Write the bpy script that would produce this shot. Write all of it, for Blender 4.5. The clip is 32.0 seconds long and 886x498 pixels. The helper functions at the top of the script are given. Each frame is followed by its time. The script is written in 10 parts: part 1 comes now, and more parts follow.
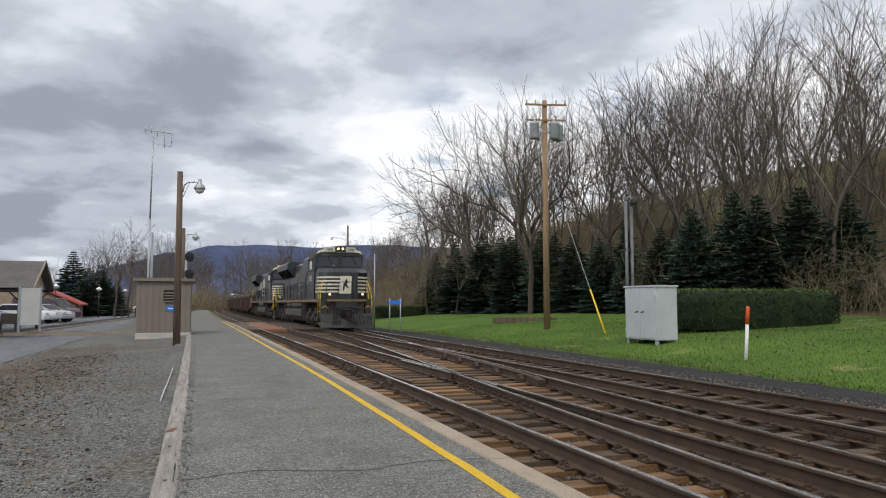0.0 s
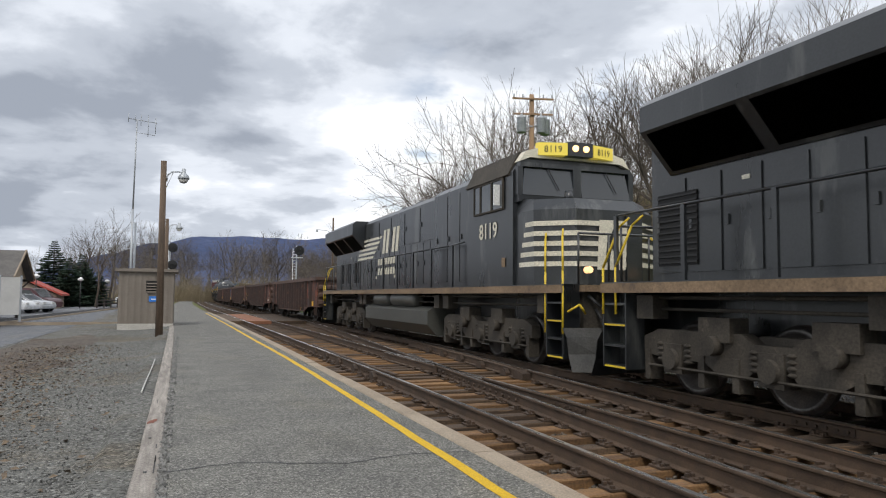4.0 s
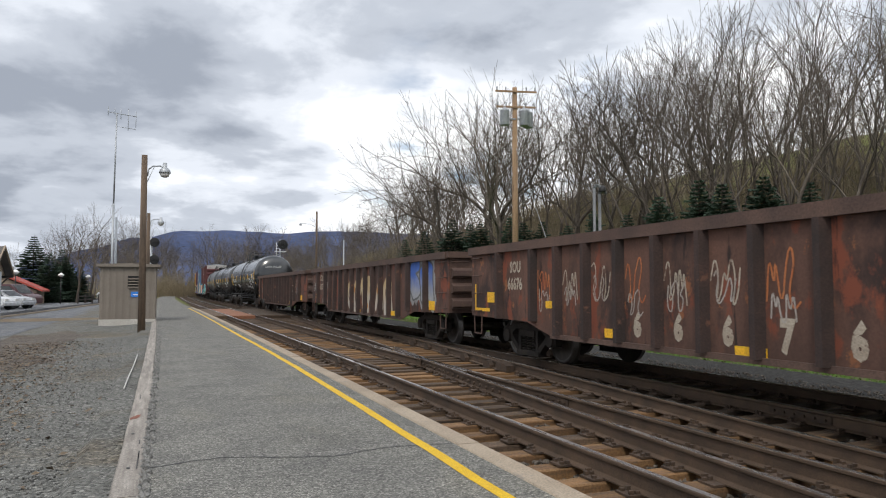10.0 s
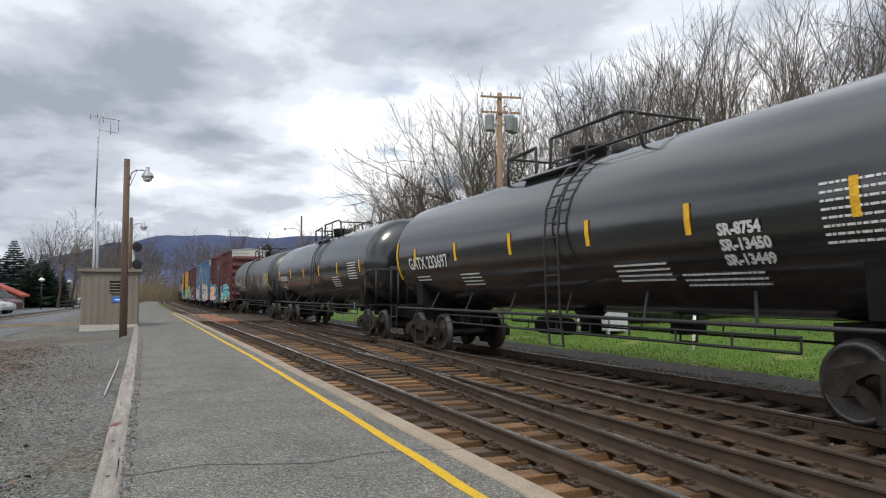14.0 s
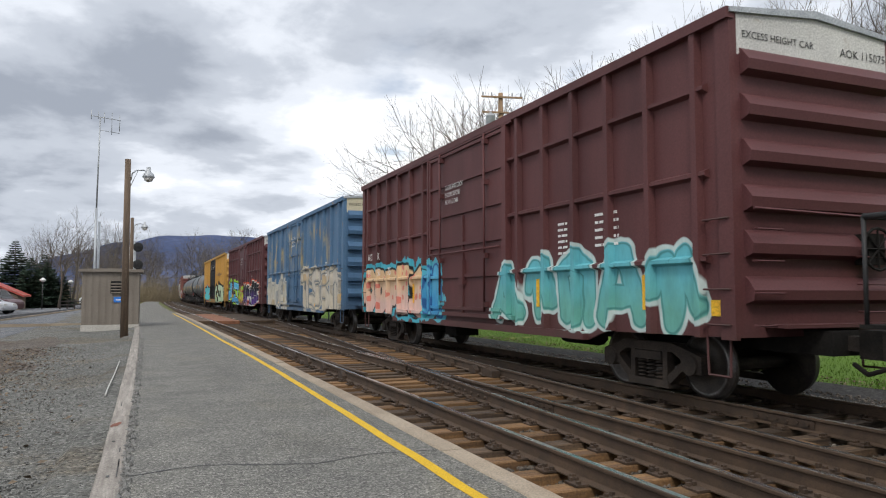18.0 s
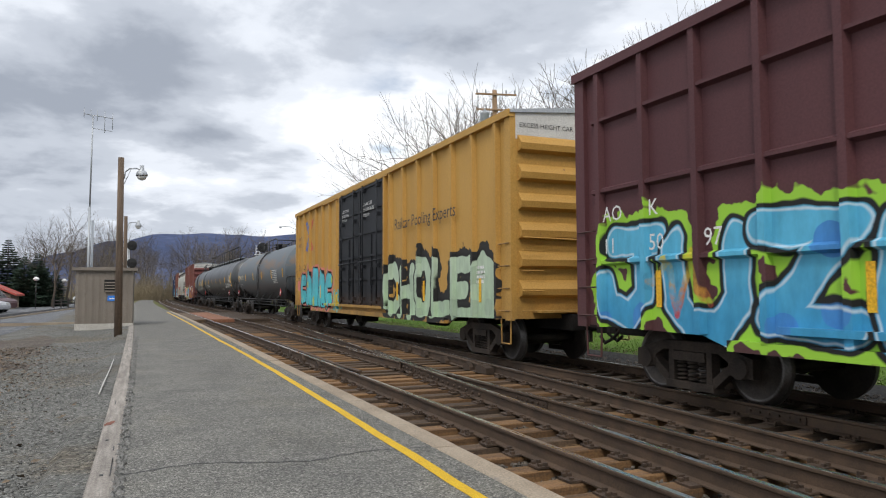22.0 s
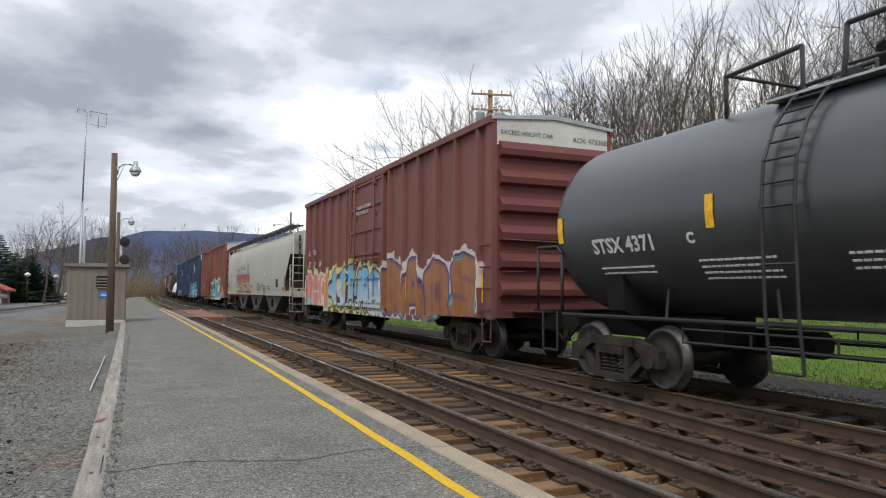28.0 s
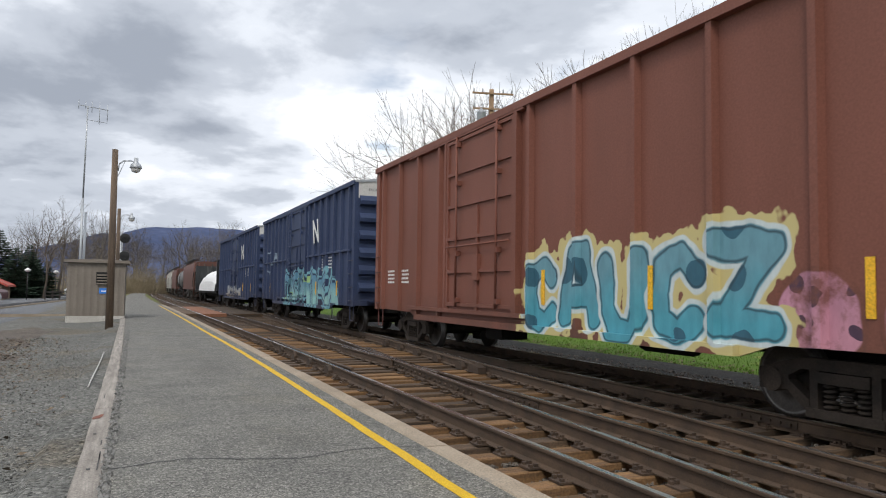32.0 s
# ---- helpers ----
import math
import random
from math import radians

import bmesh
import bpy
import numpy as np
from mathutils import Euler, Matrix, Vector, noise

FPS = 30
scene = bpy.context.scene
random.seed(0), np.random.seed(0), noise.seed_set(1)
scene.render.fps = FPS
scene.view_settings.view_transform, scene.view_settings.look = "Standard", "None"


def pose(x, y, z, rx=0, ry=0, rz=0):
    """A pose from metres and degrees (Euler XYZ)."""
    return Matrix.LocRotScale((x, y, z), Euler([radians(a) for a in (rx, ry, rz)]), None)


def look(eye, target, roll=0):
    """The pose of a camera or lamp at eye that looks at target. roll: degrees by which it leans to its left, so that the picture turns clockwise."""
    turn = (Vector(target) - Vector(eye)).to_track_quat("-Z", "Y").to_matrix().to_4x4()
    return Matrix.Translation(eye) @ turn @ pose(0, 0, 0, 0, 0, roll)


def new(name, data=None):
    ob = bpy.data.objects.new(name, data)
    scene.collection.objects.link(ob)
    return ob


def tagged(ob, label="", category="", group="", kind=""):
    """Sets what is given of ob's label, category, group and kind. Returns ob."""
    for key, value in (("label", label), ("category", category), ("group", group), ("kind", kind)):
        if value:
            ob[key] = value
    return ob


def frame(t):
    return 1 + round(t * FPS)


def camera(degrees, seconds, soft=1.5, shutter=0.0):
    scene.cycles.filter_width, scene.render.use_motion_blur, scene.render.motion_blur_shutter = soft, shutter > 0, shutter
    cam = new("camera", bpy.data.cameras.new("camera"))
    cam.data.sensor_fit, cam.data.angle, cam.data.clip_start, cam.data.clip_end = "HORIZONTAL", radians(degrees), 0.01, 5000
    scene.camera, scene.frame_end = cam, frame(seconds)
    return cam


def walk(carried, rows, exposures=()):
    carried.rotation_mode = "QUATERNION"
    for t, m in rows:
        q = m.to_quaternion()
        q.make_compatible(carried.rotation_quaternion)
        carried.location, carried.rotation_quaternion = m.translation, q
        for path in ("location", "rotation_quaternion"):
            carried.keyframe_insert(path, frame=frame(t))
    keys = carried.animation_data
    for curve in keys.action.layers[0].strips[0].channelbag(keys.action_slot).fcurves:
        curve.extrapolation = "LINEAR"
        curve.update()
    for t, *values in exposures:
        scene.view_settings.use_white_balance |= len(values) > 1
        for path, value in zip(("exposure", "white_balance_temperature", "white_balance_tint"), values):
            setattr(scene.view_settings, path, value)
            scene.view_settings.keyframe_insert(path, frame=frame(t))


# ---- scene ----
cam = camera(63.42, 32.0, soft=1.1, shutter=0.04)
EYE_Z = 1.4165
# seconds, heading to the right of the track, tilt, lean (degrees), sway x, y, z (metres)
PATH = [
    (0.0, 18.78, 4.33, -0.03, -0.000, 0.000, 0.000),
    (0.5, 18.77, 4.27, -0.02, -0.006, -0.013, -0.006),
    (1.0, 18.86, 4.21, -0.10, -0.008, -0.000, 0.002),
    (1.5, 18.92, 4.18, -0.17, -0.005, 0.007, -0.006),
    (2.0, 19.00, 4.12, 0.01, -0.008, 0.009, -0.004),
    (2.5, 19.11, 4.06, 0.17, 0.003, 0.054, -0.013),
    (3.0, 19.66, 3.99, 0.41, -0.005, 0.060, -0.014),
    (3.5, 19.86, 3.94, 0.43, 0.012, 0.059, -0.013),
    (5.5, 21.20, 2.94, 0.56, 0.009, 0.082, -0.019),
    (6.0, 22.06, 2.61, 0.27, 0.014, 0.108, -0.025),
    (6.5, 22.14, 2.54, -0.03, 0.015, 0.052, -0.012),
    (7.0, 22.28, 2.98, 0.33, 0.024, 0.068, -0.016),
    (7.5, 22.08, 2.95, 0.25, 0.021, 0.025, -0.006),
    (8.0, 21.88, 2.97, 0.02, 0.012, 0.006, -0.000),
    (8.5, 21.38, 2.99, -0.32, 0.017, 0.001, -0.002),
    (9.0, 21.34, 3.10, -0.27, 0.021, 0.030, -0.006),
    (9.5, 21.24, 3.17, -0.15, 0.025, 0.040, -0.007),
    (10.0, 21.20, 3.26, 0.03, 0.016, 0.021, -0.008),
    (10.5, 21.24, 3.24, -0.21, 0.035, 0.065, -0.014),
    (11.0, 21.79, 3.36, 0.10, 0.033, 0.099, -0.021),
    (11.5, 22.19, 3.50, -0.13, 0.039, 0.089, -0.017),
    (12.0, 22.13, 3.48, -0.37, 0.034, 0.020, 0.002),
    (12.5, 22.14, 3.53, -0.21, 0.031, 0.020, -0.006),
    (13.0, 22.20, 3.62, -0.19, 0.035, 0.050, -0.009),
    (13.5, 22.47, 3.70, -0.03, 0.043, 0.089, -0.016),
    (14.0, 22.38, 3.64, -0.00, 0.029, 0.022, -0.002),
    (14.5, 22.27, 3.63, 0.00, 0.036, 0.020, -0.005),
    (16.5, 22.20, 3.53, 0.05, 0.033, 0.042, -0.006),
    (17.0, 22.18, 3.52, 0.06, 0.043, 0.046, -0.005),
    (17.5, 22.25, 3.53, 0.03, 0.039, 0.045, -0.007),
    (18.0, 22.30, 3.66, 0.01, 0.037, 0.035, -0.003),
    (18.5, 22.43, 3.72, -0.10, 0.039, 0.047, -0.008),
    (19.0, 22.52, 3.70, -0.12, 0.044, 0.048, -0.012),
    (19.5, 22.39, 3.66, -0.22, 0.041, 0.004, -0.001),
    (20.0, 22.44, 3.63, -0.13, 0.041, 0.014, -0.004),
    (20.5, 22.62, 3.51, -0.10, 0.041, 0.009, -0.005),
    (21.0, 22.68, 3.43, -0.17, 0.042, -0.000, -0.000),
    (21.5, 22.71, 3.42, -0.08, 0.044, 0.019, -0.003),
    (22.0, 22.71, 3.45, -0.22, 0.047, 0.016, -0.003),
    (22.5, 22.65, 3.48, -0.15, 0.045, 0.022, -0.006),
    (23.0, 22.66, 3.48, -0.13, 0.044, 0.021, -0.004),
    (23.5, 22.54, 3.48, -0.34, 0.049, 0.019, -0.006),
    (24.0, 22.51, 3.60, -0.26, 0.042, 0.024, -0.006),
    (24.5, 22.43, 3.52, -0.13, 0.042, 0.032, -0.005),
    (25.0, 22.39, 3.40, -0.21, 0.045, 0.015, -0.002),
    (25.5, 22.43, 3.30, -0.08, 0.046, 0.023, 0.001),
    (27.5, 22.88, 3.47, 0.15, 0.044, 0.058, -0.007),
    (28.0, 23.21, 3.43, 0.34, 0.044, 0.050, -0.008),
    (28.5, 23.35, 3.36, 0.45, 0.046, 0.064, -0.003),
    (29.0, 23.35, 3.36, 0.63, 0.039, 0.035, -0.004),
    (29.5, 23.21, 3.30, 0.70, 0.051, 0.026, -0.002),
    (30.0, 23.19, 3.33, 0.83, 0.041, 0.026, -0.004),
    (30.5, 23.21, 3.27, 0.83, 0.048, 0.027, -0.006),
    (31.0, 23.10, 3.27, 0.87, 0.046, 0.033, -0.001),
    (31.5, 23.26, 3.35, 1.02, 0.042, 0.076, -0.007),
    (32.0, 23.18, 3.33, 0.80, 0.060, 0.049, -0.002),
]


def aim(yaw, tilt, lean, dx, dy, dz):
    eye = Vector((dx, dy, EYE_Z + dz))
    a, b = radians(yaw), radians(tilt)
    way = Vector((math.sin(a) * math.cos(b), math.cos(a) * math.cos(b), math.sin(b)))
    return look(eye, eye + way * 10, lean)


walk(cam, [(r[0], aim(*r[1:])) for r in PATH], [(0, 0.06), (2.5, 0.12), (5.5, 0.26), (8, 0.26), (10, 0.24), (13, 0.24), (17, 0.26), (32, 0.26)])

# ---- world and light ----
world = bpy.data.worlds.new("overcast_sky")
scene.world = world
world.use_nodes = True
wn, wl = world.node_tree.nodes, world.node_tree.links
wn.clear()
SUN_EL, SUN_AZ = radians(48), radians(215)
w_out = wn.new("ShaderNodeOutputWorld")
w_bg = wn.new("ShaderNodeBackground")
w_bg.inputs[1].default_value = 1.0
w_sky = wn.new("ShaderNodeTexSky")
w_sky.sky_type, w_sky.sun_disc = "NISHITA", False
w_sky.sun_elevation, w_sky.sun_rotation = SUN_EL, SUN_AZ
w_co = wn.new("ShaderNodeTexCoord")
w_sep = wn.new("ShaderNodeSeparateXYZ")
wl.new(w_co.outputs["Generated"], w_sep.inputs[0])


def wmath(op, a, b=None):
    n = wn.new("ShaderNodeMath")
    n.operation = op
    for i, v in enumerate((a, b)):
        if v is None:
            continue
        if isinstance(v, (int, float)):
            n.inputs[i].default_value = v
        else:
            wl.new(v, n.inputs[i])
    return n.outputs[0]


# clouds lie on a layer: the direction over its height, flattened towards the horizon
w_h = wmath("ADD", wmath("MAXIMUM", w_sep.outputs[2], 0.0), 0.22)
w_vec = wn.new("ShaderNodeCombineXYZ")
wl.new(wmath("DIVIDE", w_sep.outputs[0], w_h), w_vec.inputs[0])
wl.new(wmath("DIVIDE", w_sep.outputs[1], w_h), w_vec.inputs[1])


def cloud_noise(scale, detail, rough, off, warp=0.0):
    m = wn.new("ShaderNodeMapping")
    m.inputs[1].default_value = off
    wl.new(w_vec.outputs[0], m.inputs[0])
    n = wn.new("ShaderNodeTexNoise")
    n.inputs["Scale"].default_value, n.inputs["Detail"].default_value = scale, detail
    n.inputs["Roughness"].default_value, n.inputs["Distortion"].default_value = rough, warp
    wl.new(m.outputs[0], n.inputs["Vector"])
    return n.outputs["Fac"]


def w_ramp(fac, stops):
    r = wn.new("ShaderNodeValToRGB")
    r.color_ramp.interpolation = "EASE"
    while len(r.color_ramp.elements) < len(stops):
        r.color_ramp.elements.new(0.5)
    for e, (p, c) in zip(r.color_ramp.elements, stops):
        e.position, e.color = p, (*c, 1)
    wl.new(fac, r.inputs[0])
    return r.outputs[0]


big = cloud_noise(1.0, 9, 0.5, (0.35, 0.1, 0.0), 0.15)
fine = cloud_noise(3.4, 6, 0.55, (2.0, 5.0, 1.0), 0.2)
shade = wmath("ADD", wmath("MULTIPLY", big, 0.74), wmath("MULTIPLY", fine, 0.26))


def towards(az, el, wide):
    """How near a direction of the sky lies to a thin or a thick part of the cloud."""
    d = wn.new("ShaderNodeVectorMath")
    d.operation = "DOT_PRODUCT"
    d.inputs[1].default_value = (math.sin(radians(az)) * math.cos(radians(el)), math.cos(radians(az)) * math.cos(radians(el)), math.sin(radians(el)))
    wl.new(w_co.outputs["Generated"], d.inputs[0])
    q = wn.new("ShaderNodeMapRange")
    q.interpolation_type = "SMOOTHSTEP"
    q.inputs["From Min"].default_value, q.inputs["From Max"].default_value = math.cos(radians(wide)), 1.0
    wl.new(d.outputs["Value"], q.inputs["Value"])
    return q.outputs[0]


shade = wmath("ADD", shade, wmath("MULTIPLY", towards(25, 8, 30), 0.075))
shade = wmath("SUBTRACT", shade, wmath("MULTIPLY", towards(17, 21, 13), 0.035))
shade = wmath("SUBTRACT", shade, wmath("MULTIPLY", towards(-10, 6, 24), 0.085))
cloud_col = w_ramp(shade, [(0.36, (0.32, 0.355, 0.42)), (0.44, (0.5, 0.54, 0.61)), (0.5, (0.72, 0.76, 0.83)), (0.56, (0.94, 0.96, 1.0)), (0.64, (1.1, 1.11, 1.12))])
w_skyx = wn.new("ShaderNodeVectorMath")
w_skyx.operation = "SCALE"
w_skyx.inputs["Scale"].default_value = 0.09
wl.new(w_sky.outputs[0], w_skyx.inputs[0])
# a few breaks of blue, low over the wooded slope
gap = wmath("MULTIPLY", w_ramp(cloud_noise(2.6, 5, 0.55, (7.0, 1.3, 0.0)), [(0.52, (0, 0, 0)), (0.7, (1, 1, 1))]), towards(26, 9, 15))
w_mix = wn.new("ShaderNodeMix")
w_mix.data_type = "RGBA"
wl.new(gap, w_mix.inputs[0])
wl.new(cloud_col, w_mix.inputs[6])
wl.new(w_skyx.outputs[0], w_mix.inputs[7])
# an overcast sky is brightest overhead
w_zen = wn.new("ShaderNodeMapRange")
w_zen.interpolation_type = "SMOOTHSTEP"
w_zen.inputs["From Min"].default_value, w_zen.inputs["From Max"].default_value = 0.38, 0.9
w_zen.inputs["To Min"].default_value, w_zen.inputs["To Max"].default_value = 1.0, 1.45
wl.new(w_sep.outputs[2], w_zen.inputs["Value"])
w_lum = wn.new("ShaderNodeVectorMath")
w_lum.operation = "SCALE"
wl.new(w_mix.outputs[2], w_lum.inputs[0])
wl.new(w_zen.outputs[0], w_lum.inputs["Scale"])
wl.new(w_lum.outputs[0], w_bg.inputs[0])
wl.new(w_bg.outputs[0], w_out.inputs[0])

sun = new("sun", bpy.data.lights.new("sun", "SUN"))
sun.data.energy, sun.data.angle, sun.data.color = 1.35, radians(12), (1.0, 0.94, 0.85)
sun.matrix_world = look((0, 0, 50), Vector((0, 0, 50)) - Vector((math.sin(SUN_AZ) * math.cos(SUN_EL), math.cos(SUN_AZ) * math.cos(SUN_EL), math.sin(SUN_EL))))
scene.view_settings.exposure = 0.18

# ---- materials ----
def nodes_of(name):
    m = bpy.data.materials.new(name)
    m.use_nodes = True
    return m, m.node_tree.nodes, m.node_tree.links, m.node_tree.nodes["Principled BSDF"]


def noise_fac(n, l, vec, scale, detail=4, rough=0.55, stretch=(1, 1, 1)):
    mp = n.new("ShaderNodeMapping")
    mp.inputs["Scale"].default_value = stretch
    l.new(vec, mp.inputs[0])
    t = n.new("ShaderNodeTexNoise")
    t.inputs["Scale"].default_value, t.inputs["Detail"].default_value, t.inputs["Roughness"].default_value = scale, detail, rough
    l.new(mp.outputs[0], t.inputs["Vector"])
    return t.outputs["Fac"]


def ramp(n, l, fac, stops):
    r = n.new("ShaderNodeValToRGB")
    while len(r.color_ramp.elements) < len(stops):
        r.color_ramp.elements.new(0.5)
    for e, (p, c) in zip(r.color_ramp.elements, stops):
        e.position, e.color = p, (*c, 1)
    l.new(fac, r.inputs[0])
    return r.outputs[0]


def mixc(n, l, fac, a, b, blend="MIX"):
    m = n.new("ShaderNodeMix")
    m.data_type, m.blend_type = "RGBA", blend
    for i, v in ((0, fac), (6, a), (7, b)):
        if isinstance(v, (int, float)):
            m.inputs[i].default_value = v
        elif isinstance(v, tuple):
            m.inputs[i].default_value = (*v, 1)
        else:
            l.new(v, m.inputs[i])
    return m.outputs[2]


def surf(name, c1, c2, scale=2.0, fine=40.0, rough=0.8, bump=0.3, metal=0.0, wear=None, wear_at=0.62, stretch=(1, 1, 1), rand=0.0, bump_dist=0.01, spec=0.5, wear_scale=None, fine_amt=0.35):
    """Two colours in broad patches, a fine grain, an optional third colour as wear, and fine relief."""
    m, n, l, b = nodes_of(name)
    co = n.new("ShaderNodeTexCoord").outputs["Object"]
    oi = n.new("ShaderNodeObjectInfo")
    if rand:
        add = n.new("ShaderNodeVectorMath")
        add.operation = "MULTIPLY_ADD"
        cmb = n.new("ShaderNodeCombineXYZ")
        for i in range(3):
            l.new(oi.outputs["Random"], cmb.inputs[i])
        l.new(cmb.outputs[0], add.inputs[0])
        add.inputs[1].default_value = (37.0, 53.0, 11.0)
        l.new(co, add.inputs[2])
        co = add.outputs[0]
    f1 = noise_fac(n, l, co, scale, 5, 0.6, stretch)
    f2 = noise_fac(n, l, co, fine, 3, 0.6)
    col = ramp(n, l, f1, [(0.35, c1), (0.65, c2)])
    grain = ramp(n, l, f2, [(0.3, (1 - fine_amt,) * 3), (0.7, (1 + fine_amt * 0.6,) * 3)])
    col = mixc(n, l, 1.0, col, grain, "MULTIPLY")
    if wear:
        f3 = noise_fac(n, l, co, wear_scale or scale * 2.3, 6, 0.65, stretch)
        wf = ramp(n, l, f3, [(wear_at, (0, 0, 0)), (wear_at + 0.08, (1, 1, 1))])
        col = mixc(n, l, wf, col, wear)
    if rand:
        mr = n.new("ShaderNodeMapRange")
        mr.inputs["To Min"].default_value, mr.inputs["To Max"].default_value = 1 - rand, 1 + rand
        l.new(oi.outputs["Random"], mr.inputs["Value"])
        sc = n.new("ShaderNodeVectorMath")
        sc.operation = "SCALE"
        l.new(col, sc.inputs[0])
        l.new(mr.outputs[0], sc.inputs["Scale"])
        col = sc.outputs[0]
    l.new(col, b.inputs["Base Color"])
    rr = n.new("ShaderNodeMapRange")
    rr.inputs["To Min"].default_value, rr.inputs["To Max"].default_value = max(0.05, rough - 0.12), min(1, rough + 0.12)
    l.new(f1, rr.inputs["Value"])
    l.new(rr.outputs[0], b.inputs["Roughness"])
    b.inputs["Metallic"].default_value = metal
    b.inputs["Specular IOR Level"].default_value = spec
    if bump:
        bp = n.new("ShaderNodeBump")
        bp.inputs["Strength"].default_value, bp.inputs["Distance"].default_value = bump, bump_dist
        l.new(f2, bp.inputs["Height"])
        l.new(bp.outputs[0], b.inputs["Normal"])
    return m


def stones(name, cols, scale, bump=0.8, dist=0.03, patch=None, patch_scale=0.4, patch_at=0.5):
    """Loose stones: cells of several greys, domed by relief; an optional second tint in patches."""
    m, n, l, b = nodes_of(name)
    co = n.new("ShaderNodeTexCoord").outputs["Object"]
    v = n.new("ShaderNodeTexVoronoi")
    v.inputs["Scale"].default_value = scale
    l.new(co, v.inputs["Vector"])
    sep = n.new("ShaderNodeSeparateColor")
    l.new(v.outputs["Color"], sep.inputs[0])
    k = len(cols)
    col = ramp(n, l, sep.outputs[0], [(i / max(1, k - 1), c) for i, c in enumerate(cols)])
    f = noise_fac(n, l, co, scale * 3, 3)
    col = mixc(n, l, 1.0, col, ramp(n, l, f, [(0.3, (0.75,) * 3), (0.7, (1.2,) * 3)]), "MULTIPLY")
    big = noise_fac(n, l, co, patch_scale, 6, 0.65)
    col = mixc(n, l, 1.0, col, ramp(n, l, big, [(0.3, (0.78,) * 3), (0.7, (1.15,) * 3)]), "MULTIPLY")
    if patch:
        pf = ramp(n, l, noise_fac(n, l, co, patch_scale * 0.7, 7, 0.7), [(patch_at, (0, 0, 0)), (patch_at + 0.1, (1, 1, 1))])
        col = mixc(n, l, pf, col, patch, "MULTIPLY")
    l.new(col, b.inputs["Base Color"])
    b.inputs["Roughness"].default_value = 0.95
    b.inputs["Specular IOR Level"].default_value = 0.25
    bp = n.new("ShaderNodeBump")
    bp.inputs["Strength"].default_value, bp.inputs["Distance"].default_value = bump, dist
    bp.invert = True
    l.new(v.outputs["Distance"], bp.inputs["Height"])
    l.new(bp.outputs[0], b.inputs["Normal"])
    return m


def glow(name, col, power):
    m, n, l, b = nodes_of(name)
    b.inputs["Base Color"].default_value = (*col, 1)
    b.inputs["Emission Color"].default_value = (*col, 1)
    b.inputs["Emission Strength"].default_value = power
    return m


def paving(name, lo, hi, cell, warm, stain):
    """Worn asphalt: bound aggregate of pale and dark stones, mottled and stained."""
    m, n, l, b = nodes_of(name)
    co = n.new("ShaderNodeTexCoord").outputs["Object"]
    v = n.new("ShaderNodeTexVoronoi")
    v.inputs["Scale"].default_value = cell
    l.new(co, v.inputs["Vector"])
    sep = n.new("ShaderNodeSeparateColor")
    l.new(v.outputs["Color"], sep.inputs[0])
    col = ramp(n, l, sep.outputs[0], [(0.0, tuple(c * 0.45 for c in lo)), (0.45, lo), (0.8, hi), (1.0, tuple(c * 1.7 for c in hi))])
    mott = noise_fac(n, l, co, 1.1, 8, 0.7)
    col = mixc(n, l, 1.0, col, ramp(n, l, mott, [(0.3, (0.72, 0.72, 0.73)), (0.7, (1.22, 1.21, 1.18))]), "MULTIPLY")
    grit = noise_fac(n, l, co, 22, 4, 0.7)
    col = mixc(n, l, 1.0, col, ramp(n, l, grit, [(0.3, (0.7,) * 3), (0.7, (1.25,) * 3)]), "MULTIPLY")
    wf = ramp(n, l, noise_fac(n, l, co, 0.55, 7, 0.65, (1.6, 0.6, 1)), [(0.52, (0, 0, 0)), (0.66, (1, 1, 1))])
    col = mixc(n, l, wf, col, mixc(n, l, 1.0, col, warm, "MULTIPLY"))
    sf = ramp(n, l, noise_fac(n, l, co, 2.4, 5, 0.6), [(0.66, (0, 0, 0)), (0.72, (1, 1, 1))])
    col = mixc(n, l, sf, col, mixc(n, l, 1.0, col, stain, "MULTIPLY"))
    l.new(col, b.inputs["Base Color"])
    b.inputs["Roughness"].default_value = 0.92
    b.inputs["Specular IOR Level"].default_value = 0.3
    bp = n.new("ShaderNodeBump")
    bp.inputs["Strength"].default_value, bp.inputs["Distance"].default_value = 0.9, 0.008
    l.new(grit, bp.inputs["Height"])
    l.new(bp.outputs[0], b.inputs["Normal"])
    return m


M_asphalt = paving("platform_asphalt", (0.13, 0.127, 0.116), (0.185, 0.18, 0.164), 85, (1.1, 1.08, 1.02), (0.72, 0.72, 0.74))
M_drive = paving("drive_asphalt", (0.105, 0.11, 0.12), (0.165, 0.172, 0.185), 40, (1.3, 1.24, 1.12), (0.75, 0.76, 0.8))
M_yellow = surf("yellow_line_paint", (0.58, 0.35, 0.004), (0.66, 0.42, 0.006), 3, 110, 0.75, 0.5, bump_dist=0.004, wear=(0.3, 0.25, 0.12), wear_at=0.68, wear_scale=14)
M_tar = surf("crack_tar", (0.03, 0.03, 0.032), (0.06, 0.06, 0.06), 6, 60, 0.8, 0.4)
M_curb = surf("curb_concrete", (0.27, 0.215, 0.155), (0.36, 0.295, 0.22), 1.2, 60, 0.9, 0.5, wear=(0.22, 0.19, 0.16), wear_at=0.62, rand=0.06)
M_concrete = surf("plain_concrete", (0.42, 0.40, 0.36), (0.52, 0.5, 0.46), 0.9, 40, 0.9, 0.4, wear=(0.3, 0.28, 0.24), wear_at=0.63)
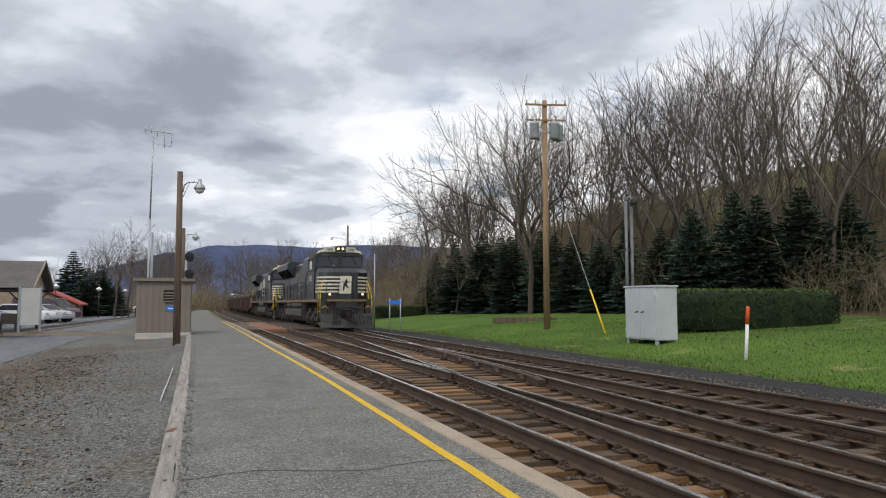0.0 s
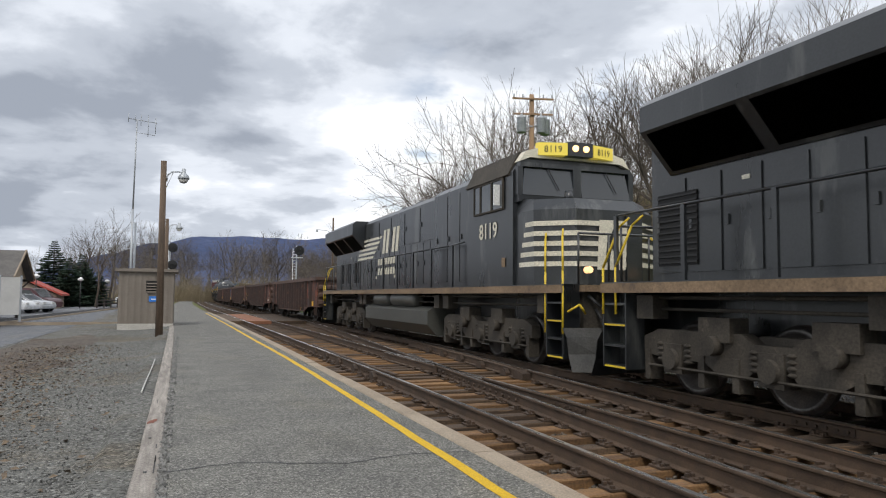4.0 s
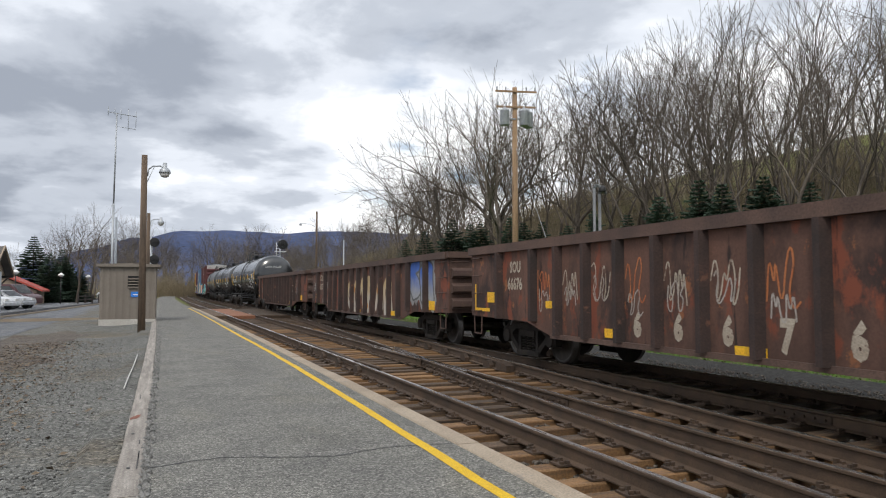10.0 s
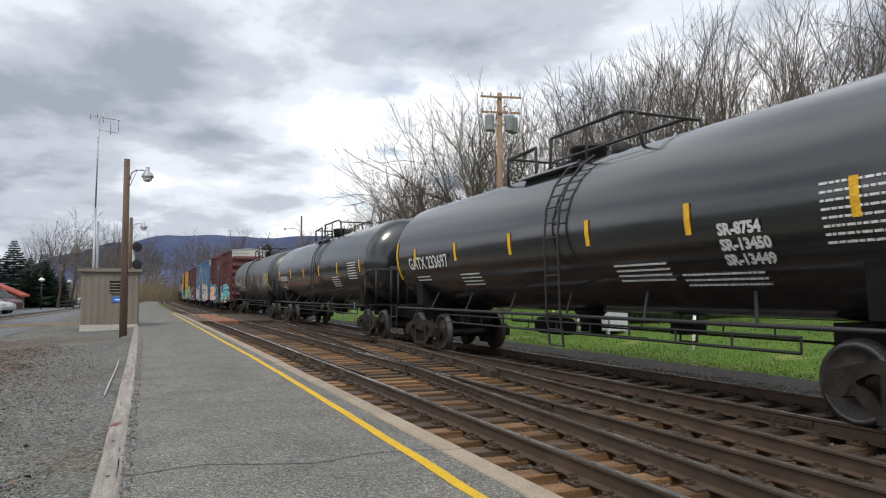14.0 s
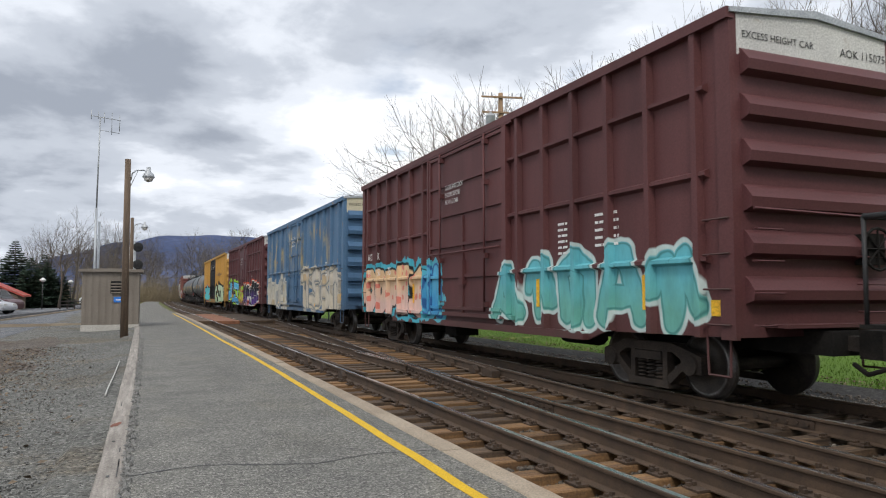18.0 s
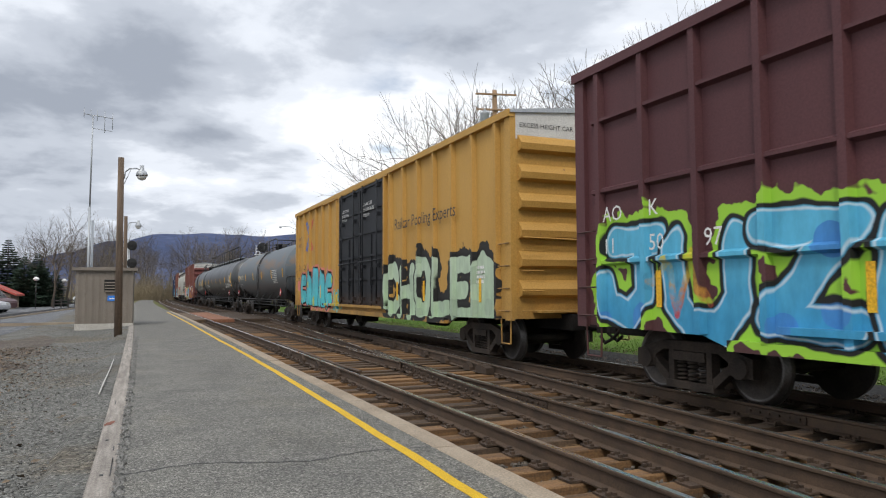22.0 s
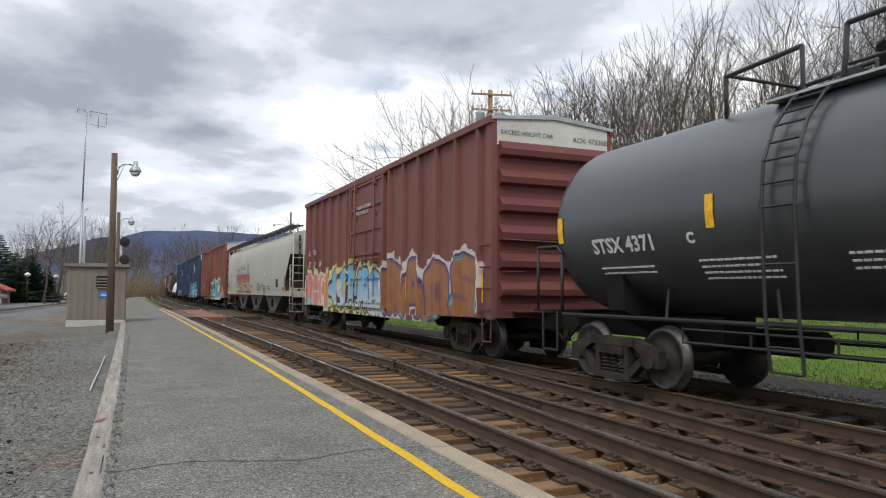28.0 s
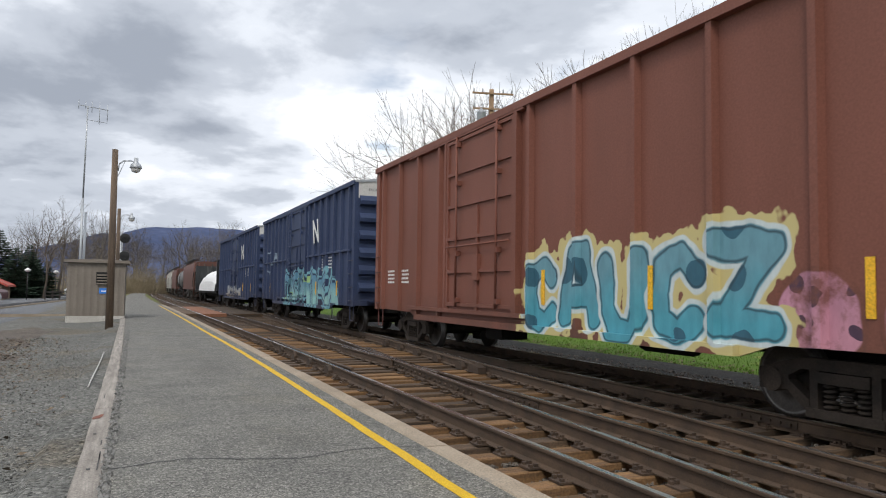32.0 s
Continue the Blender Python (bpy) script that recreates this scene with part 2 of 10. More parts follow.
M_timber = surf("weathered_timber", (0.2, 0.178, 0.155), (0.36, 0.325, 0.285), 3, 50, 0.9, 1.0, stretch=(6, 0.35, 6), wear=(0.14, 0.12, 0.105), wear_at=0.62, wear_scale=5, rand=0.08, bump_dist=0.012)
M_tie = surf("tie_wood", (0.04, 0.026, 0.016), (0.105, 0.066, 0.038), 2.5, 45, 0.9, 0.9, stretch=(0.4, 6, 6), wear=(0.23, 0.14, 0.07), wear_at=0.6, rand=0.35, bump_dist=0.012)
M_tie_rust = surf("rusty_tie_wood", (0.11, 0.06, 0.028), (0.23, 0.125, 0.05), 2.5, 45, 0.9, 0.9, stretch=(0.4, 6, 6), wear=(0.12, 0.075, 0.045), wear_at=0.6, rand=0.3, bump_dist=0.012)
M_rail = surf("rusted_rail_side", (0.052, 0.032, 0.019), (0.092, 0.057, 0.034), 3, 80, 0.8, 0.4)
M_railtop = surf("polished_rail_head", (0.5, 0.48, 0.46), (0.68, 0.66, 0.64), 4, 60, 0.26, 0.03, metal=0.9, stretch=(1, 0.1, 1))
M_iron = surf("rusty_iron", (0.038, 0.024, 0.015), (0.082, 0.05, 0.03), 8, 90, 0.8, 0.4, rand=0.15)
M_ballast = stones("track_ballast", [(0.014, 0.011, 0.008), (0.075, 0.062, 0.048), (0.03, 0.024, 0.018), (0.14, 0.12, 0.098)], 22, patch=(0.75, 0.58, 0.45), patch_at=0.52)
# sooty stones, darkened further to stand for the shade beneath the train
M_dark_ballast = stones("soot_and_shade_ballast", [(0.01, 0.0095, 0.009), (0.036, 0.034, 0.032), (0.02, 0.019, 0.018), (0.07, 0.067, 0.064)], 24)
M_stone = surf("ballast_stone", (0.03, 0.024, 0.019), (0.19, 0.16, 0.13), 9, 50, 0.9, 0.3)
M_gravel = stones("shoulder_gravel", [(0.045, 0.045, 0.04), (0.19, 0.188, 0.172), (0.11, 0.109, 0.1), (0.3, 0.295, 0.27)], 34, bump=1.0, dist=0.03, patch=(0.9, 0.8, 0.68), patch_scale=0.35, patch_at=0.5)
M_redgravel = stones("leaf_strewn_gravel", [(0.05, 0.042, 0.036), (0.15, 0.128, 0.108), (0.09, 0.076, 0.066), (0.23, 0.2, 0.165)], 26, bump=1.0, dist=0.035, patch=(0.8, 0.72, 0.65), patch_at=0.5)
M_grass = surf("lawn_grass", (0.06, 0.115, 0.014), (0.1, 0.175, 0.024), 0.22, 28, 0.9, 0.8, wear=(0.19, 0.21, 0.06), wear_at=0.6, bump_dist=0.04, spec=0.2, wear_scale=0.5, fine_amt=0.5)
M_litter = surf("hillside_leaf_litter", (0.1, 0.085, 0.05), (0.17, 0.138, 0.082), 0.3, 6, 0.95, 0.9, wear=(0.12, 0.135, 0.042), wear_at=0.46, bump_dist=0.12, spec=0.15, wear_scale=0.08, fine_amt=0.5)
M_bark = surf("grey_bark", (0.055, 0.044, 0.034), (0.12, 0.098, 0.076), 1.2, 14, 0.95, 0.8, stretch=(1, 1, 0.25), rand=0.25, bump_dist=0.03)
M_twig = surf("twig_bark", (0.075, 0.062, 0.05), (0.16, 0.132, 0.106), 1.0, 10, 0.95, 0.0, rand=0.25)
M_brush = surf("dry_brush", (0.13, 0.108, 0.066), (0.24, 0.19, 0.122), 0.7, 10, 0.95, 0.0, rand=0.2)
M_spruce = surf("spruce_needles", (0.026, 0.048, 0.03), (0.065, 0.1, 0.068), 0.9, 9, 0.85, 0.0, rand=0.3, spec=0.3)
# hedge foliage in two tones: shade put into the sides, skylight into the top
M_hedge = surf("shaded_hedge_leaves", (0.01, 0.02, 0.008), (0.026, 0.045, 0.014), 1.6, 20, 0.85, 0.0, spec=0.3)
M_hedge_top = surf("lit_hedge_top", (0.075, 0.105, 0.03), (0.115, 0.145, 0.05), 1.2, 22, 0.9, 0.0, spec=0.2)
M_pole = surf("pole_wood", (0.24, 0.15, 0.085), (0.36, 0.24, 0.14), 1.5, 30, 0.9, 0.6, stretch=(4, 4, 0.25), wear=(0.13, 0.09, 0.06), wear_at=0.6)
M_dark_pole = surf("weathered_pole_wood", (0.075, 0.055, 0.04), (0.17, 0.118, 0.08), 1.5, 30, 0.9, 0.6, stretch=(4, 4, 0.25))
M_galv = surf("galvanised_steel", (0.34, 0.36, 0.38), (0.44, 0.46, 0.48), 3, 50, 0.5, 0.1, metal=0.5)
M_cabinet = surf("silver_cabinet_paint", (0.5, 0.52, 0.55), (0.58, 0.6, 0.63), 1.2, 40, 0.5, 0.1, metal=0.25, wear=(0.4, 0.4, 0.4), wear_at=0.68)
M_shed = surf("taupe_metal_siding", (0.165, 0.14, 0.115), (0.2, 0.172, 0.142), 0.8, 30, 0.6, 0.1)
M_black = surf("black_paint", (0.012, 0.012, 0.013), (0.022, 0.022, 0.023), 2, 30, 0.6, 0.1)
M_white = surf("white_paint", (0.72, 0.72, 0.71), (0.8, 0.8, 0.79), 2, 30, 0.6, 0.1)
M_blue = surf("blue_sign_paint", (0.02, 0.17, 0.6), (0.03, 0.2, 0.66), 2, 30, 0.5, 0.0)
M_orange = surf("orange_marker", (0.75, 0.1, 0.03), (0.8, 0.13, 0.04), 2, 30, 0.6, 0.0)
M_yguard = surf("yellow_plastic", (0.75, 0.48, 0.01), (0.8, 0.55, 0.02), 2, 30, 0.5, 0.0)
M_crossing = surf("crossing_boards", (0.2, 0.085, 0.045), (0.27, 0.12, 0.065), 1.5, 25, 0.9, 0.6, stretch=(5, 0.4, 5))
# the blue of this ridge is air haze mixed into the base colour
M_mountain = surf("ridge_with_painted_haze", (0.056, 0.072, 0.13), (0.085, 0.105, 0.18), 0.006, 0.05, 1.0, 0.0, spec=0.0, fine_amt=0.2)

# ---- mesh helpers ----
def box(bm, x0, x1, y0, y1, z0, z1, mi=0):
    v = [bm.verts.new((x, y, z)) for z in (z0, z1) for y in (y0, y1) for x in (x0, x1)]
    for q in ((0, 2, 3, 1), (4, 5, 7, 6), (0, 1, 5, 4), (1, 3, 7, 5), (3, 2, 6, 7), (2, 0, 4, 6)):
        bm.faces.new([v[i] for i in q]).material_index = mi
    return v


def tube(bm, p0, p1, r0, r1=None, seg=8, cap=True, mi=0):
    """A tapered round bar from p0 to p1."""
    p0, p1 = Vector(p0), Vector(p1)
    r1 = r0 if r1 is None else r1
    d = (p1 - p0).normalized()
    a = d.orthogonal().normalized()
    b = d.cross(a)
    ring = []
    for p, r in ((p0, r0), (p1, r1)):
        ring.append([bm.verts.new(p + (a * math.cos(k * math.tau / seg) + b * math.sin(k * math.tau / seg)) * r) for k in range(seg)])
    for k in range(seg):
        f = bm.faces.new((ring[0][k], ring[0][(k + 1) % seg], ring[1][(k + 1) % seg], ring[1][k]))
        f.smooth, f.material_index = seg > 5, mi
    if cap:
        bm.faces.new(ring[0][::-1]).material_index = mi
        bm.faces.new(ring[1]).material_index = mi


def pipe(bm, pts, r, seg=6, mi=0):
    for a, b in zip(pts[:-1], pts[1:]):
        tube(bm, a, b, r, r, seg, True, mi)


def prism(bm, outline, axis, a, b, mi=0):
    """An outline of 2D points swept along an axis from a to b. axis x: points are (y, z); y: (x, z); z: (x, y)."""
    def put(p, s):
        return {"x": (s, p[0], p[1]), "y": (p[0], s, p[1]), "z": (p[0], p[1], s)}[axis]
    A = [bm.verts.new(put(p, a)) for p in outline]
    B = [bm.verts.new(put(p, b)) for p in outline]
    k = len(outline)
    fs = [bm.faces.new(A), bm.faces.new(B[::-1])]
    for i in range(k):
        fs.append(bm.faces.new((A[i], B[i], B[(i + 1) % k], A[(i + 1) % k])))
    for f in fs:
        f.material_index = mi
    return fs


def lathe(bm, profile, axis="y", at=(0, 0, 0), seg=20, mi=0):
    """A profile of (along, radius) spun about an axis through at."""
    rings = []
    for s, r in profile:
        ring = []
        for k in range(seg):
            c, d = r * math.cos(k * math.tau / seg), r * math.sin(k * math.tau / seg)
            p = {"x": (s, c, d), "y": (c, s, d), "z": (c, d, s)}[axis]
            ring.append(bm.verts.new(Vector(p) + Vector(at)))
        rings.append(ring)
    for a, b in zip(rings[:-1], rings[1:]):
        for k in range(seg):
            f = bm.faces.new((a[k], a[(k + 1) % seg], b[(k + 1) % seg], b[k]))
            f.smooth, f.material_index = True, mi
    bm.faces.new(rings[0][::-1]).material_index = mi
    bm.faces.new(rings[-1]).material_index = mi


def mesh_of(name, bm, *mats, fix=True):
    if fix:
        bmesh.ops.recalc_face_normals(bm, faces=bm.faces)
    me = bpy.data.meshes.new(name)
    bm.to_mesh(me)
    bm.free()
    for m in mats:
        me.materials.append(m)
    return me


def part(name, bm, material, parent, label="", at=None):
    """Links a bmesh as one mesh object under a thing or a part."""
    mats = material if isinstance(material, (list, tuple)) else [material]
    ob = new(name, mesh_of(name, bm, *mats))
    ob.parent = parent
    if at is not None:
        ob.matrix_basis = at
    if label:
        tagged(ob, label)
    return ob


def link_part(name, me, parent, m, label=""):
    ob = new(name, me)
    ob.parent = parent
    ob.matrix_basis = m
    if label:
        tagged(ob, label)
    return ob


def thing(name, label, category, m=None, group="", kind=""):
    ob = new(name)
    if m is not None:
        ob.matrix_basis = m
    return tagged(ob, label, category, group, kind)


def single(name, bm, material, label, category, m=None, group="", kind=""):
    mats = material if isinstance(material, (list, tuple)) else [material]
    ob = new(name, mesh_of(name, bm, *mats))
    if m is not None:
        ob.matrix_basis = m
    return tagged(ob, label, category, group, kind)


def lettering(text, size, material, name="lettering", align="LEFT", shear=0.0, bold=0.0, squeeze=1.0):
    """The mesh of a line of lettering, flat in x and y."""
    cu = bpy.data.curves.new(name, "FONT")
    cu.body, cu.size, cu.align_x, cu.shear, cu.offset = text, size, align, shear, bold
    cu.resolution_u = 2
    tmp = bpy.data.objects.new(name, cu)
    me = bpy.data.meshes.new_from_object(tmp)
    if squeeze != 1.0:
        me.transform(Matrix.Diagonal((squeeze, 1, 1, 1)))
    bpy.data.objects.remove(tmp)
    bpy.data.curves.remove(cu)
    me.materials.append(material)
    return me


def rnd(a, b):
    return random.uniform(a, b)

# ---- the plan: rails along y, rail heads at z = 0 ----
GAUGE = 1.505
XA, XC = 3.547, 7.193
CC = XC + GAUGE / 2
BEND, BEND_R = 172.0, 190.0


# the line bends gently left, then right, then sharply right: position and heading every metre
LINE = [(0.0, 0.0, 0.0)]
for k in range(900):
    px, py, a = LINE[-1]
    LINE.append((px + math.sin(a), py + math.cos(a), a + (-0.0003 if k < 60 else 0.0004 if k < BEND else 1 / BEND_R if k < 420 else 0.0)))


def along(x, s):
    """The point at the distance x to the right of the line, s metres along it, and the heading there."""
    if s <= 0:
        return x, s, 0.0
    k = min(int(s), 899)
    f = s - k
    (x0, y0, a0), (x1, y1, a1) = LINE[k], LINE[k + 1]
    a = a0 + (a1 - a0) * f
    return x0 + (x1 - x0) * f + x * math.cos(a), y0 + (y1 - y0) * f - x * math.sin(a), a


def on_line(x, s, z=0, turn=0, rx=0, ry=0):
    px, py, a = along(x, s)
    return pose(px, py, z, rx, ry, turn - math.degrees(a))


def bx(y):
    """The centre of the crossover that leads from the near track to the far one."""
    t = min(1.0, max(0.0, (y + 10.5) / 57.5))
    lin = XA + GAUGE / 2 + (XC - XA) * t
    return lin + 0.16 * math.sin(math.tau * t) * -1


def toe(y):
    """Where the wooded slope begins."""
    return max(24.5, min(33.5, 39 - 0.2 * y))


def ground_z(x, y):
    """The lie of the land."""
    if x < 2.6:
        z = -0.12 if x > -3 else -0.12 - 0.03 * min(6, -3 - x)
        if x < -0.35:
            z -= 0.10 * min(1, (-0.35 - x) / 1.5)
    elif x < 10.5:
        z = -0.45
    else:
        pts = ((10.5, -0.66), (12.0, -0.42), (12.6, -0.27), (14.2, -0.14), (16.0, 0.08), (20, 0.36), (26, 0.6), (34, 0.8))
        z = pts[-1][1]
        for (a, za), (b, zb) in zip(pts[:-1], pts[1:]):
            if a <= x <= b:
                z = za + (zb - za) * (x - a) / (b - a)
                break
        rise = x - toe(y)
        if rise > 0:
            fade = 1.0 - 0.6 * min(1.0, max(0.0, (y - 70) / 200))
            up = 0.12 * min(rise, 6) + 0.42 * min(max(0, rise - 4), 40) + 0.15 * min(max(0, rise - 44), 100)
            z += up * fade + noise.noise((x * 0.06, y * 0.06, 3)) * min(1.0, rise * 0.1)
    far = max(0.0, y - 260)
    if 0 < far and x > 26:
        z = 0.6 + (z - 0.6) * max(0.0, 1 - far / 500)
    return z


def sheet(name, xs, ys, zf, mat, label, category, kind="structure", bend=False):
    bm = bmesh.new()
    grid = []
    for y in ys:
        row = []
        for x in xs:
            px, py, _ = along(x, y) if bend else (x, y, 0)
            row.append(bm.verts.new((px, py, zf(x, y))))
        grid.append(row)
    for a, b in zip(grid[:-1], grid[1:]):
        for i in range(len(xs) - 1):
            f = bm.faces.new((a[i], a[i + 1], b[i + 1], b[i]))
            f.smooth = True
            if callable(mat[1] if isinstance(mat, tuple) else None):
                c = f.calc_center_median()
                f.material_index = mat[1](c.x, c.y)
    return single(name, bm, mat[0] if isinstance(mat, tuple) else mat, label, category, kind=kind)


def span(a, b, step):
    k = max(1, round((b - a) / step))
    return [a + (b - a) * i / k for i in range(k + 1)]


gx = [-2500, -900, -400, -200, -120] + span(-80, -10, 10) + span(-8, 2.4, 0.8) + [2.7, 6, 10.5] + span(11, 36, 1.0) + span(38, 90, 3) + [100, 120, 160, 220, 400, 900, 2500]
gy = [-900, -300, -120] + span(-80, 0, 8) + span(2, 120, 2.5) + span(126, 300, 8) + [340, 400, 500, 700, 1000, 1600, 2600]
sheet("ground", gx, gy, ground_z, ([M_grass, M_litter], lambda x, y: 1 if x > toe(y) - 1.5 + 1.5 * noise.noise((y * 0.2, 0, 0)) or (y > 100 and x > 12) or y > 180 or (-4 < x < 12 and y > 44) else 0), "green lawn rising to a leaf-strewn wooded hillside", "ground")

# ballast bed, in cross-section
def bed_z(x, y):
    if x < 2.9:
        return -0.30
    if x < 9.6:
        return -0.285 + 0.05 * noise.noise((x * 2.2, y * 2.2, 0))
    return -0.265 - (x - 9.6) * 0.012 + 0.025 * noise.noise((x * 2, y * 2, 1))


by = span(-40, 60, 0.5) + span(63, BEND, 4) + span(BEND + 4, BEND + 230, 6)
bxs = [2.7] + span(2.9, 9.6, 0.42) + [10.1, 10.6, 11.2, 11.8, 12.4]
# from the far track outward: the tone that holds soot and painted train shade
sheet("ballast", bxs, by, bed_z, ([M_ballast, M_dark_ballast], lambda x, y: 1 if x > 6.7 + 0.25 * noise.noise((y * 0.8, 5, 0)) else 0), "brown crushed stone ballast, darkened for soot and the train's shade under the far track", "ballast", bend=True)


# ---- platform ----
bm = bmesh.new()
prev = None
for y in span(-12, 190, 4):
    cur = [bm.verts.new((*along(x, y)[:2], z)) for x, z in ((-0.10, -0.3), (-0.10, 0.0), (2.53, 0.0), (2.53, -0.3))]
    if prev:
        for i in range(3):
            bm.faces.new((prev[i], prev[i + 1], cur[i + 1], cur[i]))
    prev = cur
single("platform", bm, M_asphalt, "worn grey asphalt station platform beside the tracks", "platform", kind="structure")
bm = bmesh.new()
prev = None
for y in span(-12, 58, 0.5):
    j = 0.014 * noise.noise((y * 1.1, 0, 4))
    w = 0.052 + 0.006 * noise.noise((y * 2.3, 3, 0))
    xl = 2.27 - 0.06 * max(0, 9 - y) / 5 + 0.04 * math.sin(min(1, max(0, (y - 9) / 14)) * math.pi)
    cur = [bm.verts.new((*along(xl + j + e, y)[:2], 0.004)) for e in (-w, w)]
    if prev:
        bm.faces.new((prev[0], prev[1], cur[1], cur[0]))
    prev = cur
single("yellow_line", bm, M_yellow, "worn yellow warning line painted along the platform", "line", kind="structure")


def crack(y0, amp, seed, x0=-0.08, x1=2.5, w=0.012):
    bm = bmesh.new()
    prev = None
    for x in span(x0, x1, 0.06):
        y = y0 + amp * noise.noise((x * 1.1, seed, 0)) + 0.05 * noise.noise((x * 7, seed, 2))
        ww = w * (0.4 + 1.1 * abs(noise.noise((x * 3, seed, 7))) + 0.2)
        cur = [bm.verts.new((x, y - ww, 0.003)), bm.verts.new((x, y + ww, 0.003))]
        if prev:
            bm.faces.new((prev[0], prev[1], cur[1], cur[0]))
        prev = cur
    single("platform_crack", bm, M_tar, "dark crack across the platform asphalt", "crack", kind="structure")


for i, (y0, amp, w) in enumerate(((6.25, 0.25, 0.014), (9.9, 0.1, 0.009), (13.2, 0.2, 0.012), (17.5, 0.2, 0.012), (22.5, 0.2, 0.014), (29, 0.2, 0.018), (37, 0.2, 0.02), (3.6, 0.2, 0.012))):
    crack(y0, amp, i * 3.7, w=w)
edging = thing("platform_curb", "tan concrete curb sections along the track edge of the platform", "curb", kind="structure")
bm = bmesh.new()
prism(bm, [(-0.115, -0.4), (-0.115, -0.015), (-0.10, 0.006), (0.095, 0.006), (0.115, -0.015), (0.115, -0.4)], "y", -1.515, 1.515)
curb_me = mesh_of("curb_section", bm, M_curb)
for k in range(24):
    yc = 6.12 - 1.525 - 3.05 * 5 + 3.05 * k
    link_part("curb_section", curb_me, edging, on_line(2.646 + rnd(-0.006, 0.006), yc, rnd(-0.006, 0.004), rnd(-0.12, 0.12)))
edge = thing("timber_edging", "grey weathered timber beams edging the platform", "edging", kind="structure")
for k in range(14):
    bm = bmesh.new()
    ln = 3.86
    prism(bm, [(-0.10, -0.2), (-0.10, -0.004), (-0.088, 0.012), (0.085, 0.012), (0.1, -0.004), (0.1, -0.2)], "y", -ln / 2 + 0.01, ln / 2 - 0.01)
    bmesh.ops.subdivide_edges(bm, edges=[e for e in bm.edges if abs(e.verts[0].co.y - e.verts[1].co.y) > 1], cuts=8)
    for v in bm.verts:
        v.co.x += 0.008 * noise.noise((v.co.y * 1.5, k, v.co.x * 4))
        v.co.z += 0.006 * noise.noise((v.co.y * 2.0, k, v.co.x * 9 + 3))
    part("timber_beam", bm, M_timber, edge, at=on_line(-0.205, 9.25 + 3.86 * (k - 2.5)))
bm = bmesh.new()
for k in range(26):
    y = 3.5 + 36 * random.random() ** 1.6
    x = -0.2 + rnd(-0.07, 0.07)
    w, h = (0.004, rnd(0.06, 0.3)) if k % 3 else (0.013, rnd(0.01, 0.03))
    box(bm, x - w, x + w, y - h, y + h, 0.013, 0.0172)
single("timber_knots", bm, M_tar, "dark bolt holes and splits in the timber edging", "wear", kind="stuff")

random.seed(41)
bm = bmesh.new()
ring = [bm.verts.new((-0.25 + 0.045 * math.cos(a) * f + 0.03 * math.sin(a), 8.62 + 0.16 * math.sin(a) * f, 0.0182)) for a, f in ((k * math.tau / 18, rnd(0.65, 1.15)) for k in range(18))]
bm.faces.new(ring)
single("rust_stain", bm, surf("rust_stained_wood", (0.14, 0.05, 0.03), (0.22, 0.08, 0.05), 6, 50, 0.9, 0.3), "rust-red stain on a timber beam", "stain", kind="structure")

# ---- shoulder, drive and parking on the station side ----
sheet("gravel_shoulder", span(-5.2, -0.7, 0.18) + [-0.6, -0.45, -0.32, -0.05], span(-12, 2, 1.0) + span(2.25, 32, 0.25) + span(33, 120, 1.0), lambda x, y: ground_z(x, y) + 0.035 + 0.03 * noise.noise((x * 1.3, y * 1.3, 0)) + (0.06 if -0.5 > x > -0.7 else 0.05 if x > -0.5 else 0), ([M_gravel, M_redgravel], lambda x, y: 1 if x < -2.15 - 0.02 * y + 0.9 * noise.noise((x * 0.5, y * 0.35, 9)) and y < 30 + 4 * noise.noise((x, 0, 0)) and x > -4.9 else 0), "grey gravel shoulder strewn with brown leaves", "gravel", bend=True)

# ---- tracks ----
RAIL = [(-0.07, -0.172), (-0.07, -0.16), (-0.012, -0.145), (-0.009, -0.045), (-0.036, -0.03), (-0.037, -0.008), (-0.03, 0.0), (0.03, 0.0), (0.037, -0.008), (0.036, -0.03), (0.009, -0.045), (0.012, -0.145), (0.07, -0.16), (0.07, -0.172)]


def rail(name, xf, ys, parent, top=True):
    bm = bmesh.new()
    rings = []
    for y in ys:
        px, py, a = along(xf(y), y)
        rings.append([bm.verts.new((px + p[0] * math.cos(a), py - p[0] * math.sin(a), p[1])) for p in RAIL])
    k = len(RAIL)
    for A, B in zip(rings[:-1], rings[1:]):
        for i in range(k):
            f = bm.faces.new((A[i], A[(i + 1) % k], B[(i + 1) % k], B[i]))
            f.material_index = 1 if i == 6 and top else 0
    bm.faces.new(rings[0])
    bm.faces.new(rings[-1][::-1])
    return part(name, bm, [M_rail, M_railtop], parent)


near_track = thing("near_track", "rusty steel rails on wooden ties of the track beside the platform", "railway track", kind="structure")
far_track = thing("far_track", "polished steel rails on dark ties of the track that the train runs on", "railway track", kind="structure")
crossover = thing("crossover_track", "steel crossover rails with frog and guard rails between the two tracks", "railway track", kind="structure")
RY = span(-40, BEND, 8) + span(BEND + 5, BEND + 220, 6)
FROG1, FROG2 = 14.2, 22.6
rail("rail", lambda y: XA, RY, near_track)
rail("rail", lambda y: XA + GAUGE, RY, near_track)
rail("rail", lambda y: XC, RY, far_track)
rail("rail", lambda y: XC + GAUGE, RY, far_track)
rail("rail", lambda y: bx(y) - GAUGE / 2, span(-12, 44.5, 2), crossover)
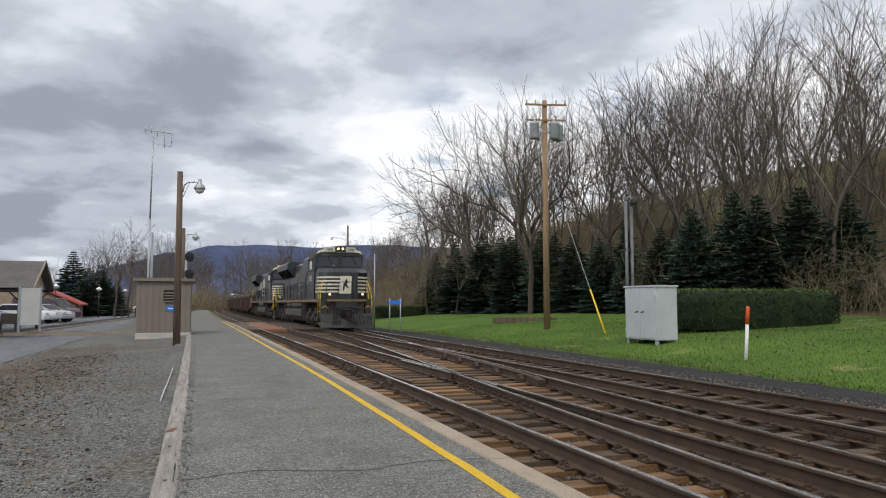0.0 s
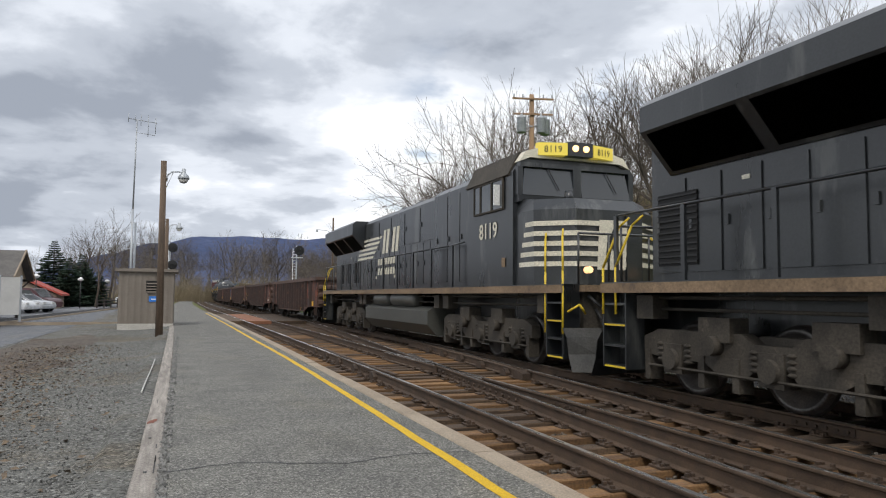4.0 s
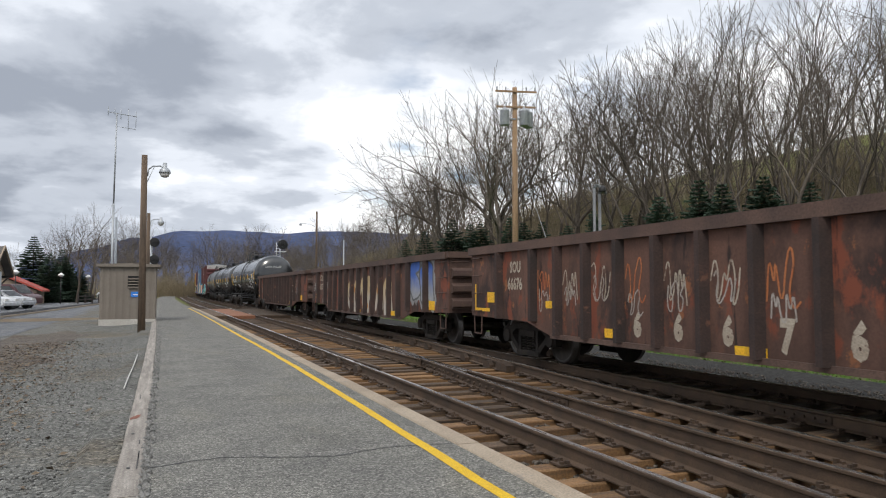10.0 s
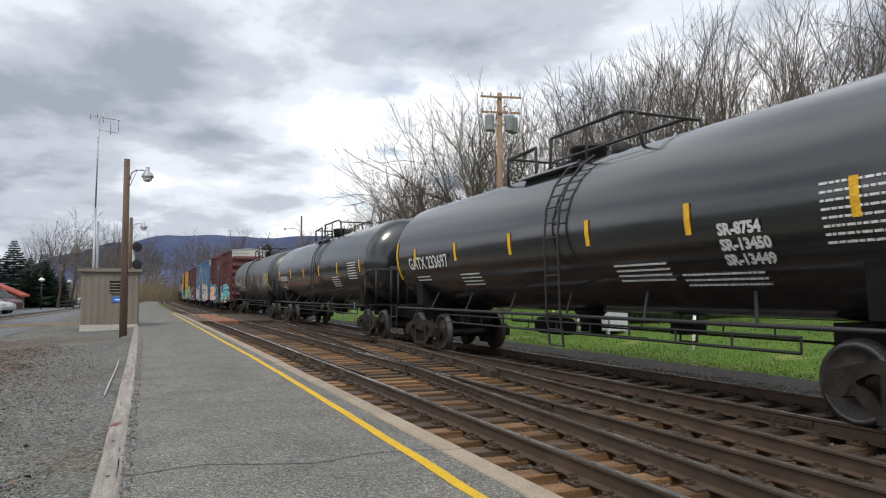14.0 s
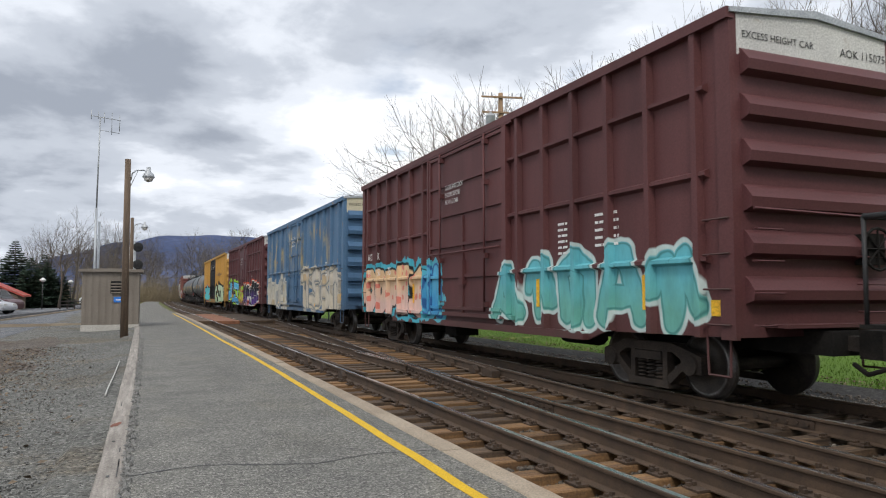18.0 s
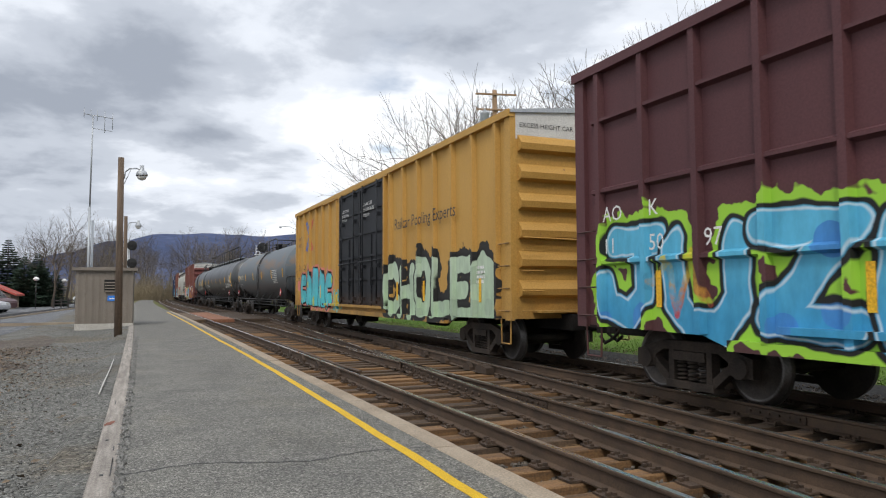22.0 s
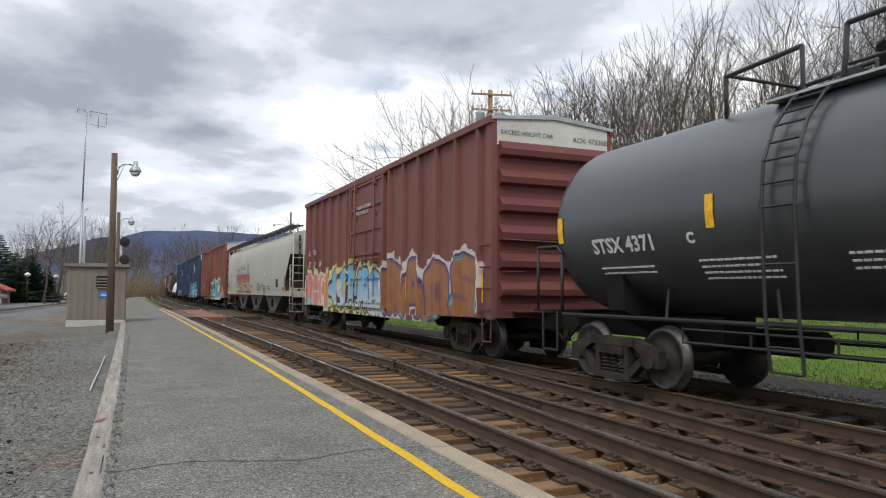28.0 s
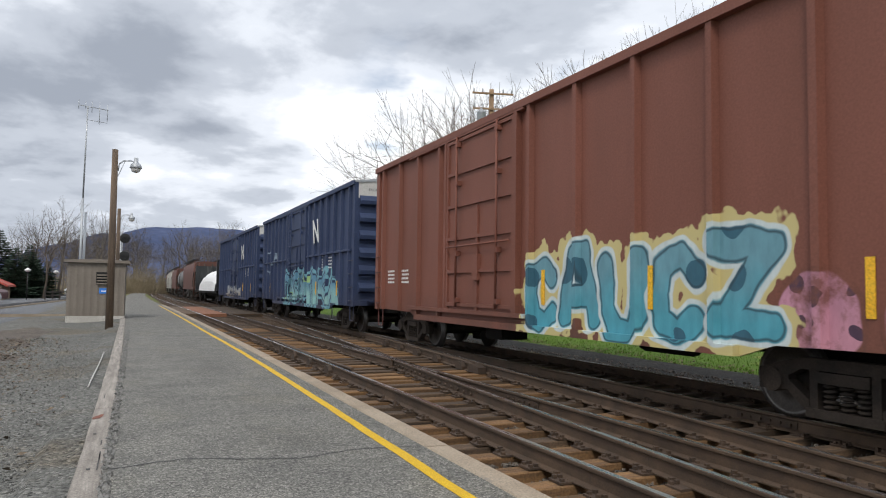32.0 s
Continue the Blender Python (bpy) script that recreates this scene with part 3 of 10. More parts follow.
rail("rail", lambda y: bx(y) + GAUGE / 2, span(-12, 44.5, 2), crossover)
rail("guard_rail", lambda y: XA + 0.14 + 0.06 * max(0, abs(y - 17) - 3.2) / 1.1, span(12.7, 21.3, 0.5), crossover, False)
rail("guard_rail", lambda y: bx(y) + GAUGE / 2 - 0.14 - 0.06 * max(0, abs(y - 17.5) - 3.6) / 1.1, span(12.8, 22.2, 0.5), crossover, False)
rail("wing_rail", lambda y: bx(y) - GAUGE / 2 + 0.07 + 0.02 * abs(y - FROG1), span(FROG1 - 2.6, FROG1 + 3.0, 0.5), crossover)
rail("wing_rail", lambda y: XA + GAUGE - 0.07 - 0.02 * abs(y - FROG1), span(FROG1 - 0.2, FROG1 + 3.4, 0.5), crossover)
rail("wing_rail", lambda y: XC + 0.07 + 0.02 * abs(y - FROG2), span(FROG2 - 2.6, FROG2 + 2.5, 0.5), crossover)
# frog casting, guard rail braces, bolted joints
bm = bmesh.new()
for k in range(5):
    for x0, sgn in ((XA - 0.055, -1), (0, 1)):
        y = 13.4 + k * 1.55
        x = x0 if sgn < 0 else bx(y) + GAUGE / 2 - 0.26
        prism(bm, [(y - 0.16, -0.17), (y - 0.16, -0.1), (y - 0.06, -0.025), (y + 0.06, -0.025), (y + 0.16, -0.1), (y + 0.16, -0.17)], "x", x - 0.07, x + 0.02)
prism(bm, [(12.5, -0.17), (12.5, -0.05), (12.75, -0.01), (12.95, -0.01), (12.95, -0.17)], "x", bx(12.7) + GAUGE / 2 - 0.27, bx(12.7) + GAUGE / 2 - 0.10)
part("guard_rail_braces", bm, M_iron, crossover, "curved rusty iron braces bolted beside the rails")
bm = bmesh.new()
for x, yj in ((XA, 2.4), (XA, 14.3), (XA + GAUGE, 8.8), (XC, 6.6), (XC, 18), (XC + GAUGE, 12), (XA + GAUGE, 26), (XC + GAUGE, 30)):
    for sgn in (-1, 1):
        box(bm, x + sgn * 0.022 - 0.012, x + sgn * 0.022 + 0.012, yj - 0.45, yj + 0.45, -0.135, -0.05)
        for b in range(6):
            yb = yj - 0.37 + b * 0.148
            tube(bm, (x + sgn * 0.03, yb, -0.092), (x + sgn * 0.06, yb, -0.092), 0.018, seg=6)
part("joint_bars", bm, M_iron, crossover, "bolted joint bars on the rails")
bm = bmesh.new()
for k in range(28):
    y = 9.6 + k * 0.28
    x = bx(y) - GAUGE / 2 - 0.06
    tube(bm, (x - 0.035, y, -0.09), (x + 0.0, y, -0.09), 0.028, seg=6)
part("frog_bolts", bm, M_iron, crossover, "row of rusty bolt heads along the frog")
bm = bmesh.new()
for y in (38.5, 39.3, 33.0):
    box(bm, XC - 0.5, XC + GAUGE + 0.6, y - 0.03, y + 0.03, -0.16, -0.13)
part("switch_rods", bm, M_iron, crossover, "iron switch rods between the rails")

# ties: the nearest are pieces, the far ones are joined
def tie_mesh(length, mat, seed):
    random.seed(seed)
    bm = bmesh.new()
    h = length / 2
    prism(bm, [(-0.115, -0.18), (-0.115, -0.012), (-0.1, 0.0), (0.1, 0.0), (0.115, -0.012), (0.115, -0.18)], "x", -h, h)
    for v in bm.verts:
        v.co += Vector((rnd(-0.03, 0.03), rnd(-0.012, 0.012), rnd(-0.006, 0.004)))
    return mesh_of("tie", bm, mat)


TIES = {}
for L in (2.62, 3.2, 3.7, 4.2):
    for mi, mt in enumerate((M_tie, M_tie_rust)):
        for sd in range(2):
            TIES[(L, mi, sd)] = tie_mesh(L, mt, int(L * 100) + mi * 7 + sd)
random.seed(5)
hard = []
y = 1.2
while y < 52:
    xr = bx(y) + GAUGE / 2
    want = max(2.62, min(xr + 0.5, 6.6) - 2.98)
    L = min((2.62, 3.2, 3.7), key=lambda q: abs(q - want))
    rust = 1 if random.random() < 0.62 and 2 < y < 30 else 0
    link_part("tie", TIES[(L, rust, random.randrange(2))], near_track, on_line(2.98 + L / 2 + rnd(-0.05, 0.05), y, -0.178 + rnd(-0.008, 0.0), rnd(-0.8, 0.8), 0, rnd(-0.3, 0.3)))
    L2 = 3.2 if 21 < y < 45 else 2.62
    link_part("tie", TIES[(L2, 0, random.randrange(2))], far_track, on_line(9.28 - L2 / 2 + rnd(-0.05, 0.05), y + 0.2, -0.178 + rnd(-0.008, 0.0), rnd(-0.8, 0.8), 0, rnd(-0.3, 0.3)))
    for x in (XA, XA + GAUGE, xr, xr - GAUGE):
        if x < 2.98 + L - 0.1:
            hard.append((x, y))
    for x in (XC, XC + GAUGE, xr):
        if x > 9.28 - L2:
            hard.append((x, y + 0.2))
    y += 0.52 + rnd(-0.02, 0.02)
bm = bmesh.new()
y = 52.0
while y < BEND + 120:
    for xc in (XA + GAUGE / 2, CC):
        px, py, a = along(xc, y)
        vs = box(bm, -1.3, 1.3, -0.115, 0.115, -0.3, -0.178)
        bmesh.ops.transform(bm, matrix=pose(px, py, 0, 0, 0, -math.degrees(a)), verts=vs)
    y += 0.52
for y in span(-30, 0.6, 0.52):
    box(bm, 2.98, 5.6, y - 0.115, y + 0.115, -0.3, -0.178)
    box(bm, 6.66, 9.28, y - 0.115, y + 0.115, -0.3, -0.178)
tagged(part("far_ties", bm, M_tie, near_track, "dark wooden ties in the distance"), kind="stuff")
# tie plates, spikes and anchors
verts, faces = [], []


def quick_box(x0, x1, y0, y1, z0, z1):
    o = len(verts)
    verts.extend(((x0, y0, z0), (x1, y0, z0), (x1, y1, z0), (x0, y1, z0), (x0, y0, z1), (x1, y0, z1), (x1, y1, z1), (x0, y1, z1)))
    faces.extend(tuple(o + i for i in q) for q in ((4, 5, 6, 7), (0, 1, 5, 4), (1, 2, 6, 5), (2, 3, 7, 6), (3, 0, 4, 7)))


for x, y in hard:
    x = along(x, y)[0]
    quick_box(x - 0.19, x + 0.19, y - 0.095, y + 0.095, -0.18, -0.162)
    for dx in (-0.15, -0.095, 0.095, 0.15):
        for dy in (-0.06, 0.06):
            if random.random() < 0.75:
                xx, yy = x + dx, y + dy * (1 if dx > 0 else -1)
                quick_box(xx - 0.017, xx + 0.017, yy - 0.017, yy + 0.017, -0.165, -0.128 - rnd(0, 0.015))
    for dx in (-0.075, 0.075):
        if random.random() < 0.6:
            quick_box(x + dx - 0.025, x + dx + 0.025, y + 0.125, y + 0.16, -0.19, -0.13)
me = bpy.data.meshes.new("plates_and_spikes")
me.from_pydata(verts, [], faces)
me.materials.append(M_iron)
ob = link_part("plates_and_spikes", me, near_track, Matrix(), "rusty tie plates, spikes and rail anchors")
tagged(ob, kind="stuff")
# loose stones
verts, faces = [], []
random.seed(8)
ico = [(0, 0, 1), (0.9, 0, 0.1), (-0.2, 0.85, 0.2), (-0.7, -0.55, 0.15), (0.3, -0.8, 0.0), (0, 0, -0.5)]
tri = ((0, 1, 2), (0, 2, 3), (0, 3, 4), (0, 4, 1), (5, 2, 1), (5, 3, 2), (5, 4, 3), (5, 1, 4))
for k in range(36000):
    y = 3.0 + 26 * random.random() ** 1.6
    x = rnd(2.82, 6.6) if k % 4 else rnd(6.6, 11)
    s = rnd(0.016, 0.04)
    q = Euler((rnd(0, 6), rnd(0, 6), rnd(0, 6))).to_matrix()
    o = len(verts)
    base = Vector((x, y, bed_z(x, y) + s * 0.35))
    for p in ico:
        verts.append(base + q @ (Vector(p) * s))
    faces.extend(tuple(o + i for i in t) for t in tri)
me = bpy.data.meshes.new("ballast_stones")
me.from_pydata(verts, [], faces)
me.materials.append(M_stone)
tagged(new("ballast_stones", me), "loose crushed stones between the wooden ties", "stones", kind="stuff")
# loose gravel on the shoulder and in the joint beside the timber
verts, faces = [], []
for k in range(9000):
    y = 3.6 + 22 * random.random() ** 1.8
    x = -0.42 - 3.6 * random.random() if k % 6 else rnd(-0.13, -0.05)
    s = rnd(0.008, 0.022) if k % 12 else rnd(0.02, 0.04)
    q = Euler((rnd(0, 6), rnd(0, 6), rnd(0, 6))).to_matrix()
    o = len(verts)
    base = Vector((x, y, ground_z(x, y) + 0.045 + 0.03 * noise.noise((x * 1.3, y * 1.3, 0)) if x < -0.2 else 0.0))
    for p in ico:
        verts.append(base + q @ (Vector(p) * s))
    faces.extend(tuple(o + i for i in t) for t in tri)
me = bpy.data.meshes.new("gravel_stones")
me.from_pydata(verts, [], faces)
me.materials.append(surf("shoulder_stone", (0.07, 0.07, 0.066), (0.27, 0.265, 0.25), 14, 50, 0.95, 0.3))
tagged(new("gravel_stones", me), "loose grey stones on the gravel shoulder", "stones", kind="stuff")
# board crossing far down the platform
cross = thing("board_crossing", "rust-brown timber crossing panels between the rails", "crossing", kind="structure")
for x0, x1 in ((XA + 0.12, XA + GAUGE - 0.12), (XC + 0.1, XC + GAUGE - 0.1)):
    for k in range(4):
        w = (x1 - x0) / 4
        bm = bmesh.new()
        box(bm, x0 + k * w + 0.008 - 0.34, x0 + (k + 1) * w - 0.008 - 0.34, 40.5, 55.5, -0.17, 0.0)
        bmesh.ops.rotate(bm, cent=(x0 - 0.34, 48, 0), matrix=Matrix.Rotation(0.0144, 3, 'Z'), verts=bm.verts)
        part("crossing_board", bm, M_crossing if x0 < 6 else M_tie, cross)
for x0, x1 in ((2.78, XA - 0.06), (XA + GAUGE + 0.07, XC - 0.06)):
    bm = bmesh.new()
    box(bm, x0 - 0.34, x1 - 0.34, 40.7, 55.4, -0.2, -0.004)
    bmesh.ops.rotate(bm, cent=(x0 - 0.34, 48, 0), matrix=Matrix.Rotation(0.0144, 3, 'Z'), verts=bm.verts)
    part("crossing_slab", bm, M_tie, cross, "dark worn timber crossing slab")

# ---- train materials ----
M_loco = surf("loco_black_paint", (0.009, 0.0105, 0.012), (0.02, 0.0225, 0.025), 1.0, 30, 0.3, 0.05, wear=(0.06, 0.062, 0.06), wear_at=0.55, wear_scale=1.3, stretch=(1, 1, 0.22), spec=0.7)
M_loco_gr = surf("dusty_underframe_and_hopper_shade", (0.03, 0.026, 0.021), (0.07, 0.06, 0.048), 1.3, 30, 0.8, 0.3, spec=0.3, wear=(0.12, 0.1, 0.078), wear_at=0.63)
M_dusty_tank = surf("dusty_fuel_tank_paint", (0.045, 0.046, 0.04), (0.075, 0.075, 0.066), 0.8, 30, 0.5, 0.1)
M_sill = surf("tan_dusty_sill", (0.15, 0.1, 0.058), (0.24, 0.165, 0.1), 1.0, 30, 0.8, 0.1, wear=(0.1, 0.07, 0.05), wear_at=0.58)
M_cream = surf("cream_stripe_paint", (0.62, 0.58, 0.46), (0.72, 0.68, 0.56), 2, 40, 0.6, 0.0, wear=(0.4, 0.37, 0.3), wear_at=0.64)
M_plow = surf("scuffed_plow_steel", (0.022, 0.022, 0.021), (0.055, 0.054, 0.05), 1.2, 30, 0.6, 0.15, wear=(0.13, 0.125, 0.115), wear_at=0.64, stretch=(2, 2, 0.5))
M_grille = surf("radiator_grille", (0.004, 0.004, 0.004), (0.01, 0.01, 0.01), 3, 60, 0.8, 0.0)
M_rail_y = surf("yellow_handrail_paint", (0.6, 0.42, 0.02), (0.7, 0.5, 0.03), 3, 40, 0.5, 0.0, wear=(0.3, 0.22, 0.05), wear_at=0.66)
M_truck = surf("grimy_truck_steel", (0.013, 0.011, 0.0095), (0.036, 0.029, 0.024), 3, 40, 0.85, 0.3, rand=0.2, spec=0.25)
M_rusttruck = surf("rust_truck_steel", (0.02, 0.016, 0.0135), (0.05, 0.038, 0.03), 3, 40, 0.85, 0.3, rand=0.2, spec=0.25)
M_wheel = surf("wheel_steel", (0.035, 0.03, 0.027), (0.075, 0.062, 0.052), 4, 40, 0.6, 0.1, metal=0.4)
M_wheel_bright = surf("worn_wheel_rim", (0.09, 0.085, 0.08), (0.16, 0.15, 0.145), 4, 40, 0.45, 0.0, metal=0.9)
M_under = surf("black_underbody", (0.008, 0.0075, 0.007), (0.018, 0.016, 0.0145), 2, 30, 0.9, 0.1, spec=0.2)
M_letter = surf("white_lettering", (0.68, 0.68, 0.66), (0.76, 0.76, 0.74), 3, 40, 0.6, 0.0, wear=(0.45, 0.43, 0.41), wear_at=0.66)
M_letter_b = surf("black_lettering", (0.02, 0.02, 0.02), (0.03, 0.03, 0.03), 3, 40, 0.6, 0.0)
M_reflect = surf("yellow_reflector_tape", (0.75, 0.4, 0.01), (0.82, 0.47, 0.02), 3, 40, 0.5, 0.0)
M_lamp = glow("lit_headlight", (1.0, 0.6, 0.25), 2.2)
M_ditch = glow("lit_ditch_light", (1.0, 0.55, 0.25), 1.3)
M_numboard = glow("lit_number_board", (0.42, 0.41, 0.35), 0.1)
M_redrust = surf("brown_rust_steel", (0.06, 0.036, 0.029), (0.105, 0.062, 0.047), 1.6, 40, 0.85, 0.2, rand=0.15)
m, n, l, b = nodes_of("cab_window_glass")
b.inputs["Base Color"].default_value = (0.02, 0.025, 0.03, 1)
b.inputs["Roughness"].default_value = 0.06
b.inputs["Specular IOR Level"].default_value = 0.8
M_glass = m


# strokes of spray-can letters on a unit square; the lower-case keys are bare shapes that spell nothing
STROKES = {
    "C": (((0.95, 0.78), (0.6, 1), (0.15, 0.85), (0, 0.5), (0.15, 0.12), (0.6, 0), (0.95, 0.2)),),
    "A": (((0, 0), (0.35, 1), (0.65, 1), (1, 0)), ((0.2, 0.32), (0.8, 0.32))),
    "U": (((0, 1), (0.02, 0.3), (0.3, 0), (0.7, 0), (0.98, 0.3), (1, 1)),),
    "E": (((1, 1), (0.1, 1), (0, 0.5), (0.1, 0), (1, 0)), ((0, 0.5), (0.75, 0.52))),
    "J": (((0.2, 1), (1, 1)), ((0.8, 1), (0.8, 0.25), (0.5, 0), (0.1, 0.1), (0, 0.4))),
    "Z": (((0, 1), (1, 0.95), (0.05, 0.05), (1, 0)),),
    "O": (((0.3, 1), (0.7, 1), (1, 0.7), (1, 0.3), (0.7, 0), (0.3, 0), (0, 0.3), (0, 0.7), (0.3, 1)),),
    "P": (((0.05, 0), (0, 1), (0.7, 1), (1, 0.75), (0.7, 0.42), (0.05, 0.42)),),
    "S": (((1, 0.85), (0.6, 1), (0.1, 0.85), (0.15, 0.6), (0.85, 0.42), (0.95, 0.15), (0.5, 0), (0, 0.12)),),
    "T": (((0, 0.9), (0.5, 1), (1, 0.92)), ((0.5, 1), (0.55, 0))),
    "M": (((0, 0), (0.1, 1), (0.5, 0.35), (0.9, 1), (1, 0)),),
    "H": (((0, 1), (0.05, 0)), ((0.95, 1), (1, 0)), ((0, 0.5), (1, 0.52))),
    "L": (((0.05, 1), (0, 0), (1, 0.05)),),
    "F": (((1, 1), (0, 1), (0.05, 0)), ((0, 0.5), (0.7, 0.52))),
    "R": (((0, 0), (0, 1), (0.7, 1), (0.95, 0.75), (0.7, 0.45), (0.05, 0.45)), ((0.5, 0.45), (1, 0))),
    "w": (((0, 0.55), (0.3, 0.9), (0.45, 0.1), (0.7, 0.95), (1, 0.3)),),
    "h": (((0.9, 1), (0.3, 0.85), (0.1, 0.4), (0.5, 0.05), (0.95, 0.25), (0.55, 0.5)),),
    "b": (((0.1, 0), (0, 0.75), (0.45, 1), (0.9, 0.8), (0.95, 0)), ((0.5, 0.6), (0.5, 0))),
    "z": (((0, 0.1), (0.5, 0.9), (1, 0.1), (0.45, 0.3)),),
    "k": (((0, 0), (0.15, 1)), ((0.95, 1), (0.25, 0.5), (1, 0))),
    "d": (((0.5, 0.5), (0.52, 0.5)),)}


def stroke_group():
    """How far a point lies from a straight stroke, or from the strokes before it."""
    g = bpy.data.node_groups.new("stroke", "ShaderNodeTree")
    for nm in ("point", "start", "way", "way_over_square"):
        g.interface.new_socket(nm, in_out="INPUT", socket_type="NodeSocketVector")
    g.interface.new_socket("before", in_out="INPUT", socket_type="NodeSocketFloat").default_value = 100.0
    g.interface.new_socket("distance", in_out="OUTPUT", socket_type="NodeSocketFloat")
    n, l = g.nodes, g.links
    src, dst = n.new("NodeGroupInput"), n.new("NodeGroupOutput")

    def vec(op, a, c, slot=1):
        q = n.new("ShaderNodeVectorMath")
        q.operation = op
        l.new(a, q.inputs[0])
        if c is not None:
            l.new(c, q.inputs["Scale" if slot == 3 else 1])
        return q
    pa = vec("SUBTRACT", src.outputs[0], src.outputs[1]).outputs[0]
    f = n.new("ShaderNodeMath")
    f.operation, f.use_clamp = "ADD", True
    f.inputs[1].default_value = 0.0
    l.new(vec("DOT_PRODUCT", pa, src.outputs[3]).outputs["Value"], f.inputs[0])
    foot = vec("SCALE", src.outputs[2], f.outputs[0], 3).outputs[0]
    m = n.new("ShaderNodeMath")
    m.operation = "MINIMUM"
    l.new(vec("LENGTH", vec("SUBTRACT", pa, foot).outputs[0], None).outputs["Value"], m.inputs[0])
    l.new(src.outputs[4], m.inputs[1])
    l.new(m.outputs[0], dst.inputs[0])
    return g


STROKE = stroke_group()


def after(n, l, first, v):
    """The vector v, worked out once the value first is known: keeps long chains of strokes in order."""
    q = n.new("ShaderNodeVectorMath")
    q.operation = "MULTIPLY_ADD"
    l.new(first, q.inputs[0])
    q.inputs[1].default_value = (1e-9, 1e-9, 1e-9)
    l.new(v, q.inputs[2])
    return q.outputs[0]


def sprayed(n, l, calc, co, sep, col, tag):
    """Letters in thick strokes with outline, keyline and halo, laid over a paint.
    tag: text, y of its left end, width, z of its foot, height, stroke; fill below and above, line, halo, spots, shine, seed."""
    text, ty, tw, tz, th, r, lo, hi, line, halo, spots, shine, seed = tag
    mp = n.new("ShaderNodeMapping")
    mp.inputs["Location"].default_value = (0, seed * 3.1, seed * 1.7)
    l.new(co, mp.inputs[0])
    wob = n.new("ShaderNodeTexNoise")
    wob.inputs["Scale"].default_value, wob.inputs["Detail"].default_value = 1.5, 2.0
    l.new(mp.outputs[0], wob.inputs["Vector"])
    bent = mixc(n, l, 0.13, co, wob.outputs["Color"], "LINEAR_LIGHT")
    flat = n.new("ShaderNodeVectorMath")
    flat.operation = "MULTIPLY"
    flat.inputs[1].default_value = (0, 1, 1)
    l.new(bent, flat.inputs[0])
    p = after(n, l, col, flat.outputs[0])

    cells = []
    random.seed(int(seed * 10))
    cw = tw / len(text)
    for k, ch in enumerate(text):
        y0 = ty - k * cw - r * 0.8
        gw = cw - r * 1.6
        up = rnd(-0.05, 0.09) * th
        d = None
        for path in STROKES[ch]:
            pts = [(0.0, y0 - gw * a, tz + r + up + (th - 2 * r) * c) for a, c in path]
            for A, B in zip(pts[:-1], pts[1:]):
                ba = Vector(B) - Vector(A)
                g = n.new("ShaderNodeGroup")
                g.node_tree = STROKE
                l.new(p, g.inputs[0])
                g.inputs[1].default_value, g.inputs[2].default_value, g.inputs[3].default_value = A, ba, ba / max(1e-6, ba.length_squared)
                if d is not None:
                    l.new(d, g.inputs[4])
                d = g.outputs[0]
        cells.append(d)
        p = after(n, l, d, p)
    near = calc("LESS_THAN", sep.outputs[0], 0.0)

    def inside(d, w):
        return calc("MULTIPLY", calc("MULTIPLY", calc("SUBTRACT", w, d), 45.0, True), near)

    whole = cells[0]
    for d in cells[1:]:
        whole = calc("MINIMUM", whole, d)
    if halo:
        puff = noise_fac(n, l, mp.outputs[0], 3.2, 2, 0.5, (0, 1, 1))
        edge = calc("ADD", calc("MULTIPLY", calc("SUBTRACT", puff, 0.42), 0.55), r + 0.13)
        col = mixc(n, l, inside(whole, edge), col, halo)
    rise = calc("MULTIPLY", calc("SUBTRACT", sep.outputs[2], tz), 1.0 / th, True)
    drift = calc("ADD", rise, calc("MULTIPLY", calc("SUBTRACT", noise_fac(n, l, mp.outputs[0], 2.2, 3), 0.5), 0.6))
    fill = ramp(n, l, drift, [(0.25, lo), (0.75, hi)])
    if spots:
        v = n.new("ShaderNodeTexVoronoi")
        v.inputs["Scale"].default_value, v.inputs["Randomness"].default_value = spots[1], 0.6
        l.new(p, v.inputs["Vector"])
        fill = mixc(n, l, calc("LESS_THAN", v.outputs["Distance"], 0.3), fill, spots[0])
    for d in cells:
        if line:
            col = mixc(n, l, inside(d, r + 0.065), col, line)
        body = inside(d, r)
        if not line:
            # thin old spray that has flaked off in patches
            body = calc("MULTIPLY", body, ramp(n, l, noise_fac(n, l, co, 2.6, 6, 0.7), [(0.4, (0.15,) * 3), (0.56, (0.95,) * 3)]))
        col = mixc(n, l, body, col, fill)
        if shine:
            band = calc("MULTIPLY", inside(d, r - 0.015), calc("SUBTRACT", 1.0, inside(d, r - 0.045)))
            col = mixc(n, l, calc("MULTIPLY", band, 0.85), col, shine)
    worn = ramp(n, l, noise_fac(n, l, co, 5.0, 5, 0.65, (1, 1, 0.4)), [(0.3, (0.78,) * 3), (0.7, (1.08,) * 3)])
    return mixc(n, l, inside(whole, r + 0.065), col, mixc(n, l, 1.0, col, worn, "MULTIPLY"))


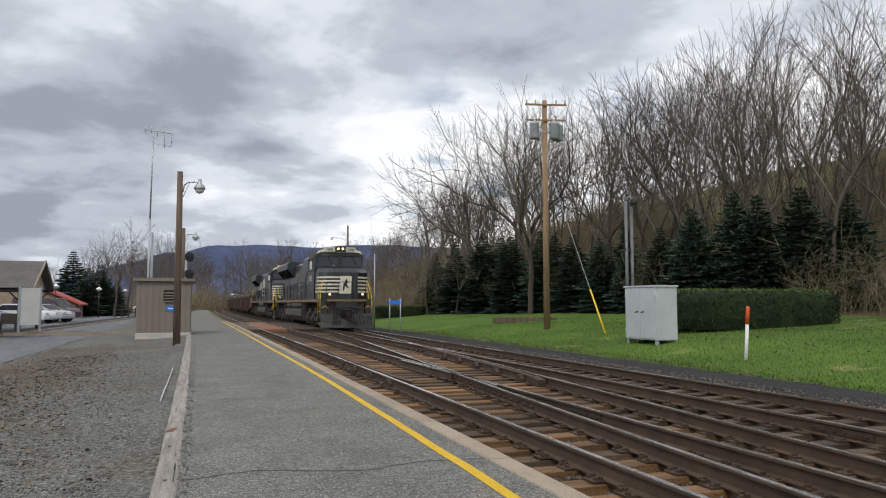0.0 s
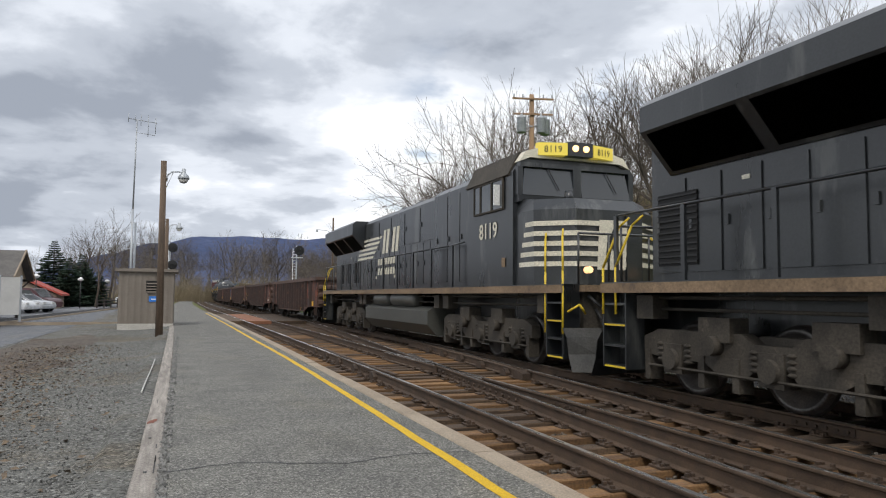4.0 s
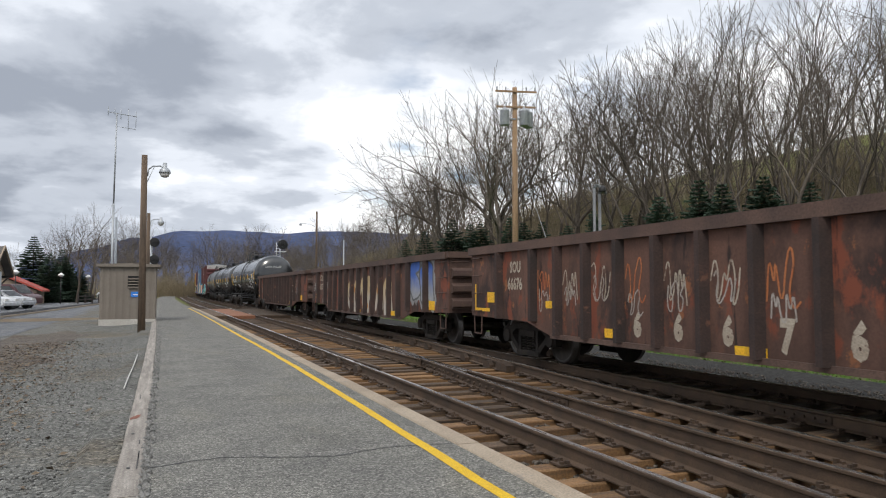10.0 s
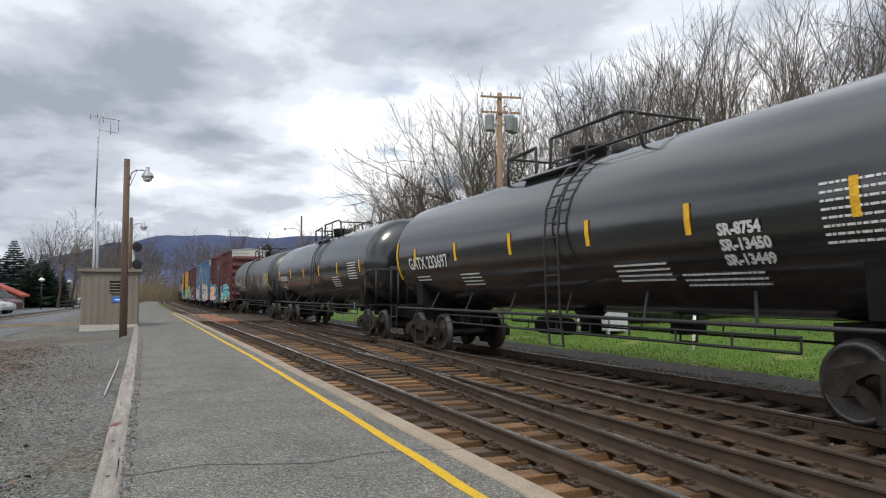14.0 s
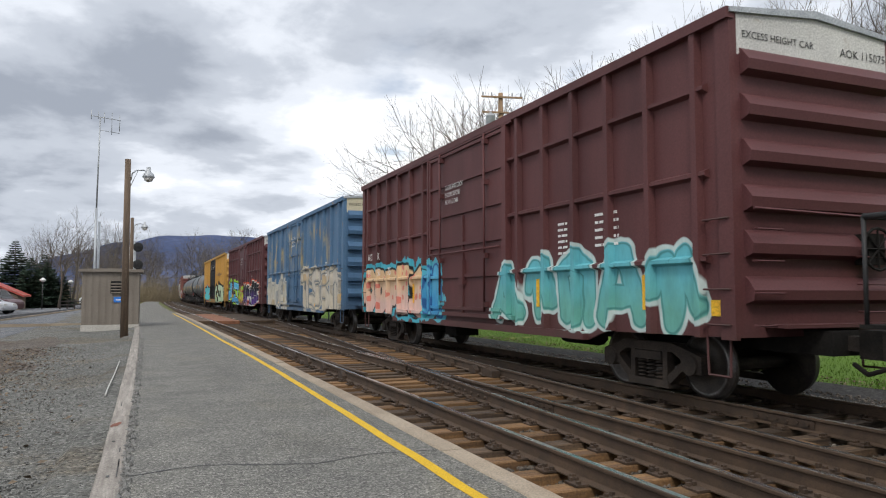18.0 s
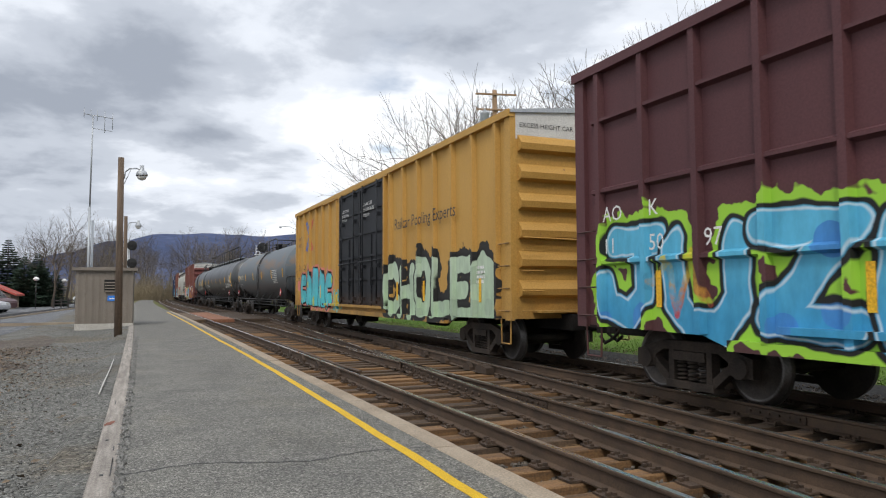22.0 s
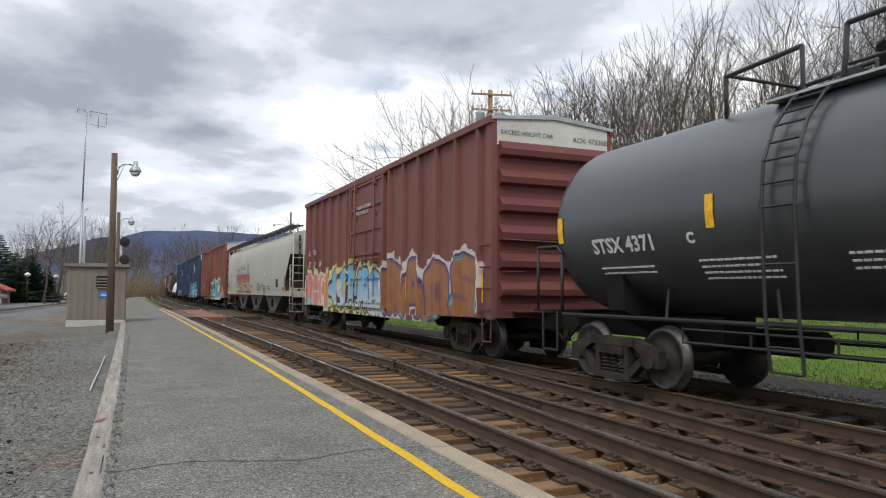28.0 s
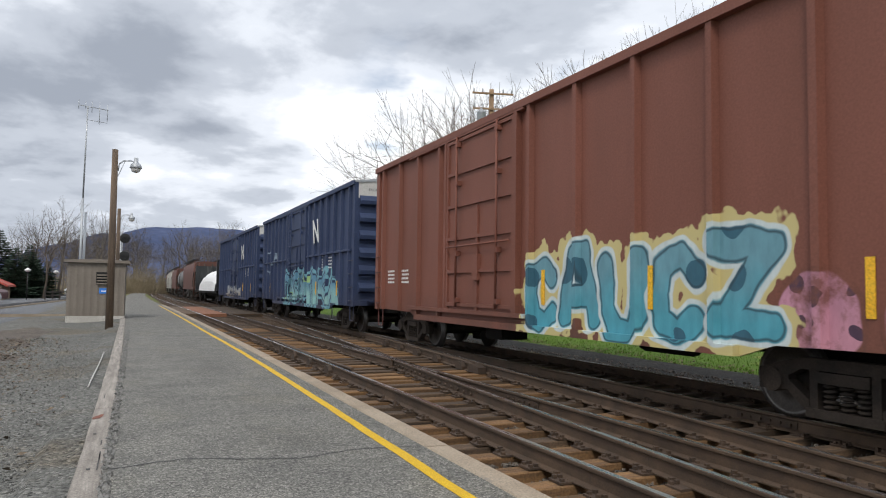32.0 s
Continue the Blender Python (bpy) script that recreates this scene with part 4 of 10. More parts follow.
def painted(name, c1, c2, tags=(), rust=None, rust_at=0.62, grime=(0.05, 0.035, 0.028), grime_top=1.5, fade=None, fade_box=None, rough=0.62, streak=0.25, scale=0.8, blots=()):
    """Paint of a car's side in the car's own space: faded and streaked, with rust, road grime that rises from the sill, and spray paint.
    tags: see sprayed()."""
    m, n, l, b = nodes_of(name)
    co = n.new("ShaderNodeTexCoord").outputs["Object"]
    sep = n.new("ShaderNodeSeparateXYZ")
    l.new(co, sep.inputs[0])

    def calc(op, a, c=None, clamp=False):
        q = n.new("ShaderNodeMath")
        q.operation, q.use_clamp = op, clamp
        for i, v in enumerate((a, c)):
            if v is None:
                continue
            if isinstance(v, (int, float)):
                q.inputs[i].default_value = v
            else:
                l.new(v, q.inputs[i])
        return q.outputs[0]
    f1 = noise_fac(n, l, co, scale, 6, 0.6, (1, 1, streak))
    f2 = noise_fac(n, l, co, 34, 3)
    col = ramp(n, l, f1, [(0.32, c1), (0.68, c2)])
    col = mixc(n, l, 1.0, col, ramp(n, l, f2, [(0.3, (0.85,) * 3), (0.7, (1.1,) * 3)]), "MULTIPLY")
    if fade:
        fy0, fy1, fz0, fz1 = fade_box
        ff = ramp(n, l, noise_fac(n, l, co, 1.1, 6, 0.6, (1, 1.3, 0.45)), [(0.5, (0, 0, 0)), (0.62, (1, 1, 1))])
        win = calc("MULTIPLY", calc("MULTIPLY", calc("GREATER_THAN", sep.outputs[1], fy0), calc("LESS_THAN", sep.outputs[1], fy1)), calc("MULTIPLY", calc("MULTIPLY", calc("SUBTRACT", sep.outputs[2], fz0), 2.0, True), calc("MULTIPLY", calc("SUBTRACT", fz1, sep.outputs[2]), 2.0, True)))
        col = mixc(n, l, calc("MULTIPLY", ff, win), col, fade)
    if rust:
        rf = ramp(n, l, noise_fac(n, l, co, 2.2, 8, 0.68, (1, 1, 0.5)), [(rust_at, (0, 0, 0)), (rust_at + 0.07, (1, 1, 1))])
        col = mixc(n, l, rf, col, rust)
    for bc, bs, ba, bw, bst in blots:
        bf = ramp(n, l, noise_fac(n, l, co, bs, 7, 0.66, bst), [(ba, (0, 0, 0)), (ba + bw, (0.9,) * 3)])
        col = mixc(n, l, bf, col, bc)
    gz = calc("MULTIPLY", calc("SUBTRACT", grime_top, sep.outputs[2]), 0.9, True)
    gf = calc("MULTIPLY", gz, ramp(n, l, noise_fac(n, l, co, 1.6, 6, 0.65, (1, 1, 0.3)), [(0.35, (0.1,) * 3), (0.65, (0.85,) * 3)]))
    col = mixc(n, l, gf, col, grime)
    for tag in tags:
        col = sprayed(n, l, calc, co, sep, col, tag)
    l.new(col, b.inputs["Base Color"])
    b.inputs["Roughness"].default_value = rough
    b.inputs["Specular IOR Level"].default_value = 0.3
    bp = n.new("ShaderNodeBump")
    bp.inputs["Strength"].default_value, bp.inputs["Distance"].default_value = 0.15, 0.008
    l.new(f1, bp.inputs["Height"])
    l.new(bp.outputs[0], b.inputs["Normal"])
    return m


# ---- shared parts of the cars ----
TRAIN = []
WHEELS = []


def wheelset_mesh(r, mats=(0, 1)):
    bm = bmesh.new()
    for s in (-1, 1):
        x = s * 0.7525
        o = s
        prof = [(x - 0.07 * o, r * 0.3), (x - 0.07 * o, r + 0.028), (x - 0.045 * o, r + 0.028), (x - 0.035 * o, r), (x + 0.065 * o, r - 0.006), (x + 0.065 * o, r * 0.86), (x + 0.03 * o, r * 0.8), (x + 0.02 * o, r * 0.4), (x + 0.06 * o, r * 0.32), (x + 0.06 * o, 0.09), (x + 0.28 * o, 0.085)]
        lathe(bm, prof, "x", (0, 0, r), 28)
        for k in range(3):
            a = k * math.tau / 3
            box(bm, x + 0.27 * o - 0.012, x + 0.27 * o + 0.03 * o, 0.05 * math.cos(a) - 0.02, 0.05 * math.cos(a) + 0.02, r + 0.05 * math.sin(a) - 0.02, r + 0.05 * math.sin(a) + 0.02)
    tube(bm, (-0.8, 0, r), (0.8, 0, r), 0.085, seg=10)
    for f in bm.faces:
        c = f.calc_center_median()
        d = math.hypot(c.y, c.z - r)
        if abs(abs(c.x) - 0.7675) < 0.012 and d > r * 0.9 or (abs(abs(c.x) - 0.8175) < 0.01 and d > r * 0.84):
            f.material_index = 1
    # the mesh turns about its own axle
    bmesh.ops.translate(bm, vec=(0, 0, -r), verts=bm.verts)
    return mesh_of("wheelset", bm, M_wheel, M_wheel_bright)


WHEEL_R, LWHEEL_R = 0.457, 0.533
WHEEL_ME, LWHEEL_ME = wheelset_mesh(WHEEL_R), wheelset_mesh(LWHEEL_R)


def side_frame(bm, x0, x1, wb):
    """A cast side frame with its two windows, springs and bearing boxes; wb: half the wheelbase."""
    z = WHEEL_R
    # solid arms round the openings
    prism(bm, [(-wb - 0.2, z - 0.12), (-wb - 0.2, z + 0.12), (-wb + 0.08, z + 0.2), (-0.5, z + 0.28), (-0.5, z + 0.16), (-wb + 0.2, z + 0.06), (-wb + 0.2, z - 0.1)], "x", x0, x1)
    prism(bm, [(wb + 0.2, z - 0.12), (wb + 0.2, z + 0.12), (wb - 0.08, z + 0.2), (0.5, z + 0.28), (0.5, z + 0.16), (wb - 0.2, z + 0.06), (wb - 0.2, z - 0.1)], "x", x0, x1)
    box(bm, x0, x1, -0.52, 0.52, z + 0.15, z + 0.28)
    prism(bm, [(-wb + 0.18, z - 0.1), (-wb + 0.18, z + 0.03), (-0.42, z - 0.18), (-0.42, z - 0.33)], "x", x0, x1)
    prism(bm, [(wb - 0.18, z - 0.1), (wb - 0.18, z + 0.03), (0.42, z - 0.18), (0.42, z - 0.33)], "x", x0, x1)
    box(bm, x0 - 0.02, x1 + 0.02, -0.45, 0.45, z - 0.36, z - 0.26)
    for s in (-1, 1):
        box(bm, x0, x1, s * 0.36 - 0.05, s * 0.36 + 0.05, z - 0.27, z + 0.16)
    for s in (-1, 1):
        xm = (x0 + x1) / 2
        tube(bm, (xm - 0.11, s * wb, z), (xm + 0.11, s * wb, z), 0.14, seg=12)
    for k in (-0.2, 0.0, 0.2):
        for j in range(5):
            zz = z - 0.25 + j * 0.055
            lathe(bm, [(zz, 0.05), (zz + 0.02, 0.085), (zz + 0.04, 0.05)], "z", ((x0 + x1) / 2, k, 0), 10)
    box(bm, x0 - 0.03, x1 + 0.03, -0.31, 0.31, z + 0.02, z + 0.14)


def truck_mesh(mat):
    bm = bmesh.new()
    side_frame(bm, -1.07, -0.93, 0.89)
    side_frame(bm, 0.93, 1.07, 0.89)
    box(bm, -1.0, 1.0, -0.2, 0.2, 0.42, 0.66)
    box(bm, -0.9, 0.9, -0.52, -0.42, 0.3, 0.42)
    box(bm, -0.9, 0.9, 0.42, 0.52, 0.3, 0.42)
    return mesh_of("truck", bm, mat)


TRUCK_ME = {"dark": truck_mesh(M_truck), "rust": truck_mesh(M_rusttruck)}


def trucks(car, ys, u, kind="dark"):
    for y in ys:
        t = link_part("truck", TRUCK_ME[kind], car, pose(0, y, 0))
        for s in (-0.89, 0.89):
            w = link_part("wheelset", WHEEL_ME, t, pose(0, s, WHEEL_R))
            WHEELS.append((w, s, WHEEL_R, u + y + s))


def coupler_mesh():
    bm = bmesh.new()
    box(bm, -0.09, 0.09, -0.55, 0.1, 0.74, 0.92)
    prism(bm, [(-0.17, -0.55), (-0.17, -0.75), (-0.05, -0.86), (0.1, -0.82), (0.14, -0.62), (0.1, -0.5)], "z", 0.66, 1.0)
    pipe(bm, [(0.28, 0.0, 0.85), (0.3, -0.3, 0.6), (0.26, -0.6, 0.5), (0.2, -0.82, 0.6)], 0.03, 6)
    return mesh_of("coupler", bm, M_truck)


COUPLER_ME = coupler_mesh()


def couplers(car, half):
    link_part("coupler", COUPLER_ME, car, pose(0, -half, 0))
    link_part("coupler", COUPLER_ME, car, pose(0, half, 0, 0, 0, 180))


def ladder(bm, x, y0, y1, z0, z1, rungs, r=0.012, off=0.07):
    """Grab irons on the near or far side of a car: rungs between y0 and y1."""
    s = -1 if x < 0 else 1
    for k in range(rungs):
        z = z0 + (z1 - z0) * k / max(1, rungs - 1)
        pipe(bm, [(x, y0, z), (x + s * off, y0, z), (x + s * off, y1, z), (x, y1, z)], r, 5)


def end_ladder(bm, y, x0, x1, z0, z1, rungs, r=0.012, off=0.07):
    s = -1 if y < 0 else 1
    for k in range(rungs):
        z = z0 + (z1 - z0) * k / max(1, rungs - 1)
        pipe(bm, [(x0, y, z), (x0, y + s * off, z), (x1, y + s * off, z), (x1, y, z)], r, 5)


def side_text(car, text, y, z, size, x, mat=None, **kw):
    """Lettering on the side that faces the platform; y: where it starts, read towards the train's front."""
    me = lettering(text, size, mat or M_letter, **kw)
    return link_part("lettering", me, car, Matrix.Translation((x, y, z)) @ Matrix(((0, 0, -1, 0), (-1, 0, 0, 0), (0, 1, 0, 0), (0, 0, 0, 1))))


def end_text(car, text, x, z, size, y, mat=None, **kw):
    me = lettering(text, size, mat or M_letter_b, **kw)
    return link_part("lettering", me, car, Matrix.Translation((x, y, z)) @ Matrix(((1, 0, 0, 0), (0, 0, -1, 0), (0, 1, 0, 0), (0, 0, 0, 1))))


def side_bars(car, rows, x, mat=None, name="small_print"):
    """Print too small to read: plain bars. rows: y start, z, length, height."""
    bm = bmesh.new()
    for y, z, ln, h in rows:
        p = y
        while p > y - ln:
            w = min(rnd(0.08, 0.22), p - (y - ln) + 0.01)
            box(bm, x - 0.003, x + 0.002, p - w, p, z, z + h)
            p -= w + 0.035
    return tagged(part(name, bm, mat or M_letter, car), kind="stuff")


def patches(car, rows, x, mat=None, name="reflector"):
    """Reflector tape and placards. rows: y centre, z centre, width, height."""
    for y, z, w, h in rows:
        bm = bmesh.new()
        box(bm, x - 0.006, x + 0.004, y - w / 2, y + w / 2, z - h / 2, z + h / 2)
        part(name, bm, mat or M_reflect, car)


def put_car(car, u):
    TRAIN.append((car, u))

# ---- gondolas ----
# post brown is darkened to paint in side shade, over grime and reddish wear
M_post = surf("grimy_shaded_post", (0.026, 0.017, 0.015), (0.06, 0.034, 0.028), 1.6, 40, 0.85, 0.2, wear=(0.13, 0.06, 0.04), wear_at=0.62)


def scrawl(car, x, y, z, w, h, seed, mat=None, loops=5, r=0.02, shell=None):
    """A spray-painted scrawl: one looping stroke of even width, flat on the side or bent round a tank."""
    random.seed(seed)
    pts = []
    shapes = (((0, 0.1), (0.12, 0.95), (0.4, 0.3), (0.55, 0.85), (0.8, 0.05)), ((0, 0.8), (0.3, 1.0), (0.5, 0.7), (0.1, 0.4), (0.45, 0.05), (0.85, 0.25)), ((0.1, 0.9), (0.05, 0.1), (0.5, 0.0), (0.7, 0.45), (0.3, 0.6), (0.9, 0.95)), ((0, 0.5), (0.35, 0.95), (0.6, 0.5), (0.3, 0.1), (0.75, 0.2), (0.95, 0.75)))
    for k in range(loops):
        for u_, v_ in random.choice(shapes):
            pts.append((y - w * (k + u_ * 0.9 + rnd(-0.06, 0.06)) / loops, z + h * min(1.05, max(-0.05, v_ + rnd(-0.08, 0.08)))))
    # rounded corners
    for _ in range(2):
        q_ = [pts[0]]
        for p, q in zip(pts[:-1], pts[1:]):
            q_ += [(p[0] * 0.75 + q[0] * 0.25, p[1] * 0.75 + q[1] * 0.25), (p[0] * 0.25 + q[0] * 0.75, p[1] * 0.25 + q[1] * 0.75)]
        pts = q_ + [pts[-1]]
    bm = bmesh.new()
    prev = None
    for i in range(len(pts)):
        p, q = Vector(pts[max(0, i - 1)]), Vector(pts[min(len(pts) - 1, i + 1)])
        d = (q - p).normalized()
        nn = Vector((-d.y, d.x)) * r
        c = Vector(pts[i])
        cur = []
        for e in (c - nn, c + nn):
            xx = x
            if shell:
                rr, zc = shell
                xx = -math.sqrt(max(0.05, (rr + 0.012) ** 2 - (e.y - zc) ** 2))
            cur.append(bm.verts.new((xx, e.x, e.y)))
        if prev:
            bm.faces.new((prev[0], prev[1], cur[1], cur[0]))
        prev = cur
    part("spray_scrawl", bm, mat or M_letter, car)


GRABS = {}


def grab(car, x, y0, y1, z, off, mat):
    """One grab iron on a side."""
    key = (round(y1 - y0, 2), off if x > 0 else -off, mat.name)
    if key not in GRABS:
        s = -1 if x < 0 else 1
        bm = bmesh.new()
        h = (y1 - y0) / 2
        pipe(bm, [(0, -h, 0), (s * off, -h, 0), (s * off, h, 0), (0, h, 0)], 0.013, 5)
        GRABS[key] = mesh_of("grab_iron", bm, mat)
    link_part("grab_iron", GRABS[key], car, pose(x, (y0 + y1) / 2, z))


def end_irons(car, y, x0, x1, z0, z1, k, mat):
    """Grab irons on a car's end, each by itself."""
    for i in range(k):
        bm = bmesh.new()
        end_ladder(bm, y, x0, x1, z0 + (z1 - z0) * i / max(1, k - 1), z1, 1)
        part("grab_iron", bm, mat, car)


def stirrup(car, x, y, z1, z0, mat):
    bm = bmesh.new()
    pipe(bm, [(x, y - 0.2, z1), (x, y - 0.18, z0), (x, y + 0.18, z0), (x, y + 0.2, z1)], 0.017, 5)
    part("stirrup_step", bm, mat, car)


def gondola(u0, u1, label, paint, marks=(), yellow=(), bars=()):
    L = (u1 - u0) / 2
    u = (u0 + u1) / 2
    car = thing("gondola_car", label, "gondola", group="gondolas of the train")
    W, top, zb = 1.40, 2.32, 0.84
    # fish-belly sides with their top chord
    for s in (-1, 1):
        x0, x1 = (-W, -W + 0.03) if s < 0 else (W - 0.03, W)
        bm = bmesh.new()
        prism(bm, [(-L, top), (-L, zb), (-L + 2.6, zb - 0.04), (-L + 3.6, zb - 0.28), (L - 3.6, zb - 0.28), (L - 2.6, zb - 0.04), (L, zb), (L, top)], "x", x0, x1)
        part("side_wall", bm, paint, car)
        bm = bmesh.new()
        box(bm, x0 - (0.09 if s < 0 else 0.0), x1 + (0.0 if s < 0 else 0.09), -L, L, top - 0.14, top + 0.03)
        box(bm, x0 - (0.05 if s < 0 else -0.02), x1 + (0.05 if s > 0 else -0.02), -L + 3.6, L - 3.6, zb - 0.3, zb - 0.22)
        part("top_chord", bm, M_redrust, car)
        bays = [-L + 1.5] + [-L + 2.95 + (2 * L - 5.9) * i / 12 for i in range(13)] + [L - 1.5]
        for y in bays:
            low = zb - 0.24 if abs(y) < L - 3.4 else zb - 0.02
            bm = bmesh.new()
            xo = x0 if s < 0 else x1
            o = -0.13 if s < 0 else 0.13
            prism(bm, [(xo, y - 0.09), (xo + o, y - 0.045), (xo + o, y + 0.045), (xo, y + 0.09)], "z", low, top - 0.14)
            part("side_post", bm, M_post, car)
    for s in (-1, 1):
        bm = bmesh.new()
        ya, yb = (-L, -L + 0.04) if s < 0 else (L - 0.04, L)
        box(bm, -W + 0.03, W - 0.03, ya, yb, zb, top)
        part("end_wall", bm, M_redrust if s < 0 else paint, car)
        for zz in (1.05, 1.42, 1.8):
            bm = bmesh.new()
            prism(bm, [((yb if s > 0 else ya), zz - 0.12), ((yb + 0.12 if s > 0 else ya - 0.12), zz - 0.05), ((yb + 0.12 if s > 0 else ya - 0.12), zz + 0.08), ((yb if s > 0 else ya), zz + 0.15)], "x", -W + 0.08, W - 0.08)
            part("end_rib", bm, M_redrust if s < 0 else paint, car)
        bm = bmesh.new()
        box(bm, -W - 0.06, W + 0.06, min(ya, ya + s * 0.1), max(yb, yb + s * 0.1), top - 0.12, top + 0.03)
        part("end_chord", bm, M_redrust, car)
    bm = bmesh.new()
    box(bm, -W + 0.03, W - 0.03, -L + 0.04, L - 0.04, 1.0, 1.06)
    box(bm, -0.32, 0.32, -L - 0.15, L + 0.15, 0.72, 1.0)
    for y in span(-L + 1.5, L - 1.5, 1.5):
        box(bm, -W + 0.05, W - 0.05, y - 0.06, y + 0.06, 0.8, 1.0)
    part("floor", bm, M_under, car)
    bm = bmesh.new()
    box(bm, -0.5, 0.4, 0.8, 1.9, 0.5, 0.8)
    part("brake_reservoir", bm, M_under, car)
    bm = bmesh.new()
    tube(bm, (0.4, -1.6, 0.66), (0.4, -0.4, 0.66), 0.2, seg=10)
    part("brake_cylinder", bm, M_under, car)
    for k in range(4):
        for x in (-W, W):
            grab(car, x, -L + 0.12, -L + 0.55, 0.95 + 0.383 * k, 0.07, M_redrust)
            grab(car, x, L - 0.55, L - 0.12, 0.95 + 0.383 * k, 0.07, M_redrust)
    end_irons(car, -L, -W + 0.08, -W + 0.5, 0.95, 2.1, 4, M_redrust)
    end_irons(car, -L, W - 0.7, W - 0.3, 1.0, 1.4, 2, M_redrust)
    for x in (-W, W):
        for y in (-L + 0.35, L - 0.35):
            stirrup(car, x, y, 0.85, 0.45, M_redrust)
    couplers(car, L)
    trucks(car, (-L + 2.05, L - 2.05), u, "dark")
    patches(car, [(y, z, w, h) for y, z, w, h in yellow], -W - 0.004)
    for text, y, z, size, kw in marks:
        side_text(car, text, y, z, size, -W - 0.006, **kw)
    if bars:
        side_bars(car, bars, -W - 0.004, M_chalk)
    put_car(car, u)
    return car


RUST = (0.16, 0.075, 0.04)
WHT, BLK = (0.62, 0.62, 0.58), (0.015, 0.015, 0.015)
g_paint = [painted("gondola_paint", a, b_, tg, rust=r, rust_at=at, grime=(0.035, 0.025, 0.02), grime_top=1.25, rough=0.78, scale=1.1, blots=(((0.032, 0.022, 0.02), 0.9, 0.47, 0.14, (1, 1, 0.55)), ((0.2, 0.06, 0.034), 1.3, 0.55, 0.06, (1, 1.2, 0.7)), ((0.27, 0.11, 0.05), 2.6, 0.62, 0.05, (1, 1, 0.8)), ((0.02, 0.015, 0.014), 2.2, 0.6, 0.06, (1, 1.5, 0.25)))) for a, b_, tg, r, at in (
    ((0.075, 0.04, 0.033), (0.125, 0.064, 0.05), (), (0.15, 0.05, 0.035), 0.6),
    ((0.09, 0.043, 0.035), (0.145, 0.068, 0.054), (("FEAR", 1.4, 4.6, 0.58, 1.35, 0.1, (0.13, 0.32, 0.38), (0.24, 0.36, 0.36), None, None, None, None, 4), ("w", -3.6, 1.2, 0.8, 0.9, 0.03, (0.45, 0.43, 0.4), (0.3, 0.46, 0.45), None, None, None, None, 5)), (0.2, 0.07, 0.04), 0.6),
    ((0.085, 0.046, 0.035), (0.15, 0.078, 0.057), (), (0.19, 0.075, 0.045), 0.62),
    ((0.085, 0.046, 0.036), (0.145, 0.076, 0.058), (("hbwkzb", 1.9, 5.7, 0.58, 1.3, 0.13, (0.5, 0.46, 0.4), (0.48, 0.36, 0.2), (0.1, 0.05, 0.035), None, ((0.45, 0.2, 0.05), 2.5), None, 9), ("hb", -5.3, 2.0, 1.0, 1.2, 0.2, (0.3, 0.31, 0.33), (0.06, 0.13, 0.42), (0.1, 0.1, 0.1), (0.25, 0.25, 0.25), None, None, 2)), RUST, 0.6),
    ((0.105, 0.047, 0.034), (0.17, 0.074, 0.05), (), (0.07, 0.035, 0.028), 0.58))]
GON_Y = [(7.4, 1.25, 0.36, 0.22), (4.85, 1.14, 0.4, 0.13), (2.95, 0.73, 0.45, 0.14), (0.15, 0.66, 0.5, 0.14), (-3.9, 0.7, 0.46, 0.14), (-7.2, 1.0, 0.4, 0.24)]
GU = [(85.7, 102.45), (104.0, 120.6), (122.1, 138.95), (140.35, 157.05), (158.5, 175.4)]
M_orange_spray = surf("faded_orange_spray", (0.36, 0.1, 0.03), (0.46, 0.17, 0.06), 3, 40, 0.7, 0.0, wear=(0.1, 0.05, 0.035), wear_at=0.58)
M_cream_spray = surf("chalky_white_spray", (0.3, 0.24, 0.18), (0.48, 0.42, 0.34), 3, 40, 0.7, 0.0, wear=(0.13, 0.07, 0.048), wear_at=0.55, wear_scale=6)
M_chalk = surf("thin_chalk_line", (0.3, 0.26, 0.23), (0.4, 0.36, 0.32), 3, 40, 0.8, 0.0)
PLANT = lambda y: [(y, 1.62 - 0.105 * i, w, 0.036) for i, w in enumerate((0.5, 0.62, 0.6, 0.55, 0.5, 0.58))]
OS, CS = {"mat": M_orange_spray, "bold": 0.03, "squeeze": 0.8}, {"mat": M_cream_spray, "bold": 0.03, "squeeze": 0.75}
ST = {"squeeze": 0.78, "bold": 0.012, "mat": M_cream_spray}
g1 = gondola(*GU[0], "rusty brown gondola car with white graffiti scrawl", g_paint[0], [("G", 4.08, 0.72, 0.4, CS), ("6", 2.25, 0.78, 0.52, OS), ("6", 1.38, 0.74, 0.52, CS), ("3", 0.32, 0.72, 0.56, OS), ("6", -0.42, 0.7, 0.58, OS), ("0", -1.3, 0.72, 0.8, OS)], GON_Y)
g2 = gondola(*GU[1], "reddish brown gondola car with faded teal graffiti", g_paint[1], [("SOU", 6.4, 1.73, 0.3, ST), ("66335", 6.62, 1.38, 0.34, ST)], GON_Y[2:5], PLANT(7.65) + PLANT(-5.7))
